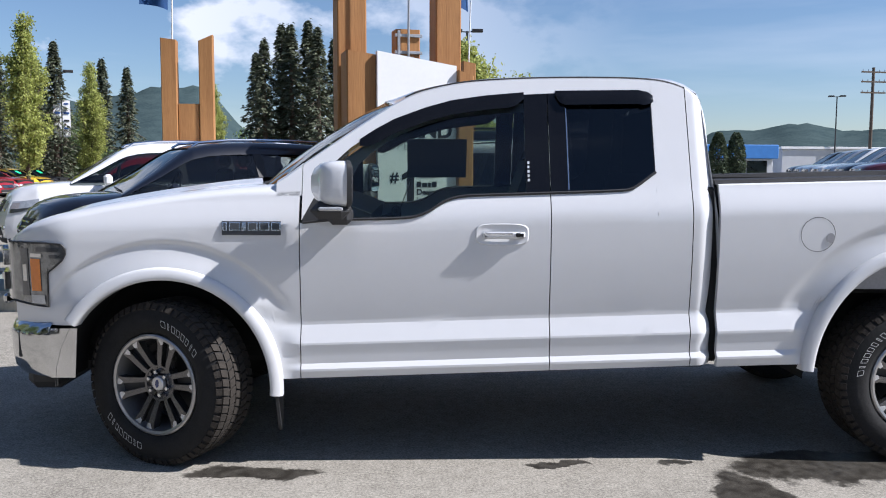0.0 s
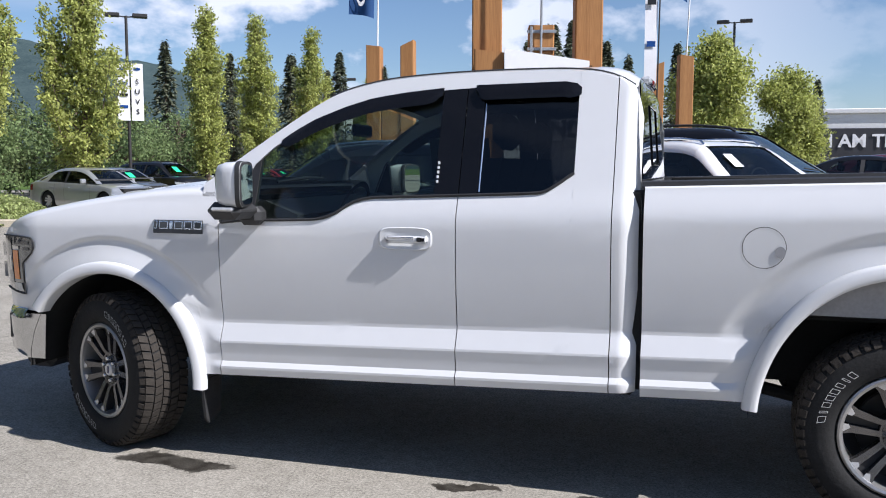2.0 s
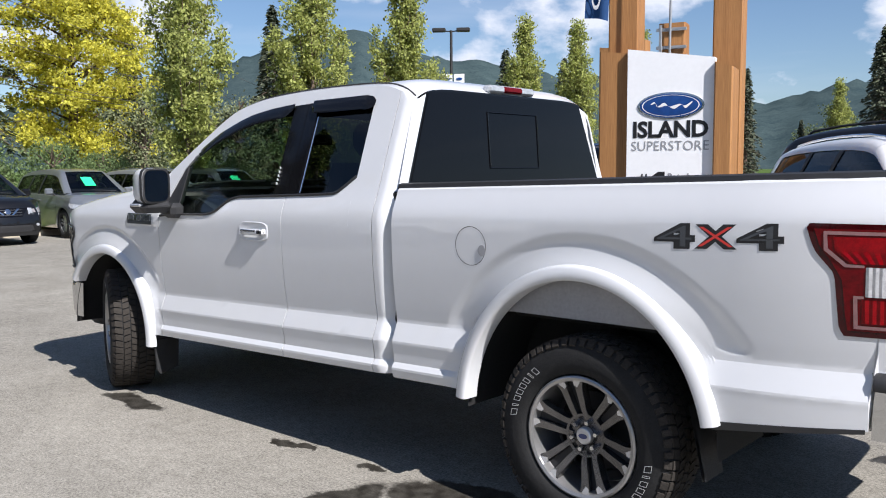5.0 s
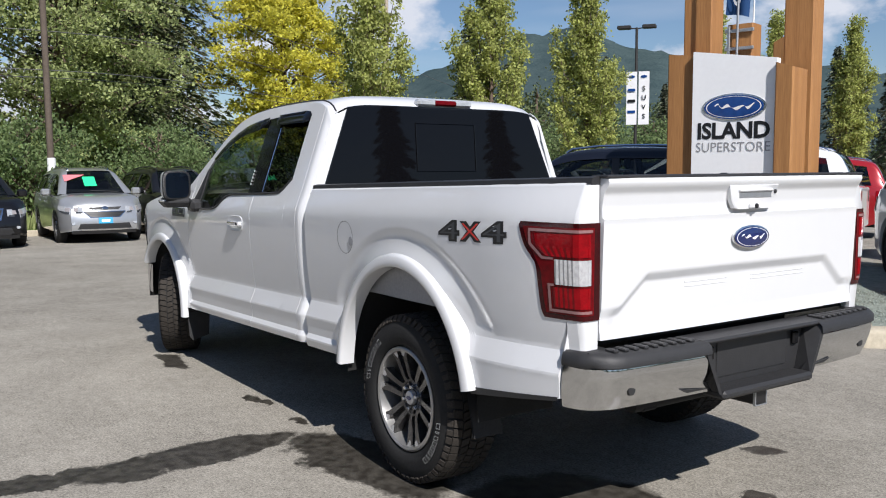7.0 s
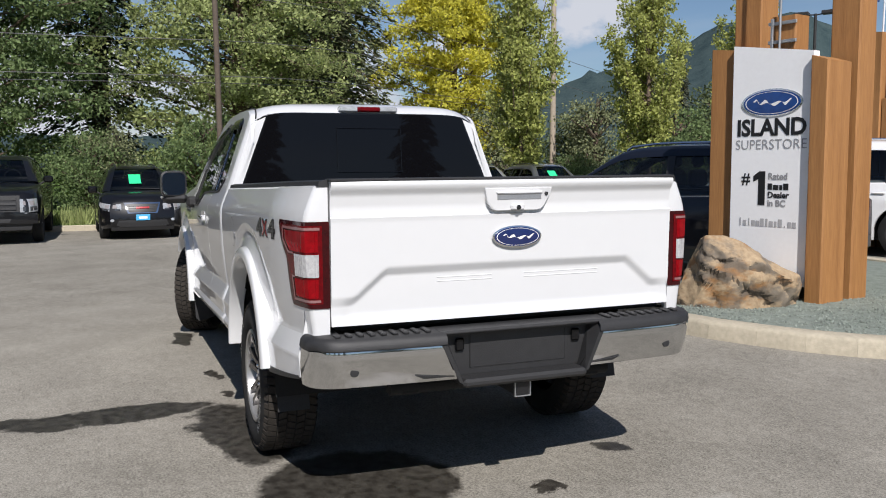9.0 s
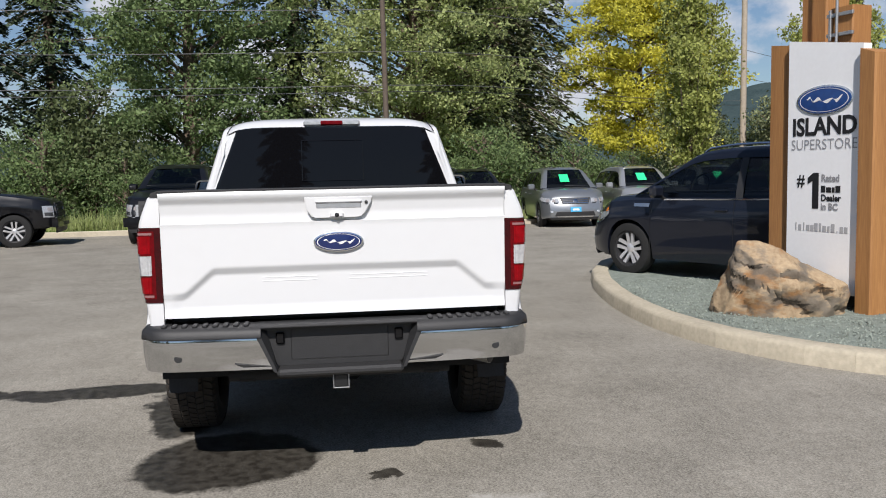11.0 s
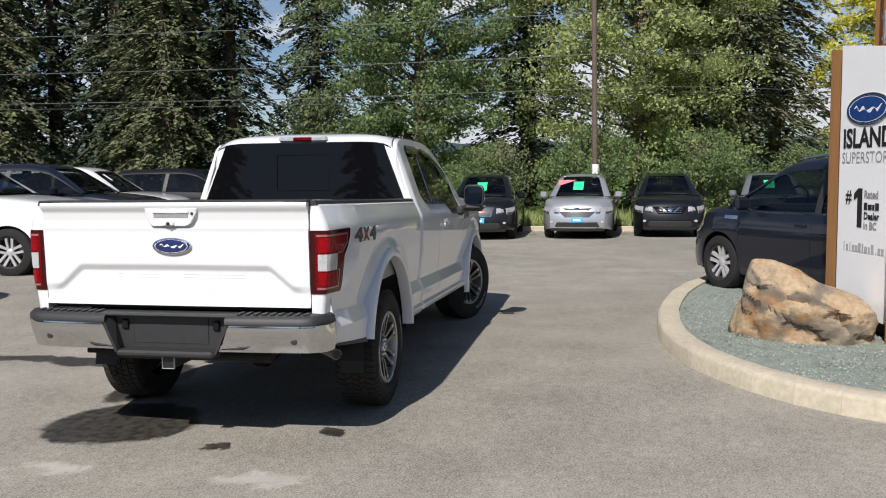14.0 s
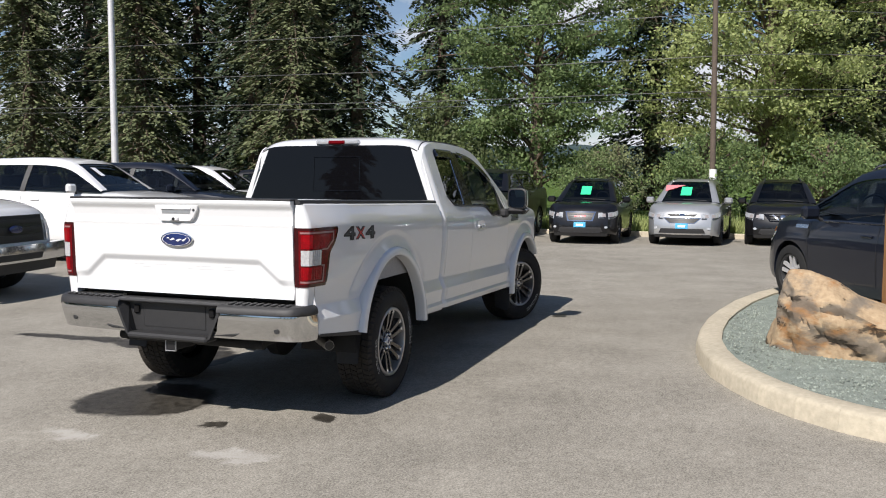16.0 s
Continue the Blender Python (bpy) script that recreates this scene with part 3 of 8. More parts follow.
M_FLAG = material("blue_flag_cloth", (0.018, 0.07, 0.20), 0.85, vary=0.2, scale=5, translucent=0.25)
M_BANNER = material("white_banner_cloth", (0.78, 0.78, 0.80), 0.8, vary=0.05, scale=5)


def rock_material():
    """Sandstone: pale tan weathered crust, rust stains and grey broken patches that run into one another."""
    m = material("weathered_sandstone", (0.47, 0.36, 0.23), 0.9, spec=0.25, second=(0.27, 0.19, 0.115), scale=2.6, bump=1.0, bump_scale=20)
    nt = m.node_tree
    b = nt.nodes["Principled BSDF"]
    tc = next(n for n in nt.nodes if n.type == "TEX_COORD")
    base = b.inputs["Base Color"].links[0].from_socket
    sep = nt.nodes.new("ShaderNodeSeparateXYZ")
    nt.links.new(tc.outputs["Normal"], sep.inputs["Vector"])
    # each tone's noise is shifted by the normal, so upward faces get less
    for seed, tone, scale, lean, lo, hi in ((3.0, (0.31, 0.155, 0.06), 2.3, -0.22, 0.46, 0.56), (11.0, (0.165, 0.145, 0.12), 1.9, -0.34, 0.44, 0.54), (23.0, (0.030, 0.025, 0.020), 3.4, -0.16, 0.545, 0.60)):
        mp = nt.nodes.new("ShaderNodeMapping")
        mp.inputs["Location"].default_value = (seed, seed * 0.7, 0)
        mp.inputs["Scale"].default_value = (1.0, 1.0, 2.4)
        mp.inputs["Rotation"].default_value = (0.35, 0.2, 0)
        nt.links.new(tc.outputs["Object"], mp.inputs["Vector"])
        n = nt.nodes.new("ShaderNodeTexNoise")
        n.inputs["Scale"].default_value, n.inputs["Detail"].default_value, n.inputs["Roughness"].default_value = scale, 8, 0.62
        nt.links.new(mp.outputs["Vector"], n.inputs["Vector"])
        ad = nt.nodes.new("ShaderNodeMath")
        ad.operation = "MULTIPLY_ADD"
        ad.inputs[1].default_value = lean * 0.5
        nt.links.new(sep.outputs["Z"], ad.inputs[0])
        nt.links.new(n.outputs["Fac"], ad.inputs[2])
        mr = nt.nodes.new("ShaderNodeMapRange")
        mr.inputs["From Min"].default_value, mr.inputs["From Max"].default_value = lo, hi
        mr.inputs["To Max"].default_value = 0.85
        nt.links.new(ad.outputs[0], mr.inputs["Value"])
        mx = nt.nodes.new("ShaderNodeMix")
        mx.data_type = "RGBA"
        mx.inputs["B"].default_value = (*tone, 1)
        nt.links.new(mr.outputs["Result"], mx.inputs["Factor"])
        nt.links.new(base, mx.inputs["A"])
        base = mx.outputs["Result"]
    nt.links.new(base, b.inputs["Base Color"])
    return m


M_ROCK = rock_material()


def oval(a, b, n=40):
    return [(a * math.cos(2 * math.pi * k / n), b * math.sin(2 * math.pi * k / n)) for k in range(n)]


def oval_logo(parent, at, w, h, blue=None):
    """A blue oval plate in a silver rim with a plain pale flourish."""
    part("logo_rim", Geo().prism([(x, 0, z) for x, z in oval(w / 2, h / 2)], (0, -0.006, 0), 0.02), M_SILVER, parent, "silver oval rim", at=at)
    part("logo_plate", Geo().prism([(x, -0.003, z) for x, z in oval(w / 2 * 0.93, h / 2 * 0.88)], (0, -0.007, 0), 0.02), blue or M_BLUE, parent, "blue oval plate", at=at)
    # a thin inner ring and a plain slanting flourish
    ring = []
    for k in range(49):
        t = 2 * math.pi * k / 48
        ring.append([(w * 0.430 * r * math.cos(t), -0.012, h * 0.395 * r * math.sin(t)) for r in (0.965, 1.0)])
    part("logo_ring", Geo().grid(ring), M_WHITE, parent, "fine pale inner ring", at=at, smooth=0)
    g = Geo()
    rows = []
    for u in steps(0, 1, 90):
        zc = 0.10 * math.sin(19.0 * u + 0.6) * (0.6 + 0.4 * math.sin(7.0 * u + 1.0)) + 0.05 * math.sin(8.0 * u)
        e = (0.030 + 0.020 * math.sin(23.0 * u)) * min(1.0, 8 * u, 8 * (1 - u)) + 0.006
        x = -0.30 + 0.60 * u + 0.45 * zc * h / w
        rows.append([((x - 0.012) * w, -0.012, (zc + e) * h), ((x + 0.012) * w, -0.012, (zc - e) * h)])
    g.grid(rows)
    part("logo_stroke", g, M_WHITE, parent, "pale plain flourish", at=at, smooth=0)


def timber(name, parent, x0, x1, y0, y1, z0, z1, cut=0.0, at=None):
    """A squared post with a top cut at a slant."""
    g = Geo()
    b = 0.015
    sec = [(x0 + b, y0), (x1 - b, y0), (x1, y0 + b), (x1, y1 - b), (x1 - b, y1), (x0 + b, y1), (x0, y1 - b), (x0, y0 + b)]
    zt = [z1 - cut * (x - x0) / (x1 - x0) for x, y in sec]
    rows = [[(x, y, z0) for x, y in sec], [(x, y, z) for (x, y), z in zip(sec, zt)]]
    g.grid(rows, close_v=True).poly(rows[1]).poly(rows[0][::-1])
    return part(name, g, M_TIMBER, parent, at=at, smooth=30)


SIGN_TURN = math.degrees(math.atan2(4.815 - 4.585, 1.63 - 0.75))
sign = thing("dealer_sign", "white dealership sign panel set between amber stained timbers", "sign", at=pose(0.75, 4.585, 0.0, 0, 0, SIGN_TURN))
SW = 0.91
g = Geo().prism([(0, 0, 0.27), (SW, 0, 0.27), (SW, 0, 2.60), (0, 0, 2.735)], (0, 0.10, 0))
part("panel", g, M_SIGN, sign, smooth=20)
part("plinth", Geo().box(0.02, SW - 0.02, 0.12, 0.42, 0.05, 2.5, 0.01), M_BLACK, sign)
timber("side_timber", sign, -0.33, -0.004, 0.06, 0.45, 0.05, 2.74, -0.10 + 0.14)
timber("side_timber", sign, SW + 0.004, SW + 0.19, -0.06, 0.36, 0.05, 2.55, 0.06)
timber("tall_post", sign, -0.36, -0.02, 0.50, 0.82, 0.05, 6.2)
timber("tall_post", sign, SW - 0.11, SW + 0.20, 0.47, 0.78, 0.05, 6.4)
timber("cross_block", sign, 0.27, 0.55, 0.25, 0.50, 2.4, 3.02)
for z in (2.74, 2.93):
    part("bracket", Geo().box(0.25, 0.57, 0.22, 0.245, z, z + 0.035, 0.004), M_STEEL, sign)
part("bracket", Geo().box(0.28, 0.31, 0.215, 0.245, 2.70, 3.0, 0.004), M_STEEL, sign)
part("pole", Geo().tube((0.40, 0.2, 2.6), (0.42, 0.2, 6.0), 0.014, 0.011), M_STEEL, sign)
oval_logo(sign, pose(SW / 2 + 0.01, -0.002, 2.12), 0.70, 0.285)


def lettering(parent, words, x, z, size, mat, bold=0.0, spacing=1.0, align="CENTER", y=-0.004, name="lettering", sx=1.0):
    gg = text_geo(words, size, 0.0, align, bold, spacing)
    return part(name, gg, mat, parent, at=Matrix.Translation((x, y, z)) @ Matrix.Diagonal((sx, 1, 1, 1)), smooth=0)


lettering(sign, "ISLAND", SW / 2 + 0.005, 1.865, 0.235, M_BLACK, 0.008, 0.98, sx=1.02)
lettering(sign, "SUPERSTORE", SW / 2 + 0.005, 1.695, 0.145, M_GREYPRINT, -0.001, 1.0, sx=0.985)
lettering(sign, "#", 0.185, 1.345, 0.17, M_BLACK, 0.003)
part("lettering", Geo().poly([(0.335, -0.004, 1.075), (0.415, -0.004, 1.075), (0.415, -0.004, 1.425), (0.345, -0.004, 1.425), (0.275, -0.004, 1.375), (0.275, -0.004, 1.315), (0.335, -0.004, 1.345)]), M_BLACK, sign, smooth=0)
lettering(sign, "Rated", 0.445, 1.37, 0.095, M_GREYPRINT, 0.003, align="LEFT")
for x0, x1, z1 in ((0.445, 0.497, 1.300), (0.507, 0.568, 1.285), (0.578, 0.612, 1.285), (0.622, 0.680, 1.300)):
    part("print_bar", Geo().box(x0, x1, -0.004, -0.002, 1.235, z1, 0.0), M_BLACK, sign)
lettering(sign, "Dealer", 0.445, 1.18, 0.088, M_BLACK, 0.003, align="LEFT")
lettering(sign, "in BC", 0.445, 1.095, 0.092, M_GREYPRINT, 0.003, align="LEFT")
for k, (wd, tall) in enumerate(((0.014, 1), (0.038, 0), (0.014, 1), (0.042, 0), (0.044, 0), (0.044, 1), (0.026, 1), (0.046, 0), (0.028, 0), (0.044, 1), (0.012, -1), (0.038, 0), (0.042, 0))):
    x0 = 0.105 + 0.052 * k + (0.052 - wd) / 2
    part("print_bar", Geo().box(x0, x0 + wd, -0.004, -0.002, 0.855, {1: 0.935, 0: 0.912, -1: 0.870}[tall], 0.0), M_PALEPRINT, sign)


def boulder(name, at, label):
    """A split boulder: weathered tan on top, grey and cracked on its broken faces."""
    bm = bmesh.new()
    for p in ((-0.10, -0.40, 0.74), (-0.35, -0.34, 0.66), (0.10, -0.38, 0.68), (0.27, -0.28, 0.58), (0.05, -0.05, 0.70), (0.31, 0.06, 0.52), (0.30, 0.42, 0.33), (0.12, 0.68, 0.30), (0.20, 0.68, 0.0),
              (-0.30, 0.62, 0.28), (-0.35, 0.64, -0.1), (0.44, -0.24, -0.1), (0.48, 0.16, -0.1), (0.36, 0.62, -0.1), (0.16, -0.58, -0.1), (-0.20, -0.62, -0.1), (0.12, -0.50, 0.40), (-0.52, -0.35, -0.1), (-0.52, 0.40, -0.1), (-0.45, 0.0, 0.50)):
        bm.verts.new(p)
    bmesh.ops.convex_hull(bm, input=bm.verts[:])
    bmesh.ops.triangulate(bm, faces=bm.faces[:])
    bmesh.ops.subdivide_edges(bm, edges=bm.edges[:], cuts=13, use_grid_fill=True)
    for _ in range(5):
        bmesh.ops.smooth_vert(bm, verts=bm.verts[:], factor=0.5, use_axis_x=True, use_axis_y=True, use_axis_z=True)
    bm.normal_update()
    shift = {}
    for v in bm.verts:
        p = v.co
        broken = 1 - smoothstep(0.25, 0.6, v.normal.z)
        seam = p.z * 4.2 + p.y * 1.3 + p.x * 1.0 + 1.1 * noise.noise(p * 2.0)
        step = (seam - math.floor(seam)) ** 3
        d = 0.050 * noise.noise(p * 2.6) + 0.022 * noise.noise(p * 7) + 0.008 * noise.noise(p * 20) - (0.026 * step + 0.05 * abs(noise.noise(p * 4.5 + Vector((7, 0, 0))))) * broken
        shift[v] = v.normal * d
    for v, d in shift.items():
        v.co += d
    for v in bm.verts:
        under = 0.10 * max(0.0, 0.34 - v.co.z) / 0.34 if v.co.x > 0 else 0.0
        v.co = Vector((v.co.x * 0.92 - under * min(1.0, v.co.x * 4), v.co.y * 0.93, v.co.z * 0.92))
    me = bpy.data.meshes.new(name)
    bm.to_mesh(me)
    bm.free()
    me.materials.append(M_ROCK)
    me.shade_smooth()
    me.set_sharp_from_angle(angle=radians(34))
    return solo(name, me, None, label, "boulder", at=at)


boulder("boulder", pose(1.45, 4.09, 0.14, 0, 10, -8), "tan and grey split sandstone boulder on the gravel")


def flag(parent, x, y, z, w, h, seed):
    rows = []
    for i in range(13):
        u = i / 12
        rows.append([(x + u * w * 0.9, y + 0.10 * math.sin(u * 5 + seed) * u + 0.03 * math.sin(v * 4), z - v * h - 0.10 * u * u) for v in steps(0, 1, 8)])
    f = part("flag", Geo().grid(rows), M_FLAG, parent, "deep blue cloth flag", smooth=180)
    ring = []
    for k in range(21):
        t = 2 * math.pi * k / 20
        ring.append([(x + w * (0.45 + 0.17 * r * math.cos(t)), y + 0.10 * math.sin((0.5) * 5 + seed) * 0.5 - 0.035, z - h * (0.55 - 0.26 * r * math.sin(t)) - 0.04) for r in (0.68, 1.0)])
    part("print_ring", Geo().grid(ring), M_WHITE, f, smooth=0)


def banner(parent, x, y, z0, z1, w, words=""):
    b = part("banner", Geo().grid([[(xx, y + 0.015 * math.sin(zz * 3), zz) for zz in steps(z0, z1, 8)] for xx in steps(x, x + w, 4)]), M_BANNER, parent, "white vertical cloth banner", smooth=180)
    part("print_bar", Geo().prism([(xx * w * 0.3 + x + w / 2, y - 0.03, z1 - 0.22 + zz) for xx, zz in oval(1, 0.06, 16)], (0, -0.004, 0)), M_BLUE, b)
    if words:
        n = len(words)
        for k, c in enumerate(words):
            gg = text_geo(c, w * 0.62, 0.0, "CENTER", 0.006)
            part("lettering", gg, M_BLACK, b, at=pose(x + w / 2, y - 0.03, z1 - 0.55 - (z1 - z0 - 0.7) * (k + 0.5) / n), smooth=0)
    else:
        for k in range(3):
            zz = z1 - 0.75 - k * (z1 - z0 - 0.9) / 3
            part("print_bar", Geo().box(x + w * 0.15, x + w * 0.85, y - 0.034, y - 0.03, zz - 0.12, zz, 0.0), M_BLUE if k != 1 else M_BLACK, b)


# the two further timber groups with flags
grp = thing("flag_posts", "pair of slant-topped timber posts with a flag", "timber posts", at=pose(-3.39, 11.2, 0, 0, 0, 8), group="timber flag posts")
timber("post", grp, -0.14, 0.14, -0.14, 0.14, 0, 3.80, 0.03)
timber("post", grp, 0.53, 0.79, -0.14, 0.14, 0, 3.76, -0.12)
timber("block", grp, 0.15, 0.52, -0.11, 0.11, 0, 2.62)
part("pole", Geo().tube((0.06, -0.02, 3.7), (0.10, -0.02, 6.2), 0.016), M_WHITE, grp)
flag(grp, -0.50, -0.02, 5.35, 0.56, 0.95, 1.0)
grp = thing("flag_posts", "pair of timber posts with a blue flag and a white banner", "timber posts", at=pose(1.7, 14.6, 0, 0, 0, 15), group="timber flag posts")
timber("post", grp, -0.16, 0.14, -0.14, 0.14, 0, 3.6, -0.1)
timber("post", grp, 0.46, 0.76, -0.14, 0.14, 0, 3.85, 0.05)
part("pole", Geo().tube((0.62, -0.02, 3.7), (0.70, -0.02, 6.3), 0.016), M_WHITE, grp)
flag(grp, 0.10, -0.02, 6.0, 0.58, 0.95, 2.2)
part("pole", Geo().tube((-0.02, -0.2, 2.4), (0.02, -0.2, 7.0), 0.016), M_DARKSTEEL, grp)
banner(grp, -0.30, -0.2, 3.1, 6.6, 0.26, "")


def lot_lamp(x, y, h, words, turn=0.0, banners=True):
    t = thing("lot_lamp", "tall dark steel lot lamp with twin shoebox heads", "street lamp", at=pose(x, y, 0, 0, 0, turn), group="lot lamps")
    part("base", Geo().tube((0, 0, 0), (0, 0, 0.7), 0.28, 0.28, 20), M_CONCRETE, t)
    part("pole", Geo().tube((0, 0, 0.7), (0, 0, h), 0.075, 0.06, 12), M_DARKSTEEL, t)
    for s in (-1, 1):
        part("arm", Geo().tube((0, 0, h - 0.05), (s * 0.35, 0, h - 0.02), 0.03), M_DARKSTEEL, t)
        part("lamp_head", Geo().box(min(s * 0.25, s * 0.85), max(s * 0.25, s * 0.85), -0.18, 0.18, h - 0.06, h + 0.10, 0.03), M_DARKSTEEL, t)
    if banners:
        part("banner_bar", Geo().tube((-0.45, 0, 5.75), (0.62, 0, 5.75), 0.02), M_DARKSTEEL, t)
        banner(t, 0.13, -0.09, 3.4, 5.75, 0.47, words)
        banner(t, -0.41, -0.09, 3.4, 5.75, 0.47, "")


lot_lamp(-20.5, 26.4, 7.7, "SUVS", 36)
lot_lamp(-22.0, 52.0, 7.6, "", 22)
lot_lamp(3.7, 41.9, 8.75, "", -3, banners=False)
lot_lamp(44.0, 84.0, 9.0, "", -20, banners=False)


# ---- vehicle materials ----
M_TYRE = material("tyre_rubber", (0.018, 0.018, 0.018), 0.85, spec=0.3, vary=0.3, scale=14, bump=0.2, bump_scale=60)
M_RIM = material("machined_alloy", (0.66, 0.66, 0.67), 0.30, metal=0.55, vary=0.08, scale=8)
M_DARKRIM = material("dark_alloy", (0.035, 0.035, 0.037), 0.5, metal=0.3)
M_CHROME = material("chrome", (0.63, 0.635, 0.64), 0.09, metal=1.0, vary=0.03, scale=3)
M_PLASTIC = material("black_plastic", (0.022, 0.022, 0.023), 0.55, vary=0.2, scale=25, bump=0.15, bump_scale=220)
M_WELL = material("wheel_well_liner", (0.012, 0.012, 0.012), 0.9, vary=0.3, scale=8)
M_CLEARLENS = material("clear_lens", (0.47, 0.485, 0.50), 0.08, metal=0.3, coat=0.8, vary=0.35, scale=22)
M_REDLENS = material("red_lens", (0.22, 0.001, 0.004), 0.2, spec=0.2, coat=0.05, vary=0.45, scale=28)
M_REVERSE = material("clear_reverse_lens", (0.52, 0.52, 0.53), 0.10, metal=0.25, coat=0.8, vary=0.35, scale=60)
M_LAMPBAND = material("dim_lamp_band", (0.26, 0.13, 0.13), 0.2, coat=0.4, vary=0.25, scale=30)
M_AMBER = material("amber_lens", (0.75, 0.22, 0.03), 0.12, coat=0.5, vary=0.2, scale=20)
M_STICKER = material("green_price_card", (0.03, 0.72, 0.28), 0.6)
M_PINK = material("pink_price_card", (0.75, 0.20, 0.22), 0.6)
M_PLATE = material("blue_dealer_plate", (0.05, 0.35, 0.62), 0.5, vary=0.2, scale=40)
M_CABIN = material("dark_cabin_trim", (0.03, 0.03, 0.031), 0.8, vary=0.25, scale=9)




# ---- the white pickup truck; x runs from its front axle to the rear, the driver's side is -y ----
M_PAINT = material("white_truck_paint", (0.675, 0.68, 0.685), 0.32, spec=0.5, coat=1.0, vary=0.012, scale=1.2)
M_TREAD = material("dusty_tyre_tread", (0.040, 0.035, 0.030), 0.95, spec=0.2, vary=0.35, scale=20, bump=0.3, bump_scale=80)
M_LETTER = material("raised_white_letters", (0.58, 0.58, 0.56), 0.7)
M_SHINYBLACK = material("gloss_black_trim", (0.006, 0.006, 0.007), 0.06, spec=0.35, vary=0.2, scale=4)
M_PRIMER = material("grey_inner_steel", (0.30, 0.30, 0.31), 0.7, vary=0.12, scale=6)
M_FLAP = material("black_mud_flap", (0.020, 0.020, 0.021), 0.7, vary=0.25, scale=10, bump=0.15, bump_scale=120)
M_REDLAMP = material("ruby_lamp_lens", (0.035, 0.0006, 0.002), 0.1, spec=0.3, coat=0.15, vary=0.4, scale=26)
M_REDBRIGHT = material("deep_red_reflector", (0.11, 0.0008, 0.003), 0.2, spec=0.2, coat=0.08, vary=0.5, scale=45)
M_DECALRED = material("red_decal", (0.62, 0.04, 0.03), 0.4)
M_DECALGREY = material("charcoal_decal", (0.055, 0.06, 0.065), 0.35)
M_SEAT = material("dark_leather", (0.045, 0.042, 0.04), 0.6, vary=0.2, scale=12, bump=0.2, bump_scale=90)
M_FRONTGLASS = glass("cab_glass", (0.52, 0.60, 0.55))
M_REARGLASS = glass("dark_cab_glass", (0.10, 0.105, 0.11))
M_BACKGLASS = material("black_back_glass", (0.004, 0.004, 0.005), 0.02, spec=0.22)
M_LAMPGREY = material("pale_lamp_reflector", (0.36, 0.33, 0.325), 0.25, metal=0.2, coat=0.4, vary=0.25, scale=30)
M_LAMPCLEAR = material("clear_headlight", (0.22, 0.225, 0.225), 0.10, metal=0.6, coat=1.0, vary=0.7, scale=26)
M_TIP = material("machined_spoke_tip", (0.62, 0.62, 0.63), 0.25, metal=0.6, vary=0.1, scale=20)
M_MIRROR = material("mirror_glass", (0.9, 0.9, 0.9), 0.01, metal=1.0)
M_TAILPIPE = material("dull_steel_tailpipe", (0.34, 0.33, 0.31), 0.5, metal=0.7, vary=0.3, scale=9)
M_BLUEDARK = material("dark_blue_badge", (0.012, 0.022, 0.10), 0.2, coat=0.6, vary=0.2, scale=10)

truck = thing("pickup_truck", "white extended-cab pickup truck with tinted glass, front wheels turned", "pickup truck")

RA = 3.69            # rear axle
F_ARCH = (0.0, 0.39, 0.505, 0.525)
R_ARCH = (RA - 0.01, 0.42, 0.545, 0.61)


def rake(x):
    return 0.028 * (x - 1.85)


SEC = [(0.38, 0.930), (0.440, 0.972), (0.470, 0.990), (0.503, 1.001), (0.514, 1.001), (0.538, 0.984), (0.58, 0.987), (0.630, 0.996), (0.640, 0.995), (0.724, 0.961), (0.738, 0.960), (0.80, 0.969), (0.90, 0.980), (1.0, 0.988), (1.10, 0.992),
       (1.18, 0.993), (1.215, 0.991), (1.25, 0.982), (1.29, 0.967), (1.33, 0.950)]


def side(x, z):
    """Half width of the body side."""
    zz = z - rake(x)
    y = lerp_table(SEC, zz) if zz < 0.77 else smooth_table(SEC, min(zz, 1.33))
    for cx, cz, r2, amp, fade in ((0.0, 0.39, 0.715, 0.020, 0.575), (RA, 0.42, 0.80, 0.022, 0.615)):
        r = math.hypot(x - cx, z - cz)
        behind = cx > 1 and x > RA
        f = smoothstep(0.738, 0.775, zz) if behind else smoothstep(0.735, 0.82, z)
        w = 0.048 if cx > 1 else 0.020
        y -= 0.011 * (1 - smoothstep(r2 - w, r2, r)) * f
        y += (amp + 0.012) * (1 - smoothstep(r2 - 0.15 - w, r2 - w - 0.002, r)) * (0.011 / (amp + 0.012) * f + (1 - 0.011 / (amp + 0.012)) * smoothstep(0.80, 1.0, z) if behind else f)
        # the trim lines die out towards the arches
        if 0.44 < zz < 0.77:
            k = 0.0 if x > RA else 1 - smoothstep(fade, fade + 0.10, r)
            y = y * (1 - k) + (0.996 - 0.0964 * (zz - 0.44)) * k
    if x > 4.1 and zz < 0.62:
        y = 0.994 - 0.05 * (0.62 - zz)
    if zz > 1.33:
        y -= (zz - 1.33) * 0.345
    if x < -0.42:
        y -= 1.15 * (-0.42 - x) ** 2
    if x > 4.3:
        y -= 0.23 * (x - 4.3) ** 2
    return y


def arch_z(x, arch, grow=0.0):
    cx, cz, a, b = arch
    a, b = a + grow, b + grow
    d = (x - cx) / a
    return cz + b * math.sqrt(max(0, 1 - d * d)) if abs(d) < 1 else -1


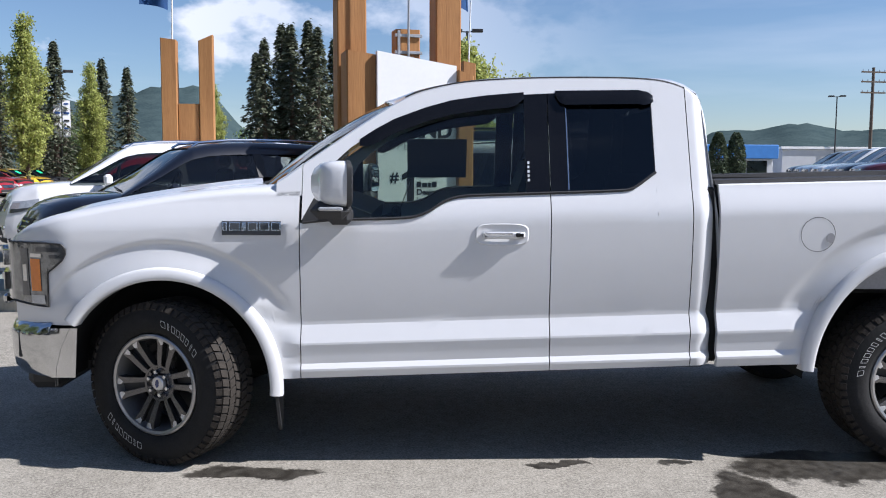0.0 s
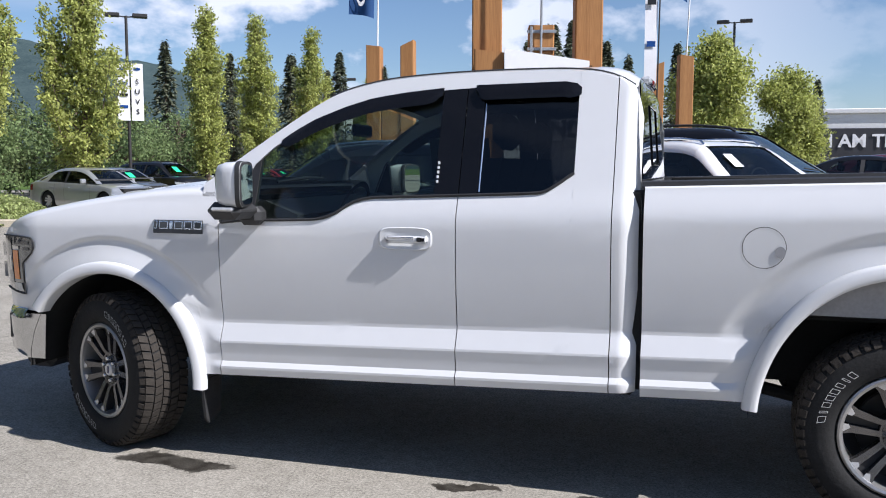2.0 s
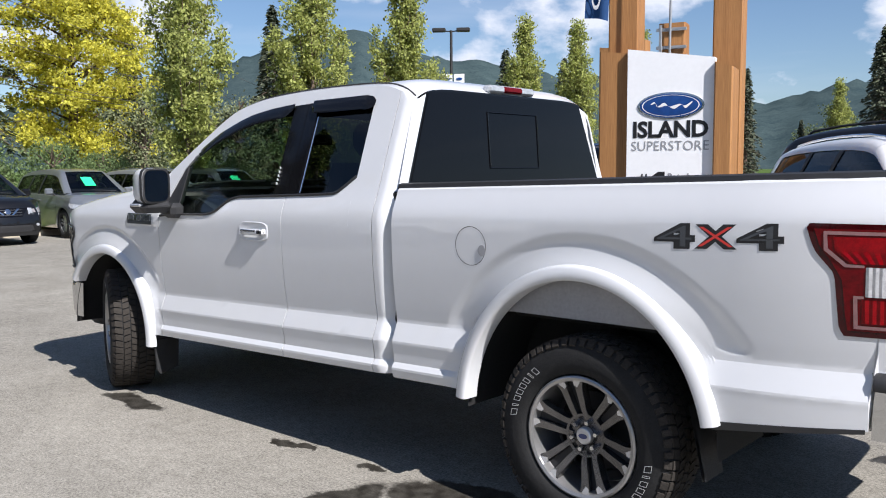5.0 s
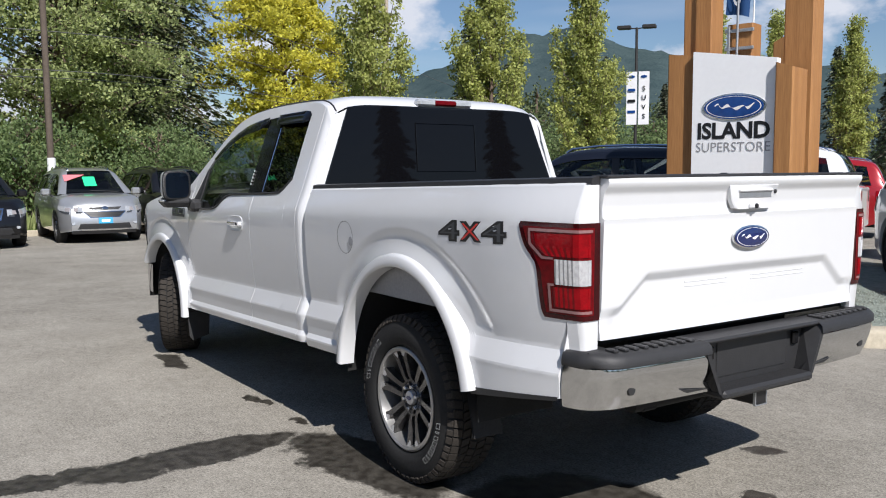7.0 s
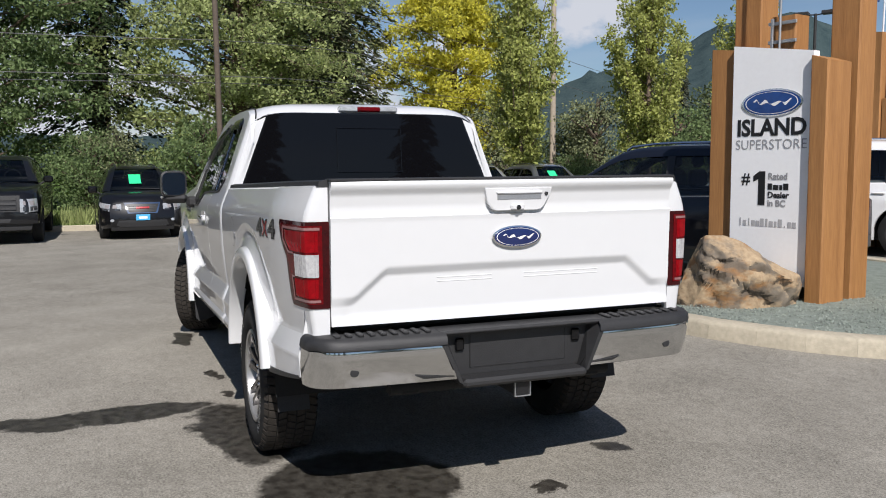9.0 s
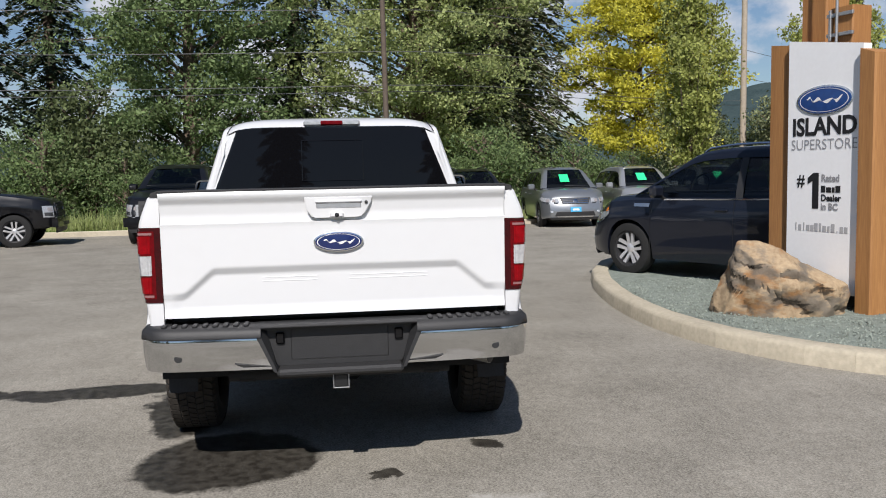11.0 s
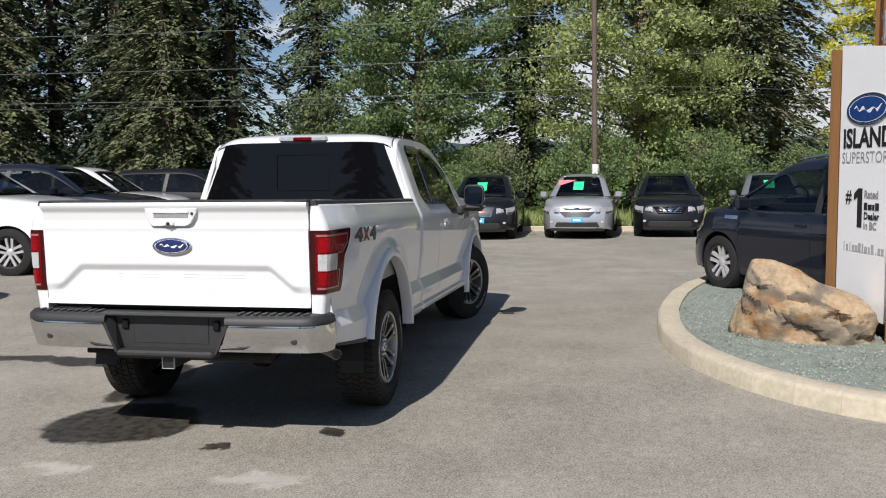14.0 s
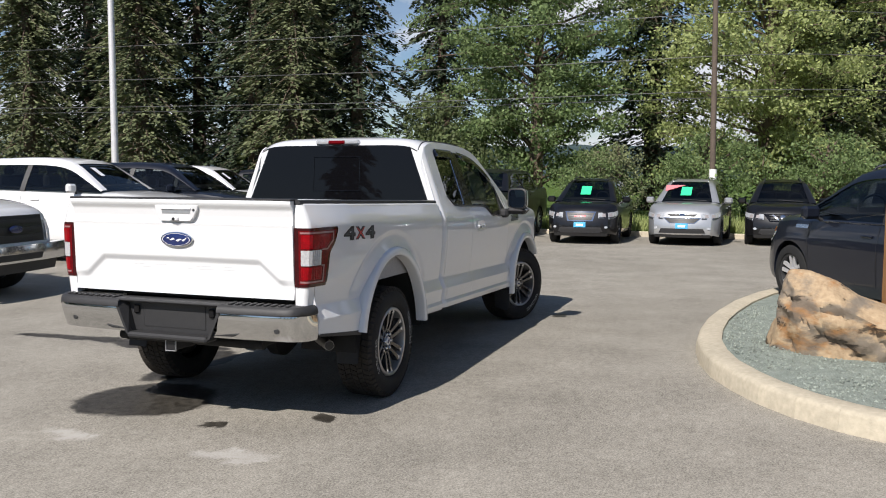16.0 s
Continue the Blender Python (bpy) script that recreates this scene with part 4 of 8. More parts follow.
def columns(x0, x1, arch=None, n=12, grow=0.0):
    xs = set(steps(x0, x1, n))
    if arch:
        cx, _, a, _ = arch
        a += grow
        for k in range(33):
            xs.add(cx - a * math.cos(math.pi * k / 32))
        xs |= {cx - a - 0.003, cx + a + 0.003}
    return sorted(x for x in xs if x0 <= x <= x1)


def flip(g, s):
    if s > 0:
        g.v = [(x, -y, z) for x, y, z in g.v]
    return g


def skin(x0, x1, low, high, arch=None, n=12, nz=22, curl=(), off=0.0, grow=0.0, lip=0.03, ys=None, fine=False):
    """A body panel of the driver's side between two height lines, with returns along its edges."""
    ys = ys or side
    rows = []
    xs = columns(x0, x1, arch, n, grow)
    for k, x in enumerate(xs):
        a, b = low(x), high(x)
        col = [(x, -(ys(x, a) - lip) - off, a)]
        knots = [min(b, max(a, q[0] + rake(x))) for q in SEC[1:11]] if fine else []
        zs = sorted([a + (b - a) * j / nz for j in range(nz + 1)] + knots)
        col += [(x, -ys(x, z) - off, z) for z in zs]
        yb = ys(x, b)
        for dy, dz in curl:
            col.append((x, -(yb - dy) - off, b + dz))
        if not curl:
            col.append((x, -(yb - lip) - off, b))
        if k == 0 or k == len(xs) - 1:
            inner = [(px, py + lip, pz) for px, py, pz in col]
            rows += [inner, col] if k == 0 else [col, inner]
        else:
            rows.append(col)
    return Geo().grid(rows)


def arch_low(base, arch):
    return lambda x: max(base(x) if callable(base) else base, arch_z(x, arch, 0.02))


HOOD_EDGE = [(-0.78, 1.075), (-0.70, 1.125), (-0.6, 1.165), (-0.5, 1.192), (-0.23, 1.245), (0.12, 1.298), (0.36, 1.322), (0.66, 1.335)]
WIN_LOW = [(0.66, 1.185), (0.80, 1.198), (1.10, 1.207), (1.19, 1.214), (1.26, 1.238), (1.34, 1.288), (1.42, 1.311), (1.55, 1.318), (1.84, 1.328), (2.20, 1.342), (2.25, 1.352), (2.365, 1.43)]
WIN_TOP = [(0.66, 1.20), (0.80, 1.465), (0.885, 1.545), (1.0, 1.622), (1.10, 1.677), (1.25, 1.733), (1.38, 1.770), (1.55, 1.795), (1.745, 1.812), (1.9, 1.820), (2.30, 1.826), (2.36, 1.815), (2.39, 1.78)]
ROOF_EDGE = [(0.46, 1.332), (0.56, 1.388), (0.66, 1.460), (0.8, 1.558), (1.0, 1.694), (1.10, 1.757), (1.2, 1.807), (1.35, 1.847), (1.5, 1.869), (1.8, 1.886), (2.2, 1.889), (2.40, 1.879), (2.50, 1.857), (2.58, 1.820), (2.64, 1.775)]
RAIL_Z = [(2.66, 1.368), (4.82, 1.424)]


def sill(x):
    return 0.436 + 0.030 * (x - 0.66)


SHEET = (1.135, 1.54, 1.385, 1.645)


def make_side(s):
    tag = "driver" if s < 0 else "passenger"
    # front fender
    g = skin(-0.76, 0.647, arch_low(lambda x: 0.69 if x < -0.3 else sill(x), F_ARCH), lambda x: smooth_table(HOOD_EDGE, x), F_ARCH, 80, 48,
             curl=((0.02, 0.016), (0.06, 0.030), (0.12, 0.036)), grow=0.02, fine=True)
    part("fender", flip(g, s), M_PAINT, truck, smooth=40, weld=0.0004)
    # doors
    g = skin(0.652, 1.8485, sill, lambda x: smooth_table(WIN_LOW, x), None, 26, 22, fine=True)
    door = part("front_door", flip(g, s), M_PAINT, truck, smooth=15, weld=0.0004)
    g = skin(1.8535, 2.366, sill, lambda x: smooth_table(WIN_LOW, x), None, 18, 22, fine=True)
    rdoor = part("rear_door", flip(g, s), M_PAINT, truck, smooth=15, weld=0.0004)
    g = skin(2.3655, 2.5335, sill, lambda x: smooth_table(ROOF_EDGE, x), None, 4, 30, curl=((0.03, 0.010), (0.05, 0.012)), fine=True)
    part("rear_door_pillar", flip(g, s), M_PAINT, rdoor, smooth=15, weld=0.0004)

    def corner(x, z):
        return side(x, z) - 8.0 * max(0, x - 2.565) ** 2

    # the rear corner is rounded off towards the roof
    rows = []
    for x in steps(2.538, 2.645, 12):
        u = (x - 2.538) / 0.107
        zb = smooth_table(ROOF_EDGE, x) - 0.10 * u * u
        zs = sorted([sill(x) + (zb - sill(x)) * j / 34 for j in range(35)] + [max(sill(x), min(zb, q[0] + rake(x))) for q in SEC[1:11]])
        col = [(x, -corner(x, zs[0]) + 0.03, zs[0])] + [(x, -corner(x, z), z) for z in zs]
        xe = min(x, 2.606)
        end = Vector((xe, -(side(xe, smooth_table(ROOF_EDGE, xe)) - 0.040), smooth_table(ROOF_EDGE, xe) + 0.012))
        first = Vector(col[-1])
        for f in (0.25, 0.5, 0.75, 1.0):
            q = first.lerp(end, f) + Vector((0.003 * u, -0.009, 0.006)) * math.sin(math.pi * f)
            col.append(tuple(q))
        rows.append(col)
    rows.append([(px, py + 0.015, pz) for px, py, pz in rows[-1]])
    g = Geo().grid(rows)
    part("cab_corner", flip(g, s), M_PAINT, truck, smooth=35, weld=0.0004)
    # added dark block stands in for the shade between cab and box
    part("gap_shade_block", flip(Geo().box(2.60, 2.69, -0.93, -0.60, 0.50, 1.36, 0.01), s), M_WELL, truck)
    # front pillar and roof rail
    g = skin(0.535, 0.655, lambda x: smooth_table(HOOD_EDGE, x) - 0.02, lambda x: smooth_table(ROOF_EDGE, x), None, 8, 6, curl=((0.03, 0.012), (0.05, 0.012)))
    part("front_pillar", flip(g, s), M_PAINT, truck)
    g = skin(0.66, 2.368, lambda x: lerp_table(WIN_TOP, x), lambda x: smooth_table(ROOF_EDGE, x), None, 60, 6, curl=((0.03, 0.010), (0.05, 0.012)), lip=0.02)
    part("roof_rail", flip(g, s), M_PAINT, truck)
    # glazing, sail panel and centre post sit a little inside the skin
    low = lambda x: smooth_table(WIN_LOW, x) - 0.004
    topw = lambda x: lerp_table(WIN_TOP, x) + 0.004
    g = skin(0.665, 0.83, low, topw, None, 6, 6, off=-0.006)
    part("sail_panel", flip(g, s), M_PLASTIC, door)
    g = skin(0.83, 1.735, low, topw, None, 24, 8, off=-0.014, lip=0.001)
    part("front_window", flip(g, s), M_FRONTGLASS, door, "lightly tinted side window")
    g = skin(1.735, 1.849, low, topw, None, 4, 8, off=-0.002, lip=0.012)
    part("centre_post", flip(g, s), M_SHINYBLACK, door, "gloss black door post")
    g = skin(1.853, 1.935, low, topw, None, 4, 8, off=-0.002, lip=0.012)
    part("centre_post", flip(g, s), M_SHINYBLACK, rdoor)
    g = skin(1.935, 2.3675, low, topw, None, 16, 8, off=-0.013, lip=0.001)
    part("rear_window", flip(g, s), M_REARGLASS, rdoor, "dark privacy glass")
    g = Geo().path([(1.942, -side(1.942, z) - 0.001 + 0.012, z) for z in steps(1.345, 1.745, 4)], 0.004, 6)
    part("window_divider", flip(g, s), M_SILVER, rdoor)
    # rubber seals round the glass
    g = Geo().path([(x, -side(x, low(x)) - 0.002, low(x) + 0.006) for x in steps(0.665, 2.365, 60)], 0.007, 6)
    part("belt_seal", flip(g, s), M_PLASTIC, door)

    # rain visors
    def visor(x0, x1, name):
        rows = []
        n = 20
        for k in range(n + 1):
            x = x0 + (x1 - x0) * k / n
            t = lerp_table(WIN_TOP, x)
            e = min(1.0, min(k, n - k) / 2.0 + 0.35)
            b = t - 0.060 * e
            rows.append([(x, -side(x, t + 0.012) - 0.003, t + 0.012), (x, -side(x, t) - 0.014 * e, t - 0.006), (x, -side(x, t - 0.03) - 0.021 * e, t - 0.03 * e), (x, -side(x, b) - 0.019 * e, b), (x, -side(x, b) - 0.014 * e, b + 0.004), (x, -side(x, t) - 0.006, t - 0.01)])
        part(name, flip(Geo().grid(rows), s), M_SHINYBLACK, truck, "smoked black rain visor", smooth=50)

    visor(0.93, 1.735, "rain_visor")
    visor(1.89, 2.375, "rain_visor")
    # cargo box side
    g = skin(2.668, 4.798, arch_low(lambda x: sill(x) - 0.01 if x < 3.4 else (0.554 + 0.143 * (x - 4.245) if x < 4.742 else 0.812), R_ARCH), lambda x: lerp_table(RAIL_Z, x), R_ARCH, 140, 60, curl=((0.015, 0.010), (0.03, 0.012)), grow=0.02, fine=True)
    box = part("box_side", flip(g, s), M_PAINT, truck, smooth=16, weld=0.0004)
    rows = []
    for x in steps(4.235, 4.73, 10):
        u = (x - 4.235) / 0.495
        z = 0.546 + 0.143 * (x - 4.245)
        rows.append([(x, -(side(x, z) - 0.02), z - 0.004), (x, -(side(x, z) + 0.003), z), (x, -(side(x, z + 0.03) + 0.003), z + 0.030 - 0.016 * u), (x, -(side(x, z + 0.03) - 0.01), z + 0.033 - 0.016 * u)])
    part("lower_trim", flip(Geo().grid(rows), s), M_PLASTIC, truck, "black trim strip along the lower edge", smooth=30)
    # black cap along the rail
    rows = []
    for x in steps(2.655, 4.82, 12):
        z, y = lerp_table(RAIL_Z, x), side(x, lerp_table(RAIL_Z, x))
        rows.append([(x, -(y - 0.010), z + 0.004), (x, -(y - 0.016), z + 0.026), (x, -(y - 0.04), z + 0.032), (x, -(y - 0.14), z + 0.030), (x, -(y - 0.15), z - 0.01)])
    part("rail_cap", flip(Geo().grid(rows).poly(rows[0]).poly(rows[-1][::-1]), s), M_PLASTIC, truck, "black plastic bed rail cap")
    part("bed_wall", flip(Geo().box(2.70, 4.78, -0.80, -0.775, 0.86, 1.40, 0.005), s), M_WELL, truck)

    # wheel lip flares
    def flare(arch, t0, t1, name):
        cx, cz, a, b = arch
        rows = []
        n = 44
        for k in range(n + 1):
            t = t0 + (t1 - t0) * k / n
            c, q = math.cos(t), math.sin(t)
            row = []
            for gr, out in ((-0.004, -0.06), (-0.001, 0.010), (0.003, 0.019), (0.016, 0.023), (0.048, 0.018), (0.058, 0.010), (0.062, -0.012)):
                x, z = cx - (a + gr) * c, cz + (b + gr) * q
                row.append((x, -(1.009 + out), z))
            row.append((row[-1][0], -(side(row[-1][0], max(row[-1][2], 0.45)) - 0.006), row[-1][2]))
            rows.append(row)
        part(name, flip(Geo().grid(rows).poly(rows[0]).poly(rows[-1][::-1]), s), M_PAINT, truck, smooth=50)

    flare(F_ARCH, 0.62, math.pi + 0.06, "wheel_flare")
    flare(R_ARCH, 0.08, math.pi - 0.22, "wheel_flare")

    # wheel wells
    for cx, cz, a, b in (F_ARCH, R_ARCH):
        rows = []
        for k in range(19):
            t = math.pi * k / 18
            rows.append([(cx - (a + 0.03) * math.cos(t), -y, cz + (b + 0.02) * math.sin(t)) for y in (0.965, 0.62, 0.55)])
        well = part("wheel_well", flip(Geo().grid(rows), s), M_WELL, truck)
        part("well_back", flip(Geo().box(cx - a - 0.02, cx + a + 0.02, -0.56, -0.53, 0.5, cz + b, 0.01), s), M_WELL, well)
    rows = []
    for k in range(15):
        t = 0.62 + (math.pi - 1.24) * k / 14
        x = R_ARCH[0] - (R_ARCH[2] + 0.035) * math.cos(t)
        rows.append([(x, -0.93, R_ARCH[1] + (R_ARCH[3] + 0.03) * math.sin(t)), (x, -0.92, max(0.86, R_ARCH[1] + (R_ARCH[3] + 0.03) * math.sin(t) - 0.20))])
    part("inner_quarter", flip(Geo().grid(rows), s), M_PRIMER, truck, "bare grey inner panel of the arch")

    # mud flaps
    rows = [[(4.13 + (0.60 - z) * 0.22, -y, z) for y in (0.79, 0.86, 0.945)] for z in steps(0.60, 0.33, 6)]
    g = Geo().grid(rows)
    g.v += [(x + 0.012, y, z) for x, y, z in g.v]
    n = len(g.v) // 2
    g.f += [tuple(i + n for i in reversed(f)) for f in g.f]
    part("mud_flap", flip(g, s), M_FLAP, truck)
    g = Geo().prism([(0.515, -0.985, 0.47), (0.515, -0.80, 0.47), (0.525, -0.82, 0.20), (0.535, -0.95, 0.17), (0.535, -0.975, 0.20)], (0.014, 0, 0))
    part("mud_flap", flip(g, s), M_FLAP, truck)

    # door handles
    for x0, zc, p in ((1.50, 1.133, door),):
        y = side(x0 + 0.12, zc)
        ring = [[(x0 + 0.115 + 0.130 * r * c, -(y + o), zc + 0.052 * r * q) for r, o in ((1.0, 0.0015), (0.94, 0.006), (0.80, 0.003), (0.3, -0.0))] for c, q in
                ((math.copysign(abs(math.cos(t)) ** 0.5, math.cos(t)), math.copysign(abs(math.sin(t)) ** 0.5, math.sin(t))) for t in [2 * math.pi * k / 36 for k in range(36)])]
        part("handle_recess", flip(Geo().grid(ring, close_u=True), s), M_PAINT, p)
        g = Geo().box(x0 + 0.02, x0 + 0.225, -(y + 0.027), -(y + 0.010), zc - 0.020, zc + 0.016, 0.010)
        g.box(x0 + 0.02, x0 + 0.05, -(y + 0.027), -(y - 0.01), zc - 0.018, zc + 0.014, 0.008).box(x0 + 0.185, x0 + 0.225, -(y + 0.027), -(y - 0.01), zc - 0.018, zc + 0.014, 0.008)
        h = part("door_handle", flip(g, s), M_PAINT, p)
        part("handle_strip", flip(Geo().box(x0 + 0.03, x0 + 0.165, -(y + 0.0300), -(y + 0.026), zc - 0.004, zc + 0.010, 0.002), s), M_SILVER, h)
        part("keyhole", flip(Geo().box(x0 + 0.178, x0 + 0.200, -(y + 0.0305), -(y + 0.026), zc - 0.011, zc + 0.009, 0.004), s), M_BLACK, h)

    # door mirror
    cx, cz, y0 = 0.845, 1.345, 1.02
    rows = []
    for dx, sc in ((-0.100, 0.40), (-0.092, 0.68), (-0.070, 0.88), (-0.030, 0.98), (0.030, 1.0), (0.052, 0.97)):
        row = []
        for k in range(28):
            t = 2 * math.pi * k / 28
            c, q = math.cos(t), math.sin(t)
            c, q = math.copysign(abs(c) ** 0.45, c), math.copysign(abs(q) ** 0.45, q)
            row.append((cx + dx + 0.02 * c * 1.2, -(y0 + 0.125 + 0.105 * sc * c), cz + 0.03 + 0.105 * sc * q))
        rows.append(row)
    mir = part("door_mirror", flip(Geo().grid(rows, close_v=True).poly(rows[0]), s), M_PAINT, truck, "large white door mirror")
    part("mirror_glass", flip(Geo().prism([(x + 0.001, y, z) for x, y, z in [(p[0], -(y0 + 0.125) + (p[1] + y0 + 0.125) * 0.90, cz + 0.03 + (p[2] - cz - 0.03) * 0.90) for p in rows[-1]]], (0.003, 0, 0)), s), M_MIRROR, mir)
    part("mirror_rim", flip(Geo().grid([[(p[0] + 0.0005, p[1], p[2]) for p in rows[-1]], [(p[0] + 0.004, -(y0 + 0.125) + (p[1] + y0 + 0.125) * 0.9, cz + 0.03 + (p[2] - cz - 0.03) * 0.9) for p in rows[-1]]], close_v=True), s), M_PLASTIC, mir)
    bez = [[(p[0], -(y0 + 0.125) + (p[1] + y0 + 0.125) * 1.03, cz + 0.03 + (p[2] - cz - 0.03) * 1.03) for p in r] for r in rows[4:]]
    part("mirror_bezel", flip(Geo().grid(bez, close_v=True), s), M_PLASTIC, mir, "black mirror bezel")
    part("mirror_foot", flip(Geo().box(cx - 0.115, cx + 0.06, -(y0 + 0.222), -(y0 + 0.01), cz - 0.130, cz - 0.050, 0.035), s), M_PLASTIC, mir)
    part("turn_lamp", flip(Geo().box(cx - 0.075, cx + 0.035, -(y0 + 0.229), -(y0 + 0.10), cz - 0.090, cz - 0.072, 0.006), s), M_CLEARLENS, mir)
    part("mirror_arm", flip(Geo().box(cx - 0.06, cx + 0.06, -(y0 + 0.03), -0.955, cz - 0.165, cz - 0.075, 0.025), s), M_PLASTIC, mir)

    # fender badge: a dark plate with plain silver blocks
    y = lambda x: side(x, 1.16)
    g = skin(0.285, 0.563, lambda x: 1.128, lambda x: 1.194, None, 6, 2, off=0.006)
    bad = part("fender_badge", flip(g, s), M_DECALGREY, truck, "dark and silver fender badge")
    for x0, x1 in ((0.288, 0.310), (0.320, 0.372), (0.380, 0.398), (0.408, 0.455), (0.463, 0.510), (0.518, 0.563)):
        g = skin(x0, x1, lambda x: 1.150, lambda x: 1.190, None, 3, 2, off=0.009)
        part("badge_block", flip(g, s), M_SILVER, bad)
        if x1 - x0 > 0.02:
            g = skin(x0 + 0.005, x1 - 0.005, lambda x: 1.155, lambda x: 1.185, None, 3, 2, off=0.0105)
            part("badge_core", flip(g, s), M_DECALGREY, bad)

    # four-wheel-drive decal on the box side
    dec = None
    for words, xc, mat, sc in (("4", 4.085, M_DECALGREY, 1.0), ("X", 4.238, M_DECALRED, 0.94), ("4", 4.392, M_DECALGREY, 1.0)):
        for grow, mm, o, wide in ((0.010, M_BLACK, 0.0015, 0.158), (-0.002, mat, 0.0025, 0.132)):
            tg = text_geo(words, 0.150 * sc, 0.0, "CENTER", grow)
            span = max(v[0] for v in tg.v) - min(v[0] for v in tg.v)
            shift = (max(v[0] for v in tg.v) + min(v[0] for v in tg.v)) / 2
            wide = wide if words == "4" else wide * 0.97
            q = Geo()
            q.f = tg.f
            q.v = []
            for px, py, pz in tg.v:
                xx = xc + (px - shift) * wide / span * (1 if s < 0 else -1)
                zz = 1.222 + 0.030 * (xx - 4.24) + pz * 0.74
                q.v.append((xx, -(side(xx, zz) + o) * (1 if s < 0 else -1), zz))
            part("decal", q, mm, box, "four-by-four decal" if dec is None else "", smooth=0)
            dec = 1

    # headlight: clear unit with a dark rim, deep at the front and drawn back along its top
    low_edge = [(-0.80, 0.80), (-0.556, 0.778), (-0.545, 0.945), (-0.47, 1.005), (-0.452, 1.035)]
    top_edge = [(-0.80, 1.085), (-0.56, 1.088), (-0.47, 1.082), (-0.452, 1.062)]

    def front(x, z, off):
        return (x, -(side(x, z) + off), z)

    xs = steps(-0.775, -0.556, 8) + [-0.545, -0.52, -0.495, -0.47, -0.460, -0.452]
    rows = [[front(x, z, 0.005) for z in steps(lerp_table(low_edge, x), lerp_table(top_edge, x), 8)] for x in xs]
    rows = [[(-0.87, -0.64, z) for _, _, z in rows[0]], [(-0.83, -0.76, z) for _, _, z in rows[0]]] + rows
    hl = part("headlight", flip(Geo().grid(rows), s), M_LAMPCLEAR, truck, "clear headlight with amber marker")
    rim = [front(x, lerp_table(top_edge, x), 0.007) for x in xs] + [front(x, lerp_table(low_edge, x), 0.007) for x in reversed(xs)]
    part("lamp_rim", flip(Geo().path(rim, 0.0045, 6), s), M_PLASTIC, hl, "dark rim")

    def facet(x0, x1, za, zb, mat, name, off=0.0085, n=5):
        q = [[front(x, z, off) for z in steps(za, zb, 4)] for x in steps(x0, x1, n)]
        part(name, flip(Geo().grid(q), s), mat, hl)

    facet(-0.640, -0.585, 0.855, 1.010, M_AMBER, "amber_marker")
    facet(-0.605, -0.49, 1.045, 1.066, M_LAMPDARK, "lamp_eyebrow")
    facet(-0.535, -0.49, 1.015, 1.032, M_LAMPDARK, "lamp_eyebrow")
    facet(-0.700, -0.655, 0.83, 1.06, M_LAMPDARK, "lamp_bowl")
    facet(-0.690, -0.665, 0.90, 0.98, M_CHROME, "reflector", 0.0095)
    facet(-0.640, -0.575, 1.018, 1.036, M_CHROME, "reflector", 0.0095)
    facet(-0.645, -0.570, 0.793, 0.835, M_CLEARLENS, "light_bar")
    # chrome grille brackets that reach into the lamp
    for za, zb in ((0.845, 0.93), (0.965, 1.04)):
        part("lamp_bracket", flip(Geo().prism([(-0.885, -0.60, za), (-0.80, -0.80, za), (-0.80, -0.80, zb), (-0.885, -0.60, zb)], (-0.03, -0.012, 0), 0.03), s), M_CHROME, truck, "chrome grille bracket")

    # tail lamp: ruby lens round the corner with reflector blocks
    tl = part("tail_lamp", flip(Geo().prism([(4.53, -0.90, 1.278), (4.81, -0.90, 1.282), (4.81, -0.90, 0.925), (4.64, -0.90, 0.925), (4.625, -0.90, 1.05)], (0, 0.05, 0)), s), M_BLACK, truck, "tall red and clear tail lamp")
    edge = [(0.925, 4.655), (0.95, 4.640), (1.10, 4.628), (1.13, 4.622), (1.19, 4.570), (1.22, 4.556), (1.27, 4.540), (1.285, 4.548)]
    rows = []
    zz = steps(0.925, 1.285, 24)
    for u in steps(0, 1, 8):
        rows.append([(lerp_table(edge, z) + (4.80 - lerp_table(edge, z)) * u, 0, z) for z in zz])
    rows = [[(x, -(side(x, z) + 0.004), z) for x, _, z in r] for r in rows]
    rows.append([(4.818, -(side(4.80, z) - 0.004), z) for z in zz])
    for yy in (0.895, 0.86, 0.832):
        rows.append([(4.826, -yy, z) for z in zz])
    part("lens", flip(Geo().grid(rows), s), M_REDLAMP, tl, smooth=50)

    def on_side(pts, off, mat, name):
        part(name, flip(Geo().poly([(x, -(side(x, z) + off), z) for x, z in pts]), s), mat, tl, smooth=0)

    def wrap(left, za, zb, y1, off, mat, name, ribs=0):
        """A block of the lamp that runs along the side and round the corner to half width y1."""
        zs = steps(za, zb, 6)
        x_of = (lambda z: lerp_table(left, z)) if isinstance(left, list) else (lambda z: left)
        n = ribs or 6
        path = [[(x_of(z) + (4.80 - x_of(z)) * u, -(side(x_of(z) + (4.80 - x_of(z)) * u, z) + 0.004), z) for z in zs] for u in steps(0, 1, n)]
        path.append([(4.818, -(side(4.80, z) - 0.004), z) for z in zs])
        path += [[(4.826, -yy, z) for z in zs] for yy in steps(0.897, y1, 3)]
        rows = []
        for k, row in enumerate(path):
            o = off + (0.0028 if ribs and k % 2 else 0.0)
            sx, sy = (0.0, 1.0) if k <= n else ((0.7, 0.7) if k == n + 1 else (1.0, 0.0))
            rows.append([(x + o * sx, y - o * sy, z) for x, y, z in row])
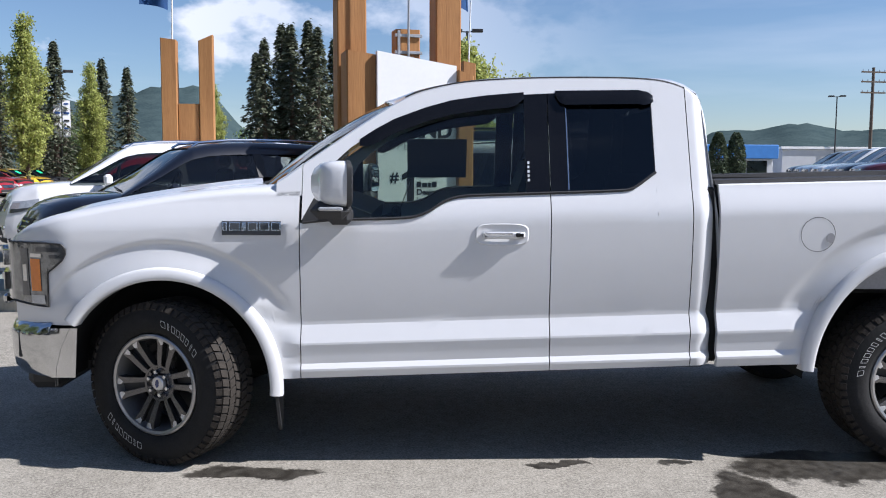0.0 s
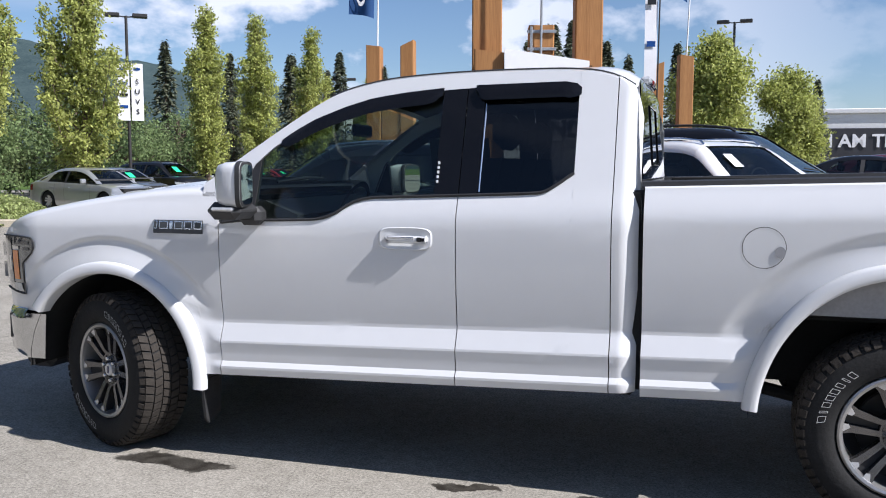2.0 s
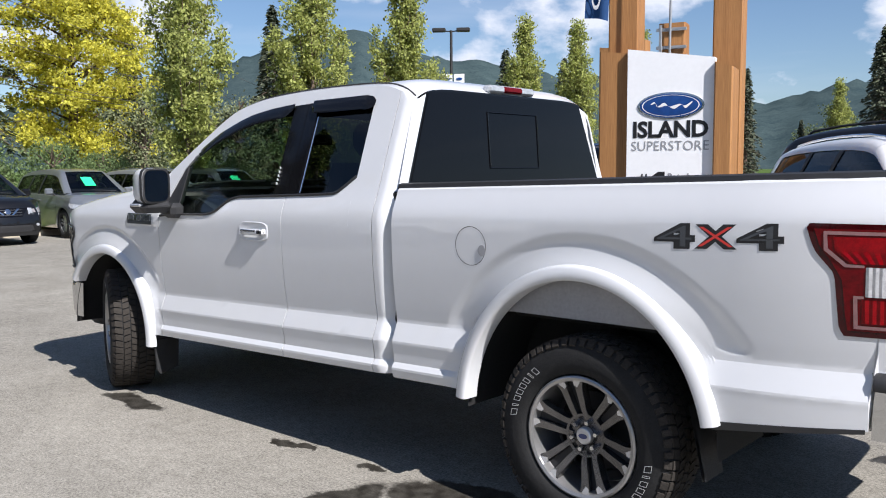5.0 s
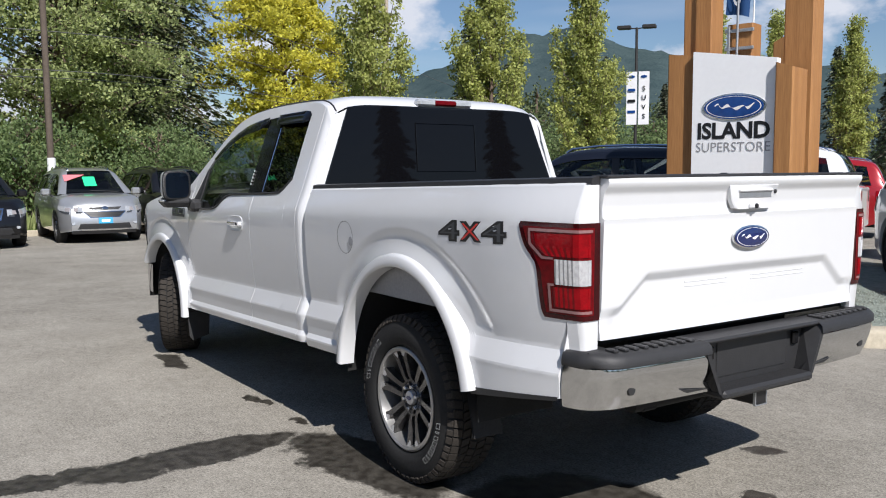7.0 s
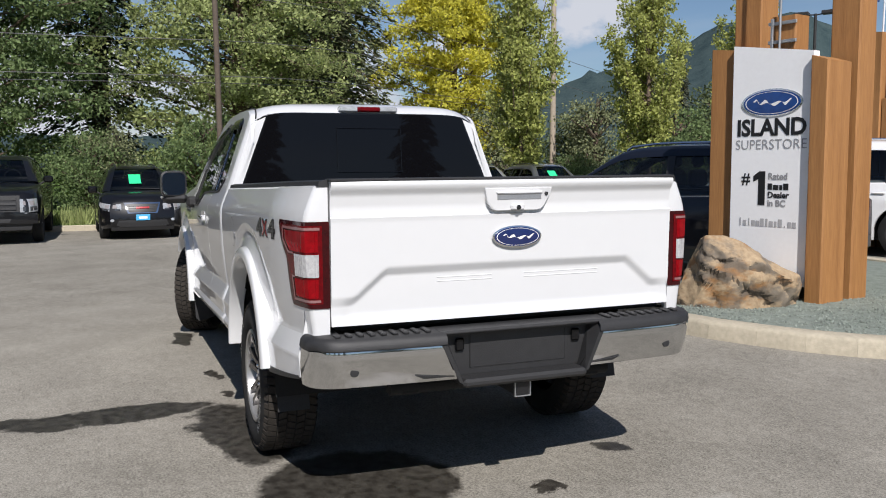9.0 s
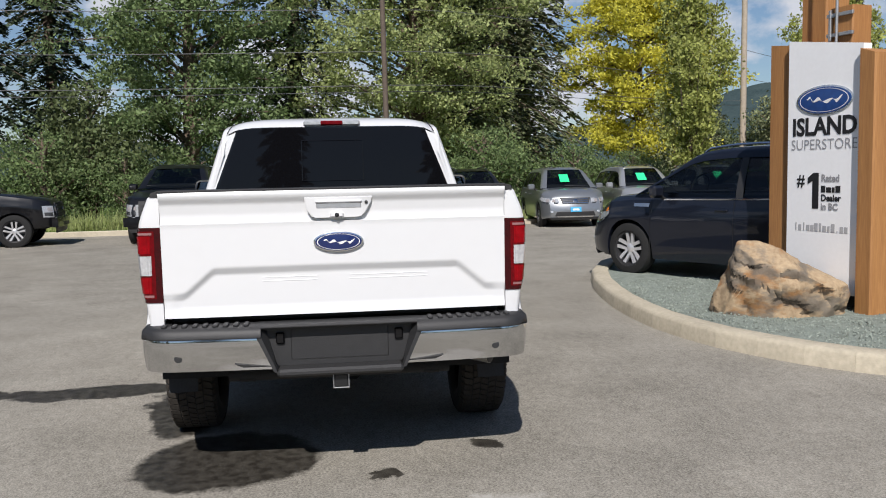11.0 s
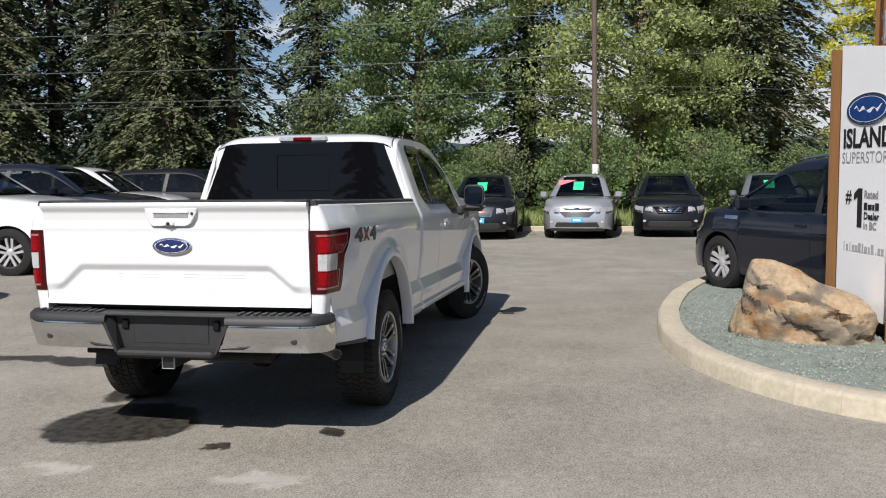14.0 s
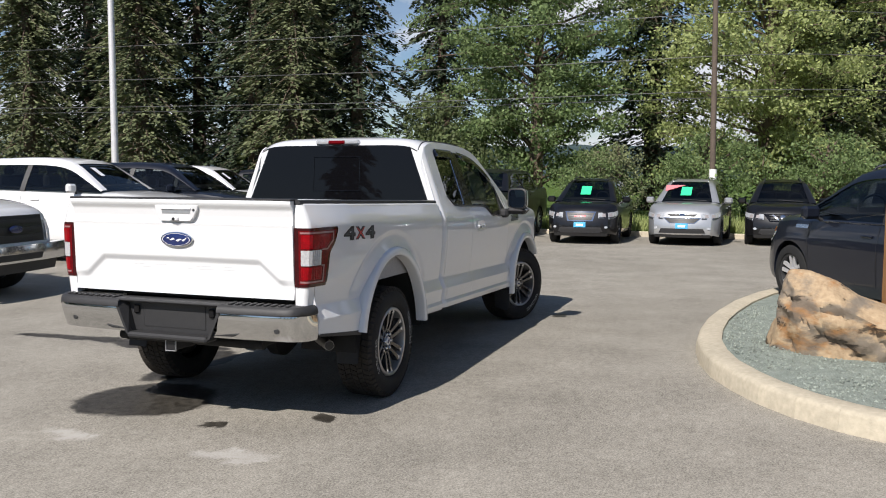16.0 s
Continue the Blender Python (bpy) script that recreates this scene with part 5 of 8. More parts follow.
        return part(name, flip(Geo().grid(rows), s), mat, tl, smooth=20 if ribs else 50)

    wrap([(z, x + 0.022) for z, x in edge], 0.944, 1.268, 0.862, 0.0015, M_REDBRIGHT, "inner_lens")
    wrap([(1.16, 4.672), (1.20, 4.625), (1.25, 4.620)], 1.160, 1.244, 0.880, 0.003, M_REDLENS, "red_block", 11)
    wrap(4.706, 0.970, 1.046, 0.880, 0.003, M_REDLENS, "red_block", 9)
    wrap(4.716, 1.056, 1.150, 0.878, 0.0035, M_REVERSE, "clear_block", 9)
    wrap(4.592, 1.250, 1.261, 0.872, 0.0035, M_LAMPBAND, "grey_band")
    wrap(4.684, 0.951, 0.962, 0.872, 0.0035, M_LAMPBAND, "grey_band")
    on_side([(4.592, 1.250), (4.603, 1.250), (4.606, 1.206), (4.662, 1.158), (4.712, 1.156), (4.712, 1.148), (4.656, 1.148), (4.594, 1.200)], 0.0082, M_LAMPBAND, "grey_band")
    on_side([(4.684, 0.962), (4.696, 0.962), (4.694, 1.048), (4.712, 1.050), (4.712, 1.058), (4.682, 1.058)], 0.0082, M_LAMPBAND, "grey_band")
    # rear corner of the box
    g = Geo()
    rows = []
    for z in steps(0.62, 1.424, 20):
        y = side(4.798, z)
        rows.append([(4.798, -y, z), (4.812, -(y - 0.006), z), (4.820, -(y - 0.02), z), (4.820, -0.834, z), (4.78, -0.832, z)])
    part("box_corner", flip(Geo().grid(rows), s), M_PAINT, truck, smooth=60)
    if s > 0:
        sheet = [[(x, side(x, z) - 0.020, z) for z in steps(SHEET[2], SHEET[3], 3)] for x in steps(SHEET[0], SHEET[1], 3)]
        part("window_sheet", Geo().grid(sheet), M_DECALGREY, door, "dark sheet inside the glass")
    if s < 0:
        for k in range(5):
            z = 1.385 + 0.021 * k
            part("post_mark", Geo().box(1.742, 1.752, -side(1.76, z) - 0.004, -side(1.76, z) - 0.0005, z, z + 0.013, 0.0005), M_WHITE, door)
        # fuel flap
        n = 40
        ring = []
        for k in range(n):
            t = 2 * math.pi * k / n
            row = []
            for r in (0.082, 0.0845):
                x, z = 3.143 + r * math.cos(t), 1.135 + r * math.sin(t)
                row.append((x, -(side(x, z) + 0.0012), z))
            ring.append(row)
        ff = part("fuel_flap", Geo().grid(ring, close_u=True), M_BLACK, truck, "round fuel flap seam")
        part("flap_notch", Geo().prism([(3.205 + 0.020 * c, -(side(3.2, 1.13) + 0.0015), 1.118 + 0.024 * q) for c, q in oval(1, 1, 14)], (0, -0.002, 0)), M_PRIMER, ff)


M_LAMPDARK = material("dark_headlight_housing", (0.055, 0.058, 0.062), 0.12, coat=1.0, vary=0.4, scale=18)
make_side(-1)
make_side(1)

# bonnet
rows = []
for i, u in enumerate(steps(0, 1, 26)):
    row = []
    for y in steps(-0.86, 0.86, 30):
        f = y / 0.86
        xf, xr = -0.905 + 0.17 * f * f, 0.34 + 0.16 * f * f
        x = xf + (xr - xf) * u
        z = smooth_table(HOOD_EDGE, max(x, -0.70)) + 0.036 + 0.030 * (1 - f * f) + 0.018 * (smoothstep(0.62, 0.52, abs(f)) - 0.5) * smoothstep(0, 0.3, u)
        z -= 0.085 * max(0, 1 - u / 0.16) ** 2
        row.append((x, y, z))
    rows.append(row)
part("bonnet", Geo().grid(rows), M_PAINT, truck)
part("cowl", Geo().grid([[(0.30 + 0.16 * (y / 0.8) ** 2 + d, y, 1.345 - 0.012 * (d > 0.1)) for y in steps(-0.84, 0.84, 12)] for d in (-0.02, 0.05, 0.16)]), M_PLASTIC, truck)
for y0 in (-0.62, 0.05):
    part("wiper", Geo().path([(0.42, y0, 1.365), (0.47, y0 + 0.3, 1.39), (0.44, y0 + 0.6, 1.385)], 0.008, 6), M_PLASTIC, truck)
# windscreen
rows = []
for v in steps(0, 1, 12):
    row = []
    for f in steps(-1, 1, 20):
        yb, yt = 0.875 * f, 0.745 * f
        xb, xt = 0.33 + 0.16 * f * f, 1.02 + 0.07 * f * f
        zb, zt = 1.338, 1.815 - 0.075 * f * f
        bow = 0.03 * math.sin(math.pi * v)
        row.append((xb + (xt - xb) * v - bow, yb + (yt - yb) * v, zb + (zt - zb) * v + bow * 0.6))
    rows.append(row)
part("windscreen", Geo().grid(rows), M_FRONTGLASS, truck)
# roof
ROOF_C = [(1.02, 1.815), (1.12, 1.850), (1.25, 1.885), (1.5, 1.928), (1.8, 1.948), (2.2, 1.950), (2.38, 1.938), (2.48, 1.924), (2.55, 1.904), (2.59, 1.884), (2.615, 1.862)]
rows = []
for x in steps(1.02, 2.615, 30):
    xe = max(x, 1.09)
    ze, zc = smooth_table(ROOF_EDGE, xe) + 0.010, smooth_table(ROOF_C, x)
    ye = side(xe, smooth_table(ROOF_EDGE, xe)) - 0.036
    row = []
    for f in steps(-1, 1, 24):
        row.append((x + (0.07 * f * f if x < 1.2 else 0) * (1.2 - x) / 0.18, ye * f, ze + (zc - ze) * (1 - abs(f) ** (2.6 + 7.4 * smoothstep(2.3, 2.58, x)))))
    rows.append(row)
part("roof", Geo().grid(rows), M_PAINT, truck)
for s in (-1, 1):
    pts = [(x, s * (side(x, smooth_table(ROOF_EDGE, x)) - 0.043), smooth_table(ROOF_EDGE, x) + 0.0135) for x in steps(1.15, 2.60, 30)]
    part("roof_ditch", Geo().path(pts + [(2.612, pts[-1][1], pts[-1][2] - 0.05)], 0.0055, 6), M_PLASTIC, truck, "black roof ditch moulding")


# cab back with its wide window
def back_x(z):
    return 2.650 - 0.075 * (z - 1.35)


def back_y(z):
    return side(2.60, z) - 0.020


rows = []
for v in steps(0, 1, 16):
    row = []
    for f in steps(-1, 1, 16):
        z = 0.95 + (1.790 + 0.070 * (1 - abs(f) ** 9) - 0.95) * v
        row.append((back_x(z), back_y(min(z, 1.845)) * f, z))
    rows.append(row)
part("cab_back", Geo().grid(rows), M_PAINT, truck)
GLB, GLT = 1.405, 1.852


def pane(z0, z1, f0, f1, off, n=24):
    rows = []
    for z in steps(z0, z1, 4):
        t = (z - GLB) / (GLT - GLB)
        w = 0.835 + (0.672 - 0.835) * t
        rows.append([(back_x(z) + off, w * f, z - 0.014 * max(0, t) * abs(f) ** 8) for f in steps(f0, f1, n)])
    return Geo().grid(rows)


part("back_seal", pane(GLB - 0.012, GLT + 0.010, -1.02, 1.02, 0.002), M_SHINYBLACK, truck)
bw = part("back_window", pane(GLB, GLT, -1, 1, 0.006), M_BACKGLASS, truck, "dark tinted back window with sliding pane")
for f in (-0.285, 0.285):
    zz = steps(1.47, 1.762, 6)
    part("slider_line", Geo().path([(back_x(z) + 0.009, 0.78 * f, z) for z in zz], 0.0035, 6), M_SHINYBLACK, bw)
for z in (1.47, 1.762):
    part("slider_line", Geo().path([(back_x(z) + 0.009, y, z) for y in steps(-0.222, 0.222, 6)], 0.0035, 6), M_SHINYBLACK, bw)
# high brake lamp
bl = part("brake_lamp", Geo().box(2.575, 2.632, -0.205, 0.205, 1.866, 1.908, 0.012), M_CLEARLENS, truck, "high brake lamp with clear ends")
part("red_lens", Geo().box(2.60, 2.637, -0.085, 0.085, 1.870, 1.904, 0.010), M_REDBRIGHT, bl)

# bed floor, front wall and tailgate
part("bed_floor", Geo().box(2.70, 4.80, -0.80, 0.80, 0.82, 0.86, 0.01), M_WELL, truck)
part("bed_front", Geo().box(2.672, 2.70, -0.90, 0.90, 0.62, 1.385, 0.01), M_WELL, truck)


def gate_off(y, z):
    o = lerp_table([(0.84, 0.0), (1.05, 0.004), (1.28, 0.011), (1.297, 0.014), (1.302, 0.003), (1.34, 0.001), (1.39, 0.010), (1.418, 0.030), (1.435, 0.036), (1.448, 0.030)], z)
    zt = lerp_table([(0, 1.088), (0.585, 1.085), (0.60, 1.078), (0.725, 0.972), (0.745, 0.965), (0.9, 0.963)], abs(y))
    deep = 0.020 * min(1.0, max(0.0, (zt - z) / 0.036)) * (1 - 0.5 * smoothstep(0.74, 0.80, abs(y))) * smoothstep(0.84, 0.90, z)
    curve = -0.012 * (y / 0.83) ** 2
    return o - deep + curve


rows = []
zs = sorted(set(steps(0.846, 1.448, 80)) | {1.292, 1.297, 1.302, 1.307})
for z in zs:
    rows.append([(4.842 + gate_off(y, z), y, z) for y in steps(-0.829, 0.829, 170)])
rows = [[(4.80, p[1], p[2]) for p in rows[0]]] + rows + [[(4.80, p[1], p[2]) for p in rows[-1]]]
gate = part("tailgate", Geo().grid(rows).grid([[(4.80, -0.829, z), (4.842 + gate_off(-0.829, z), -0.829, z)] for z in zs]).grid([[(4.80, 0.829, z), (4.842 + gate_off(0.829, z), 0.829, z)] for z in zs]), M_PAINT, truck, "white sculpted tailgate", smooth=40)
for y0, y1 in ((-0.36, -0.10), (0.06, 0.22), (0.22, 0.44)):
    for z in (1.012, 1.030):
        part("gate_emboss", Geo().path([(4.842 + gate_off(y, z) - 0.002, y, z) for y in steps(y0, y1, 8)], 0.004, 6), M_PAINT, gate)
part("gate_inner", Geo().box(4.785, 4.80, -0.815, 0.815, 0.87, 1.44, 0.004), M_WELL, gate)
part("gate_cap", Geo().box(4.775, 4.868, -0.835, 0.835, 1.447, 1.460, 0.005), M_PLASTIC, gate, "black tailgate top moulding")
# handle bezel
ring = [(-0.150, 1.412), (0.176, 1.412), (0.168, 1.385), (0.140, 1.335), (0.122, 1.318), (0.10, 1.313), (-0.10, 1.313), (-0.118, 1.320), (-0.138, 1.352)]
bez = part("gate_handle", Geo().prism([(4.850, y, z) for y, z in ring], (0.022, 0, 0), 0.03), M_PAINT, gate, "white tailgate handle bezel")
part("handle_slot", Geo().box(4.868, 4.8745, -0.093, 0.122, 1.358, 1.384, 0.003), M_STEEL, bez)
part("handle_bar", Geo().box(4.866, 4.882, -0.098, 0.126, 1.384, 1.398, 0.005), M_PAINT, bez)
part("gate_camera", Geo().box(4.862, 4.886, -0.030, 0.036, 1.312, 1.342, 0.008), M_PAINT, bez)
part("camera_lens", Geo().revolve([(0.001, -0.004), (0.010, -0.003), (0.012, 0.01)], 16, "y"), M_BLACK, bez, at=pose(4.887, 0.004, 1.326, 0, 0, 90))
part("gate_lock", Geo().revolve([(0.001, -0.004), (0.008, -0.003), (0.009, 0.01)], 14, "y"), M_PLASTIC, bez, at=pose(4.874, 0.146, 1.384, 0, 0, 90))
oval_logo(gate, pose(4.858, 0.008, 1.196, 0, 0, 90), 0.240, 0.098, M_BLUEDARK)

# rear bumper: chrome wings, black top pad and plate bay
def bump_x(y):
    a = abs(y)
    return 4.972 - 0.035 * (a / 0.8) ** 2 - (3.2 * (a - 0.80) ** 2 if a > 0.80 else 0)


for s in (-1, 1):
    rows = []
    for k in range(25):
        u = k / 24
        row = []
        for j in range(9):
            v = j / 8
            yi = 0.285 + 0.085 * v
            y = yi + (0.897 - yi) * u
            z = 0.598 + 0.160 * v
            row.append((bump_x(y) + 0.010 * math.sin(math.pi * v * 0.8) - 0.046 * (1 - v) - 0.008 * smoothstep(0.90, 1.0, v), s * y, z))
        rows.append(row)
    for xl, yl, xh, yh, c in ((4.840, 0.909, 4.880, 0.916, 0.8), (4.815, 0.924, 4.850, 0.931, 0.5), (4.780, 0.935, 4.805, 0.940, 0.2), (4.746, 0.940, 4.752, 0.942, 0.0)):
        rows.append([(xl + (xh - xl) * v + 0.010 * c * math.sin(math.pi * v * 0.8), s * (yl + (yh - yl) * v + 0.007 * (1 - c) * math.sin(math.pi * v)), 0.598 + 0.160 * v) for v in steps(0, 1, 8)])
    wing = part("bumper_wing", Geo().grid(rows), M_CHROME, truck, "chrome bumper wing with parking sensor", smooth=60)
    for j, (sy, sz) in enumerate(((0.76, 0.668),)):
        part("parking_sensor", Geo().revolve([(0.001, -0.006), (0.018, -0.005), (0.022, 0.01)], 20, "y"), M_PLASTIC, wing, at=pose(bump_x(sy) - 0.019, s * sy, sz, 0, 0, 90))
    part("tow_slot", Geo().prism([(bump_x(0.42) - 0.040, s * 0.32, 0.612), (bump_x(0.42) - 0.036, s * 0.50, 0.632), (bump_x(0.42) - 0.040, s * 0.46, 0.614)], (0.008, 0, 0)), M_PLASTIC, wing)
    rows = []
    for k in range(21):
        y = 0.37 + (0.91 - 0.37) * k / 20
        xo = bump_x(min(y, 0.897)) + 0.008 - max(0, y - 0.897) * 2
        rows.append([(xo - 0.01, s * y, 0.757), (xo + 0.004, s * y, 0.764), (xo + 0.002, s * y, 0.792), (xo - 0.022, s * y, 0.812), (4.84, s * y, 0.816)])
    for x, y in ((4.86, 0.932), (4.80, 0.944), (4.748, 0.946)):
        rows.append([(x, s * y, 0.757), (x, s * (y + 0.004), 0.764), (x, s * y, 0.792), (x - 0.01, s * (y - 0.02), 0.812), (x - 0.02, s * 0.80, 0.816)])
    pad = part("step_pad", Geo().grid(rows), M_PLASTIC, truck, "black ribbed bumper step pad", smooth=50)
    for k in range(9):
        y = 0.44 + k * 0.048
        part("rib", Geo().box(4.858, bump_x(y) - 0.022, s * y - 0.012, s * y + 0.012, 0.812, 0.825, 0.004), M_PLASTIC, pad)
    part("bay_side", Geo().grid([[(4.885, s * 0.355, 0.80), (4.885, s * 0.30, 0.60)], [(bump_x(0.37) + 0.004, s * 0.385, 0.80), (bump_x(0.29) + 0.004, s * 0.295, 0.585)]]), M_PLASTIC, truck, smooth=0)
    part("bay_edge", Geo().grid([[(bump_x(0.37) + 0.004, s * 0.385, 0.80), (bump_x(0.29) + 0.004, s * 0.295, 0.585)], [(bump_x(0.40) + 0.004, s * 0.405, 0.79), (bump_x(0.31) + 0.004, s * 0.315, 0.595)]]), M_PLASTIC, truck, smooth=0)
    part("plate_lamp", Geo().box(4.888, 4.906, s * 0.285 - 0.02, s * 0.285 + 0.02, 0.715, 0.770, 0.006), M_SHINYBLACK, truck)
bay = part("plate_bay", Geo().box(4.86, 4.888, -0.36, 0.36, 0.60, 0.80, 0.006), M_PLASTIC, truck)
part("plate_pad", Geo().box(4.886, 4.892, -0.235, 0.235, 0.632, 0.788, 0.004), M_PLASTIC, bay)
part("bay_top", Geo().box(4.82, 4.955, -0.40, 0.40, 0.795, 0.815, 0.008), M_PLASTIC, bay)
part("bay_sill", Geo().box(4.86, 4.985, -0.30, 0.30, 0.568, 0.605, 0.012), M_PLASTIC, bay)
part("bumper_core", Geo().box(4.72, 4.82, -0.88, 0.88, 0.61, 0.79, 0.02), M_WELL, truck)
# hitch, exhaust and running gear
hitch = part("hitch_receiver", Geo().box(4.70, 4.935, -0.034, 0.034, 0.497, 0.561, 0.006), M_PLASTIC, truck, "square hitch receiver")
part("receiver_rim", Geo().box(4.925, 4.940, -0.038, 0.038, 0.493, 0.498, 0.002).box(4.925, 4.940, -0.038, 0.038, 0.560, 0.565, 0.002).box(4.925, 4.940, -0.039, -0.034, 0.493, 0.565, 0.002).box(4.925, 4.940, 0.034, 0.039, 0.493, 0.565, 0.002), M_STEEL, hitch)
# thin black plate stands for the dark inside of the receiver tube
part("receiver_shade_plate", Geo().box(4.9355, 4.938, -0.030, 0.030, 0.501, 0.557, 0.001), M_BLACK, hitch)
part("hitch_beam", Geo().tube((4.72, -0.55, 0.535), (4.72, 0.55, 0.535), 0.035, seg=12), M_WELL, truck)
part("exhaust_pipe", Geo().path([(3.0, 0.40, 0.50), (3.9, 0.45, 0.52), (4.10, 0.54, 0.52), (4.24, 0.68, 0.50), (4.38, 0.83, 0.485)], 0.034, 14), M_TAILPIPE, truck)
# black disc paints the unlit hollow on the capped pipe end
part("exhaust_shade_disc", Geo().tube((4.3803, 0.8304, 0.48497), (4.3824, 0.8326, 0.48475), 0.030, seg=14), M_BLACK, truck)
part("rear_axle", Geo().tube((RA, -0.80, 0.395), (RA, 0.80, 0.395), 0.045, seg=12).revolve([(0.001, -0.13), (0.10, -0.11), (0.16, -0.03), (0.16, 0.05), (0.08, 0.13), (0.001, 0.14)], 20, "y", (RA, 0.05, 0.395)), M_WELL, truck)
part("front_axle", Geo().tube((0.0, -0.78, 0.39), (0.0, 0.78, 0.39), 0.05, seg=12), M_WELL, truck)
for s in (-1, 1):
    part("frame_rail", Geo().box(-0.70, 4.75, s * 0.46 - 0.045, s * 0.46 + 0.045, 0.50, 0.64, 0.01), M_WELL, truck)
    part("leaf_spring", Geo().path([(RA - 0.70, s * 0.56, 0.50), (RA - 0.3, s * 0.56, 0.42), (RA, s * 0.56, 0.40), (RA + 0.35, s * 0.56, 0.45), (RA + 0.72, s * 0.56, 0.56)], 0.03, 8), M_WELL, truck)
    part("spare_hanger", Geo().tube((RA - 0.25, s * 0.50, 0.42), (RA + 0.02, s * 0.62, 0.85), 0.025), M_WELL, truck)
part("spare_tyre", Geo().revolve([(0.18, -0.10), (0.36, -0.10), (0.39, 0.0), (0.36, 0.10), (0.18, 0.10)], 32, "z", (4.38, 0.0, 0.62)), M_TYRE, truck)
part("cab_floor", Geo().box(0.52, 2.64, -0.93, 0.93, 0.47, 0.62, 0.02), M_WELL, truck)
part("engine_bay", Geo().box(-0.78, 0.52, -0.54, 0.54, 0.42, 1.10, 0.03), M_WELL, truck)
part("firewall", Geo().box(0.50, 0.56, -0.92, 0.92, 0.55, 1.30, 0.02), M_WELL, truck)
part("bed_frame", Geo().box(2.70, 4.70, -0.52, 0.52, 0.60, 0.82, 0.02), M_WELL, truck)

# front end
rows = []
for k in range(41):
    f = -1 + 2 * k / 40
    y = 0.955 * math.copysign(abs(f) ** 0.9, f)
    a = abs(y)
    x = -0.925 + 0.10 * (a / 0.75) ** 2.2 + (5.0 * (a - 0.78) ** 2 if a > 0.78 else 0)
    rows.append([(x + dx, y, z) for z, dx in ((0.435, 0.05), (0.47, 0.012), (0.56, 0.0), (0.64, -0.004), (0.69, 0.02), (0.70, 0.06))])
for s in (-1, 1):
    e = rows[-1] if s > 0 else rows[0]
    ext = [[(e[2][0] + d * (1 - 0.35 * (0.69 - pz)), s * (0.955 + 0.008), min(pz, 0.675)) for px, py, pz in e] for d in (0.05, 0.11, 0.18)]
    rows = rows + ext if s > 0 else ext[::-1] + rows
fb = part("front_bumper", Geo().grid(rows), M_CHROME, truck, "chrome front bumper", smooth=60)
for s in (-1, 1):
    q = [(0.655, 0.0), (0.655, 1.0), (0.52, 1.0), (0.545, 0.0)]
    pts = []
    for z, e in q:
        a = 0.82 - 0.11 * (1 - e)
        a2 = 0.72 + 0.16 * e
        pts.append((-0.925 + 0.10 * (a2 / 0.75) ** 2.2 + (5.0 * (a2 - 0.78) ** 2 if a2 > 0.78 else 0) - 0.006, s * a2, z))
    part("fog_recess", Geo().prism(pts, (0.02, 0, 0)), M_PLASTIC, fb)
part("air_dam", Geo().box(-0.76, -0.56, -0.78, 0.78, 0.33, 0.45, 0.04), M_PLASTIC, truck)
gr = part("grille", Geo().box(-0.885, -0.80, -0.62, 0.62, 0.72, 1.07, 0.03), M_PLASTIC, truck)
for z in (0.78, 0.90, 1.03):
    part("grille_bar", Geo().box(-0.915, -0.88, -0.66, 0.66, z - 0.03, z + 0.02, 0.012), M_CHROME, gr)
part("grille_badge", Geo().prism([(-0.912, y, 0.90 + z) for y, z in oval(0.16, 0.065, 28)], (-0.02, 0, 0), 0.06), M_BLUEDARK, gr)
part("nose_panel", Geo().grid([[(-0.84 + 0.16 * (y / 0.8) ** 2, y, z) for y in steps(-0.80, 0.80, 12)] for z in (0.66, 0.9, 1.12)]), M_PLASTIC, truck)

# cabin
dash = part("dashboard", Geo().prism([(0.56, -0.80, 1.02), (0.58, -0.80, 1.26), (0.80, -0.80, 1.29), (0.98, -0.80, 1.22), (0.92, -0.80, 0.95)], (0, 1.6, 0), 0.0), M_CABIN, truck)
ring = Geo()
ring.grid([[(0.19 * math.cos(a) * 0.35 + 0.015 * math.cos(b) * math.cos(a) * 0.35, (0.19 + 0.015 * math.cos(b)) * math.sin(a), (0.19 + 0.015 * math.cos(b)) * math.cos(a) * 0.93 + 0.015 * math.sin(b) * 0.3) for b in [2 * math.pi * j / 8 for j in range(8)]] for a in [2 * math.pi * k / 28 for k in range(28)]], close_u=True, close_v=True)
sw = part("steering_wheel", ring, M_CABIN, truck, at=pose(1.10, -0.42, 1.19))
part("steering_hub", Geo().box(-0.03, 0.02, -0.08, 0.08, -0.06, 0.06, 0.02).box(-0.01, 0.01, -0.18, 0.18, -0.02, 0.02, 0.008), M_CABIN, sw)
part("steering_column", Geo().tube((0.92, -0.42, 1.12), (1.09, -0.42, 1.18), 0.035), M_CABIN, truck)
for y in (-0.42, 0.42):
    seat = part("front_seat", Geo().box(1.22, 1.75, y - 0.27, y + 0.27, 0.75, 0.95, 0.06), M_SEAT, truck)
    part("backrest", Geo().prism([(1.68, y - 0.25, 0.90), (1.88, y - 0.23, 1.50), (1.98, y - 0.23, 1.50), (1.86, y - 0.25, 0.88)], (0, 0.48, 0), 0.0), M_SEAT, seat)
    part("headrest", Geo().box(1.90, 2.01, y - 0.14, y + 0.14, 1.54, 1.72, 0.05), M_SEAT, seat)
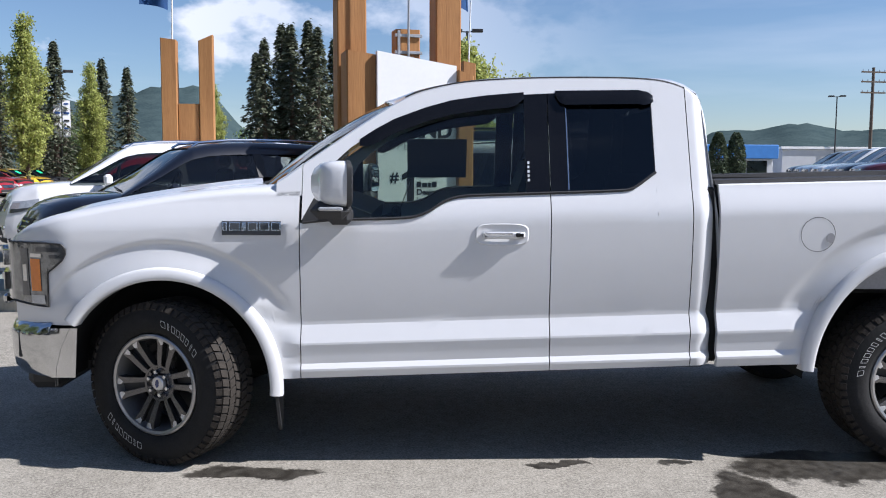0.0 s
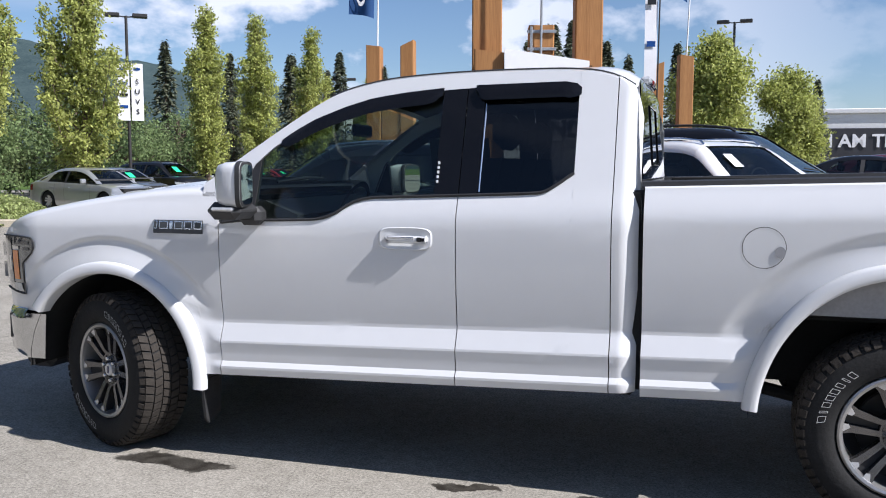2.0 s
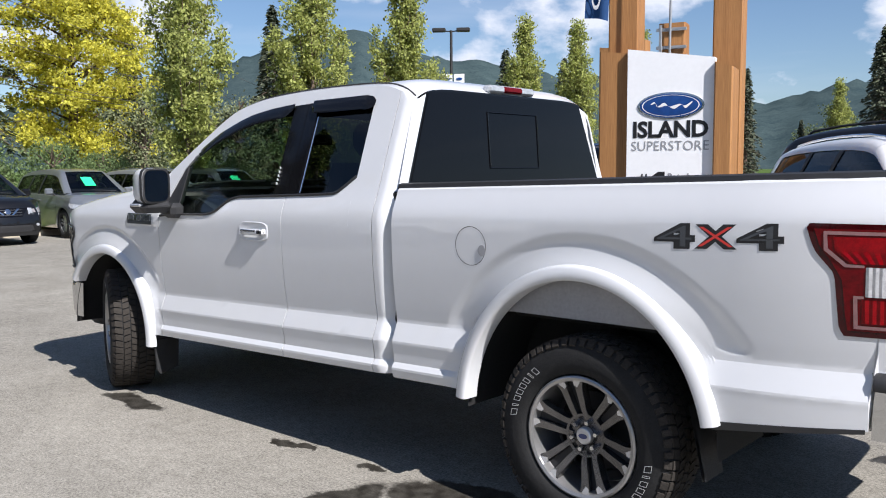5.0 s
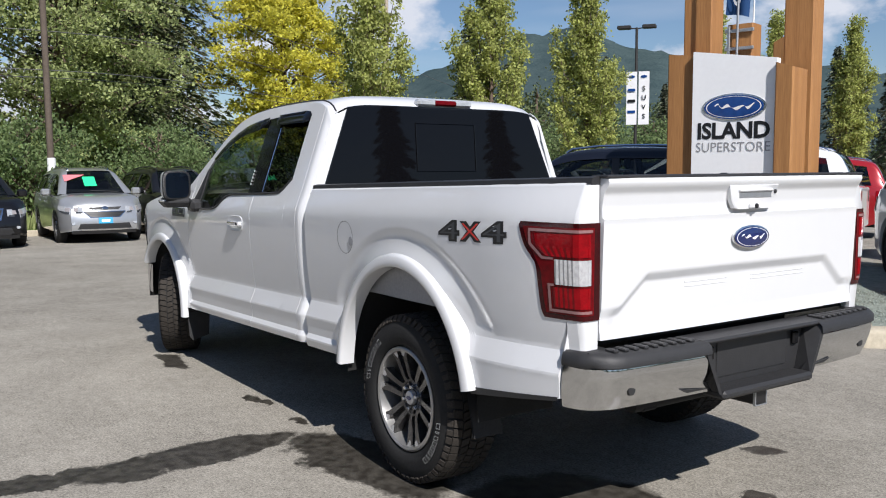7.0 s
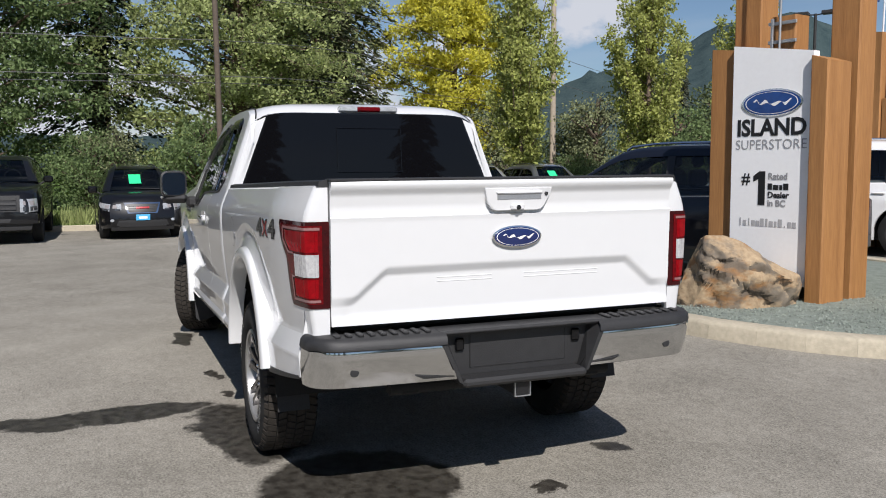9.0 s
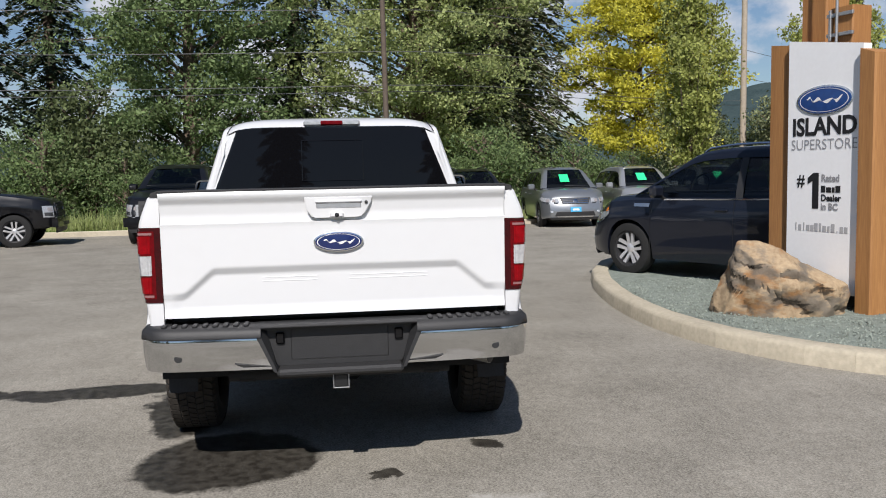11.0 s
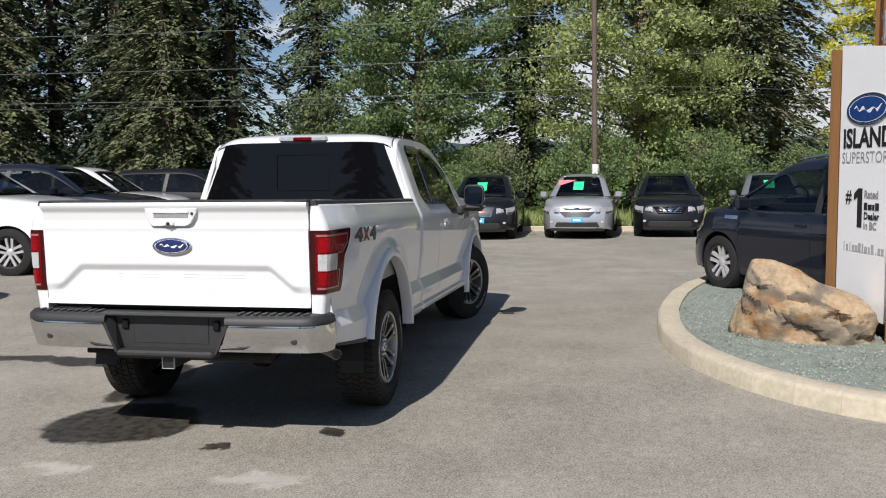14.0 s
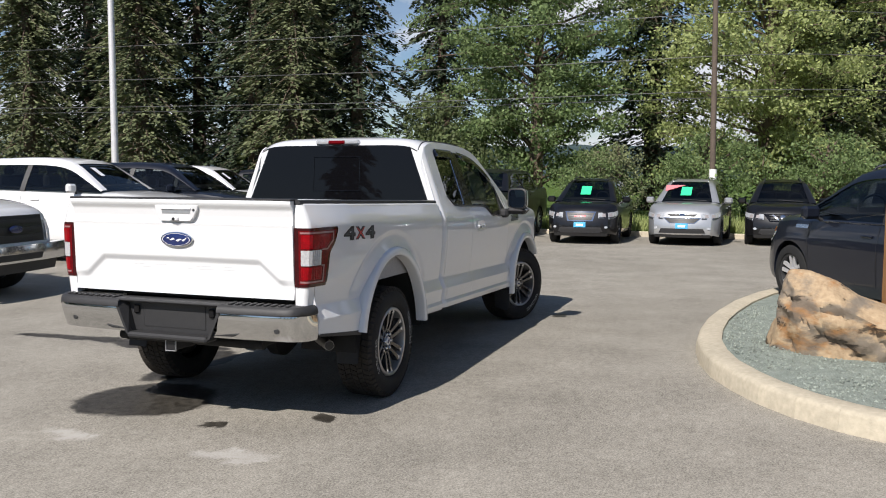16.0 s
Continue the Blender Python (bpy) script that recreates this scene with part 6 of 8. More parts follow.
part("rear_bench", Geo().box(2.18, 2.55, -0.75, 0.75, 0.75, 0.95, 0.05).box(2.46, 2.58, -0.75, 0.75, 0.9, 1.42, 0.04), M_SEAT, truck)
part("headliner", Geo().grid([[(x, y, smooth_table(ROOF_EDGE, x) - 0.01 + 0.03 * (1 - (y / 0.7) ** 2)) for y in steps(-0.71, 0.71, 6)] for x in steps(1.15, 2.58, 8)]), M_CABIN, truck)
part("inner_back", Geo().box(2.575, 2.60, -0.70, 0.70, 0.6, 1.80, 0.01), M_CABIN, truck)
part("rear_view_mirror", Geo().box(0.98, 1.01, -0.13, 0.13, 1.63, 1.70, 0.012), M_CABIN, truck)


# ---- truck wheels ----
def truck_wheel_meshes():
    R, h = 0.402, 0.135
    rr = 0.247
    prof = [(rr, h * 0.75), (rr + 0.012, h * 0.98), (rr + 0.05, h * 1.06), (0.335, h * 1.05), (0.372, h * 0.95), (0.388, h * 0.86), (0.393, h * 0.6), (0.394, 0)]
    prof = prof + [(r, -o) for r, o in reversed(prof[:-1])]
    tyre = Geo().revolve(prof, 72).mesh("tyre", 60)
    tyre.materials.append(M_TYRE)
    tread = Geo()
    n = 58
    for row, (y0, y1, off) in enumerate(((-0.118, -0.072, 0), (-0.066, -0.026, 0.5), (-0.020, 0.020, 0.25), (0.026, 0.066, 0.75), (0.072, 0.118, 0.3))):
        for k in range(n):
            a0 = 2 * math.pi * (k + off) / n
            a1 = a0 + 2 * math.pi / n * 0.80
            sk = 0.03 if row % 2 else -0.03
            rows = []
            for a, y in ((a0, y0), (a1, y0), (a1 + sk, y1), (a0 + sk, y1)):
                rows.append((a, y))
            r1 = R - 0.002 * (row in (0, 4))
            top = [(r1 * math.cos(a), y, r1 * math.sin(a)) for a, y in rows]
            bot = [((R - 0.013) * math.cos(a), y, (R - 0.013) * math.sin(a)) for a, y in rows]
            i = len(tread.v)
            tread.v += top + bot
            tread.f += [(i, i + 1, i + 2, i + 3)] + [(i + j, i + (j + 1) % 4, i + 4 + (j + 1) % 4, i + 4 + j) for j in range(4)]
    for s in (-1, 1):
        for k in range(n):
            a0 = 2 * math.pi * k / n
            a1 = a0 + 2 * math.pi / n * (0.72 if k % 2 else 0.55)
            q = [(a0, 0.396, s * 0.119), (a1, 0.396, s * 0.119), (a1, 0.372, s * 0.134), (a0, 0.372, s * 0.134)]
            top = [(r * math.cos(a), y * 1.02, r * math.sin(a)) for a, r, y in q]
            bot = [((r - 0.010) * math.cos(a), y * 0.94, (r - 0.010) * math.sin(a)) for a, r, y in q]
            i = len(tread.v)
            tread.v += top + bot
            tread.f += [(i, i + 1, i + 2, i + 3)] + [(i + j, i + (j + 1) % 4, i + 4 + (j + 1) % 4, i + 4 + j) for j in range(4)]
    tm = tread.mesh("tread", 20)
    tm.materials.append(M_TREAD)
    bars = []
    for centre in (radians(150), radians(-30)):
        for k in range(8):
            a = centre + (3.5 - k) * 0.100
            g = Geo()
            wdt = (0.034, 0.012, 0.028, 0.028, 0.028, 0.024, 0.012, 0.028)[k]
            for r0, r1, d0, d1 in ((0.299, 0.329, -wdt / 2, -wdt / 2 + 0.003), (0.299, 0.329, wdt / 2 - 0.003, wdt / 2), (0.299, 0.3015, -wdt / 2, wdt / 2), (0.3265, 0.329, -wdt / 2, wdt / 2)):
                i = len(g.v)
                for r, d in ((r0, d0), (r1, d0), (r1, d1), (r0, d1)):
                    t = a + (d * 0.8 + (r - 0.314) * 0.35) / 0.314
                    g.v.append((r * math.cos(t), -h * 1.062 - 0.002, r * math.sin(t)))
                g.f.append((i, i + 1, i + 2, i + 3))
            me = g.mesh("letter_bar", 0)
            me.materials.append(M_LETTER)
            bars.append(me)
    # rim: lip, barrel, disc behind, six twin spokes
    lip = Geo().revolve([(0.250, -h * 0.80), (0.248, -h * 0.95), (0.240, -h * 0.985), (0.228, -h * 0.95), (0.222, -h * 0.75), (0.216, h * 0.4)], 72).mesh("rim", 40)
    lip.materials.append(M_LIP)
    back = Geo().revolve([(0.216, h * 0.30), (0.15, h * 0.42), (0.02, h * 0.42)], 40).revolve([(0.165, -0.01), (0.165, 0.02), (0.06, 0.02)], 40).mesh("brake_disc", 30)
    back.materials.append(M_DARKRIM)
    spoke = Geo()
    for s in (-1, 1):
        base = [(0.060, s * 0.012), (0.060, s * 0.034), (0.100, s * 0.037), (0.190, s * 0.050), (0.229, s * 0.066), (0.229, s * 0.024), (0.105, s * 0.014)]
        yf = {0.060: -0.078, 0.100: -0.096, 0.105: -0.096, 0.190: -0.112, 0.229: -0.119}
        top = [(r, yf[r], z) for r, z in base]
        bot = [(r, yf[r] + 0.045, z) for r, z in base]
        i = len(spoke.v)
        spoke.v += top + bot
        spoke.f.append(tuple(range(i, i + 7)))
        spoke.f += [(i + j, i + (j + 1) % 7, i + 7 + (j + 1) % 7, i + 7 + j) for j in range(7)]
    sm = spoke.mesh("spoke", 30)
    sm.materials.append(M_SPOKE)
    tp = []
    for s in (-1, 1):
        tip = Geo().poly([(0.196, -0.1135, s * 0.030), (0.206, -0.1155, s * 0.018), (0.230, -0.121, s * 0.020), (0.230, -0.121, s * 0.064)])
        tp.append(tip.mesh("spoke_tip", 0))
        tp[-1].materials.append(M_TIP)
    web = Geo().grid([[(r, y, -w), (r, y, w)] for r, y, w in ((0.07, -0.058, 0.012), (0.12, -0.066, 0.014), (0.226, -0.085, 0.022))]).mesh("spoke_pocket", 0)
    web.materials.append(M_DARKRIM)
    hub = Geo().revolve([(0.040, -0.076), (0.046, -0.068), (0.072, -0.070), (0.078, -0.086), (0.088, -0.088), (0.094, -0.03)], 40).mesh("hub", 30)
    hub.materials.append(M_SPOKE)
    cover = Geo().revolve([(0.001, -0.102), (0.030, -0.102), (0.034, -0.098), (0.037, -0.080)], 32).mesh("hub_cap", 30)
    cover.materials.append(M_TIP)
    cap = Geo().prism([(0.020 * c, -0.1025, 0.010 * q) for c, q in oval(1, 1, 24)], (0, -0.002, 0)).mesh("hub_badge", 0)
    cap.materials.append(M_BLUEDARK)
    nut = Geo().revolve([(0.001, -0.104), (0.008, -0.104), (0.011, -0.098), (0.011, -0.07)], 12, "y", (0.057, 0, 0)).mesh("wheel_nut", 40)
    nut.materials.append(M_CHROME)
    return tyre, tm, bars, lip, back, (sm, web, tp, cover), hub, cap, nut


M_LIP = material("satin_rim_lip", (0.40, 0.395, 0.39), 0.30, metal=0.7, vary=0.08, scale=10)
M_SPOKE = material("graphite_machined_alloy", (0.15, 0.145, 0.145), 0.27, metal=0.8, vary=0.1, scale=12)
TW = truck_wheel_meshes()


def truck_wheel(x, y, steer, roll):
    tyre, tm, bars, lip, back, sm, hub, cap, nut = TW
    m = pose(x, y, 0.400, 0, 0, steer + (0 if y < 0 else 180)) @ Matrix.Rotation(radians(roll), 4, "Y")
    w = part("wheel", tyre, None, truck, "white-lettered all-terrain tyre on an alloy rim", at=m)
    part("tread", tm, None, w)["kind"] = "stuff"
    for b in bars:
        part("letter_bar", b, None, w)
    part("rim", lip, None, w)
    part("brake_disc", back, None, w)
    for k in range(6):
        part("spoke", sm[0], None, w, at=Matrix.Rotation(k * math.pi / 3 + 0.26, 4, "Y"))
        part("spoke_pocket", sm[1], None, w, at=Matrix.Rotation(k * math.pi / 3 + 0.26, 4, "Y"))
        for tip in sm[2]:
            part("spoke_tip", tip, None, w, at=Matrix.Rotation(k * math.pi / 3 + 0.26, 4, "Y"))
        part("wheel_nut", nut, None, w, at=Matrix.Rotation((k + 0.5) * math.pi / 3 + 0.26, 4, "Y"))
    part("hub", hub, None, w)
    part("hub_cap", sm[3], None, w)
    part("hub_badge", cap, None, w)


truck_wheel(-0.012, -0.855, -23.5, 95)
truck_wheel(0.012, 0.855, -23.5, 20)
truck_wheel(RA, -0.852, 0, 0)
truck_wheel(RA, 0.852, 0, 140)



# ---- parked vehicles ----

def paint(name, c, metal=0.25, rough=0.28, coat=1.0):
    return material(name, c, rough, metal=metal, coat=coat, spec=0.5 if max(c) > 0.05 else 0.2, vary=0.04, scale=1.5)


P_BLACK = paint("black_car_paint", (0.006, 0.006, 0.007), 0.0, 0.35, 0.75)
P_NAVY = paint("navy_car_paint", (0.007, 0.009, 0.016), 0.0, 0.35, 0.75)
P_SILVER = paint("silver_car_paint", (0.46, 0.47, 0.48), 0.6)
P_STEEL = paint("steel_grey_car_paint", (0.27, 0.285, 0.30), 0.6)
P_GREY = paint("grey_car_paint", (0.17, 0.175, 0.18), 0.6)
P_WHITE = paint("white_car_paint", (0.80, 0.80, 0.80), 0.0)
P_RED = paint("red_car_paint", (0.36, 0.015, 0.02), 0.2)
P_MAROON = paint("maroon_car_paint", (0.10, 0.012, 0.018), 0.3)
P_YELLOW = paint("yellow_car_paint", (0.85, 0.50, 0.02), 0.1)

WHEELS = {}


def wheel_geo(r, width):
    """Tyre, rim and hub of a road wheel, axis along y, outer face to -y."""
    rr = r * 0.66
    h = width / 2
    tyre = [(rr, h * 0.8), (rr + 0.01, h), (r * 0.86, h), (r * 0.96, h * 0.86), (r, h * 0.6), (r, -h * 0.6), (r * 0.96, -h * 0.86), (r * 0.86, -h), (rr + 0.01, -h), (rr, -h * 0.8)]
    rim = [(rr + 0.002, -h * 0.86), (rr - 0.018, -h * 0.82), (rr - 0.03, -h * 0.3), (rr - 0.03, h * 0.3), (0.02, h * 0.35)]
    spokes = Geo()
    for k in range(5):
        a = 2 * math.pi * k / 5 + 0.3
        m = Matrix.Rotation(-a, 4, "Y")
        for s in (-1, 1):
            o = s * r * 0.085
            spokes.add(Geo().prism([(0.05, -h * 0.55, o - 0.018), (rr - 0.006, -h * 0.76, o * 1.6 - 0.024), (rr - 0.006, -h * 0.76, o * 1.6 + 0.024), (0.05, -h * 0.55, o + 0.018)], (0, 0.03, 0)), m)
    spokes.revolve([(0.001, -h * 0.62), (0.05, -h * 0.60), (0.065, -h * 0.5), (0.065, -h * 0.2)], 20)
    return tyre, rim, spokes


def car_wheel(parent, x, y, r, width, steer=0.0):
    side = 1 if y < 0 else -1
    key = (round(r, 3), round(width, 3))
    if key not in WHEELS:
        tyre, rim, spokes = wheel_geo(r, width)
        a = Geo().revolve(tyre, 40).mesh("tyre")
        a.materials.append(M_TYRE)
        b = Geo().revolve(rim, 32).mesh("rim_barrel")
        b.materials.append(M_DARKRIM)
        c = spokes.mesh("spokes", 40)
        c.materials.append(M_RIM)
        WHEELS[key] = (a, b, c)
    a, b, c = WHEELS[key]
    m = pose(x, y, r, 0, 0, steer + (0 if side == 1 else 180))
    w = part("wheel", a, None, parent, at=m)
    part("rim_barrel", b, None, w)
    part("spokes", c, None, w, "bright alloy spokes")
    return w


STYLES = {
    # length, width, height, wheelbase, front overhang, sill, wheel radius
    "suv": dict(L=4.62, W=1.84, H=1.69, wb=2.68, fo=0.92, sill=0.24, r=0.355,
                top=[(0, 0.92), (0.08, 0.99), (0.30, 1.05), (0.8, 1.10), (1.15, 1.12), (4.3, 1.12), (4.62, 1.02)],
                belt=[(0, 0.84), (0.12, 0.90), (0.5, 0.98), (1.0, 1.02), (2.5, 1.04), (4.3, 1.08), (4.62, 0.98)],
                roof=[(0.98, 1.08), (1.40, 1.35), (1.78, 1.60), (2.05, 1.665), (2.6, 1.69), (3.4, 1.67), (4.05, 1.60), (4.30, 1.50), (4.50, 1.10)], r0=1.80, r1=4.20),
    "sedan": dict(L=4.75, W=1.82, H=1.44, wb=2.75, fo=0.92, sill=0.20, r=0.325,
                  top=[(0, 0.66), (0.10, 0.72), (0.4, 0.80), (0.9, 0.88), (1.35, 0.93), (3.9, 1.02), (4.4, 1.03), (4.75, 0.95)],
                  belt=[(0, 0.60), (0.12, 0.66), (0.5, 0.76), (1.2, 0.87), (2.5, 0.92), (4.2, 0.98), (4.75, 0.90)],
                  roof=[(1.25, 0.90), (1.65, 1.15), (2.05, 1.35), (2.35, 1.42), (2.8, 1.44), (3.3, 1.40), (3.8, 1.24), (4.2, 1.02)], r0=2.05, r1=3.45),
    "pickup": dict(L=5.90, W=2.03, H=1.95, wb=3.68, fo=0.95, sill=0.45, r=0.40,
                   top=[(0, 1.04), (0.08, 1.14), (0.4, 1.22), (1.0, 1.30), (1.4, 1.33), (3.55, 1.38), (5.85, 1.42), (5.90, 1.38)],
                   belt=[(0, 0.98), (0.10, 1.08), (0.4, 1.15), (1.2, 1.26), (3.5, 1.33), (5.85, 1.38), (5.90, 1.34)],
                   roof=[(1.38, 1.33), (1.75, 1.60), (2.10, 1.83), (2.4, 1.92), (2.9, 1.95), (3.5, 1.94), (4.3, 1.90), (4.42, 1.80), (4.50, 1.36)], r0=2.10, r1=4.34),
    "sports": dict(L=4.80, W=1.90, H=1.36, wb=2.75, fo=0.95, sill=0.18, r=0.34,
                   top=[(0, 0.66), (0.12, 0.74), (0.5, 0.84), (1.1, 0.93), (1.7, 0.96), (3.9, 1.00), (4.5, 1.04), (4.80, 0.94)],
                   belt=[(0, 0.60), (0.12, 0.68), (0.5, 0.78), (1.5, 0.89), (2.8, 0.92), (4.2, 0.98), (4.80, 0.90)],
                   roof=[(1.65, 0.93), (2.05, 1.16), (2.40, 1.30), (2.7, 1.36), (3.1, 1.35), (3.6, 1.24), (4.2, 1.02)], r0=2.40, r1=3.30),
}


def plan_width(x, L):
    f = lerp_table([(0, 0.76), (0.08, 0.84), (0.22, 0.92), (0.45, 0.975), (0.8, 1.0), (L - 0.6, 1.0), (L - 0.25, 0.965), (L - 0.08, 0.91), (L, 0.86)], x)
    return f


def nose(g, style):
    """Rounds the front of a vehicle in plan and leans it back towards the bonnet."""
    S = STYLES[style]
    b0, W = S["belt"][0][1], S["W"]
    k = 0.35 if style == "pickup" else 1.0
    out = []
    for x, y, z in g.v:
        u = 1 - max(x, 0.0) / 0.7
        if u > 0:
            u = u * u * (3 - 2 * u)
            lean = lerp_table([(0.15, 0.12), (0.38, 0.02), (0.52, 0.0), (0.68, 0.015), (0.88, 0.065), (1.0, 0.12), (1.12, 0.17)], z / b0)
            x += u * k * (lean + 0.20 * (2 * y / W) ** 2)
        out.append((x, y, z))
    g.v = out
    return g


def front_panel(z0, z1, w0, w1, off, deep=0.03, n=14):
    """A panel across the front between two heights, w0 and w1 its half widths, with its edges turned in."""
    rows = []
    for j, z in enumerate(steps(z0, z1, 4)):
        w = w0 + (w1 - w0) * j / 4
        rows.append([(-off + deep, -w, z)] + [(-off, y, z) for y in steps(-w, w, n)] + [(-off + deep, w, z)])
    rows = [[(-off + deep, y, z) for _, y, z in rows[0]]] + rows + [[(-off + deep, y, z) for _, y, z in rows[-1]]]
    return Geo().grid(rows)


def car_meshes(style):
    S = STYLES[style]
    L, W, r = S["L"], S["W"], S["r"]
    axles = (S["fo"], S["fo"] + S["wb"])
    ra = r + 0.055

    def zl(x):
        z = S["sill"] + 0.10 * max(0, 1 - x / 0.5) * 0.5 + 0.16 * max(0, (x - L + 0.5) / 0.5)
        for ax in axles:
            d = abs(x - ax)
            if d < ra:
                z = max(z, r * 0.98 + math.sqrt(ra * ra - d * d))
        return z

    def sec(z, zb):
        t = (z - S["sill"]) / max(zb - S["sill"], 0.1)
        return lerp_table([(-0.2, 0.94), (0, 0.955), (0.12, 0.985), (0.4, 0.992), (0.60, 0.996), (0.70, 1.004), (0.74, 1.0), (0.80, 0.982), (0.9, 0.972), (1.0, 0.945)], t)

    def side_y(x, z):
        return W / 2 * plan_width(x, L) * sec(z, lerp_table(S["belt"], x))

    xs = set(steps(0, L, 46)) | {0.04, 0.08, 0.14, L - 0.04, L - 0.1}
    for ax in axles:
        for k in range(19):
            xs.add(ax - ra * math.cos(math.pi * k / 18))
        xs |= {ax - ra - 0.004, ax + ra + 0.004}
    xs = sorted(x for x in xs if 0 <= x <= L)
    rows = []
    for x in xs:
        a, b = zl(x), lerp_table(S["belt"], x)
        col = [(x, -side_y(x, a) + 0.05, a - 0.0)]
        for k in range(9):
            z = a + (b - a) * k / 8
            col.append((x, -side_y(x, z), z))
        t = smooth_table(S["top"], x)
        yb = side_y(x, b)
        for f, h in ((0.93, 0.45), (0.84, 0.75), (0.6, 0.93), (0.3, 0.99), (0, 1.0)):
            col.append((x, -yb * f, b + (t - b) * h))
        rows.append(col)
    body = Geo().grid(rows)
    body.poly(rows[-1] + [(rows[-1][0][0], 0.0, rows[-1][0][2])])
    front = rows[0]
    cap = [[(x, y * f, z) for f in (1, 0.93, 0.84, 0.6, 0.3, 0)] for x, y, z in front[1:10]]
    cap.append([front[9]] + front[10:])
    body.grid(cap)
    body.mirror_y()
    nose(body, style)
    # cabin shell of glass
    R = S["roof"]
    x0, x1 = R[0][0], R[-1][0]

    def cabin(x, off=0.0, vs=9):
        zt, zb = smooth_table(R, x), lerp_table(S["belt"], x) - 0.02
        zt = max(zt, zb + 0.012)
        yb = side_y(x, zb) * 0.965
        h = zt - zb
        yt = yb - h * 0.42
        col = []
        for k in range(vs):
            t = k / (vs - 1)
            z = zb + (h * 0.90) * t
            y = yb - (yb - yt) * (t ** 1.25) * 0.95
            col.append((x, -(y + off), z + off * 0.3))
        for f, hh in ((0.92, 0.955), (0.78, 0.985), (0.4, 1.0), (0.0, 1.005)):
            col.append((x, -yt * f - off * f, zb + h * hh + off))
        return col

    gx = sorted(set(steps(x0, x1, 30)))
    shell = Geo().grid([cabin(x) for x in gx]).mirror_y()
    # painted roof skin and pillars
    rx = [x for x in steps(S["r0"], S["r1"], 14)]
    roof = Geo().grid([cabin(x, 0.012)[7:] for x in rx])
    pill = []

    def strip(xa, xb, wa, wb, lo=0, hi=8):
        rows2 = []
        for k in range(lo, hi + 1):
            t = k / 8
            xc, w = xa + (xb - xa) * t, wa + (wb - wa) * t
            ends = []
            for xx in (xc - w, xc - w * 0.4, xc + w * 0.4, xc + w):
                xx = min(max(xx, x0), x1)
                ends.append(cabin(xx, 0.009)[k])
            rows2.append(ends)
        return Geo().grid(rows2)

    # front pillar runs along the windscreen edge
    a_rows = []
    for x in steps(x0 + 0.02, S["r0"] + 0.05, 10):
        c = cabin(x, 0.010)
        a_rows.append([c[7], c[8], c[9], c[10]])
    roof.grid(a_rows)
    c_rows = []
    for x in steps(S["r1"] - 0.05, x1 - 0.02, 8):
        c = cabin(x, 0.010)
        c_rows.append([c[6], c[7], c[8], c[9], c[10]])
    roof.grid(c_rows)
    if style in ("suv", "pickup"):
        roof.add(strip(x1 - 0.10, S["r1"] + 0.0, 0.16, 0.10))
        mid_p = [(S["r0"] + 0.75 if style == "suv" else S["r0"] + 0.85, 0.05)]
    else:
        roof.add(strip(x1 - 0.22, S["r1"] + 0.05, 0.22, 0.10))
        mid_p = [(S["r0"] + 0.72, 0.05)]
    roof.mirror_y()
    posts = []
    for xm, w in mid_p + ([(S["r0"] + 1.50, 0.04)] if style == "suv" else []):
        one = strip(xm + 0.06, xm, w, w)
        other = Geo()
        other.v, other.f = [(x, -y, z) for x, y, z in one.v], one.f
        posts += [one.mesh("door_post", 60), other.mesh("door_post", 60)]
    # inner floor that closes the wells, and dark under-body
    under = Geo().box(0.25, L - 0.25, -W / 2 + 0.26, W / 2 - 0.26, S["sill"] - 0.02, r * 2 + 0.12, 0.02)
    for ax in axles:
        under.box(ax - ra - 0.05, ax + ra + 0.05, -W / 2 + 0.30, W / 2 - 0.30, S["sill"], r * 2 + 0.16, 0.02)
    # lamps
    b0 = lerp_table(S["belt"], 0.05)
    head, tail = Geo(), Geo()

    def patch(xa, xb, za, zb, off, end_x=None, y_in=None, skew=0.0, rise=0.0, taper=0.0):
        q = Geo()
        rows3 = []
        for x in steps(xa, xb, 6):
            t = (x - xa) / (xb - xa)
            lo, hi = za + skew * t + taper * t * t, zb + skew * t * 0.8
            rows3.append([(x, -side_y(x, z) - off, z) for z in (lo, (lo + hi) / 2, hi)])
        q.grid(rows3)
        if end_x is not None:
            e = rows3[0] if end_x <= xa else rows3[-1]
            q.grid([[(x + (end_x - x) * u, y + (-y_in - y) * u, z + (rise * u if j == 0 else 0)) for j, (x, y, z) in enumerate(e)] for u in steps(0, 1, 6)])
        return q

    hz = b0 - 0.05
    if style == "pickup":
        head.add(patch(0.012, 0.24, hz - 0.27, hz + 0.01, 0.008, -0.010, W * 0.30, 0.01))
        bezel = patch(0.03, 0.20, hz - 0.24, hz - 0.15, 0.014, -0.018, W * 0.33, 0.01)
        eye = patch(0.03, 0.12, hz - 0.12, hz - 0.03, 0.014, -0.018, W * 0.33, 0.0)
    else:
        head.add(patch(0.012, 0.52, hz - 0.15, hz + 0.015, 0.008, -0.010, W * 0.245, 0.055, 0.03, 0.10))
        bezel = patch(0.02, 0.40, hz - 0.145, hz - 0.095, 0.013, -0.016, W * 0.26, 0.055, 0.02, 0.06)
        eye = patch(0.02, 0.10, hz - 0.085, hz - 0.005, 0.014, -0.018, W * 0.30, 0.0)
    nose(head, style), nose(bezel, style), nose(eye, style)
    tz = lerp_table(S["belt"], L - 0.1)
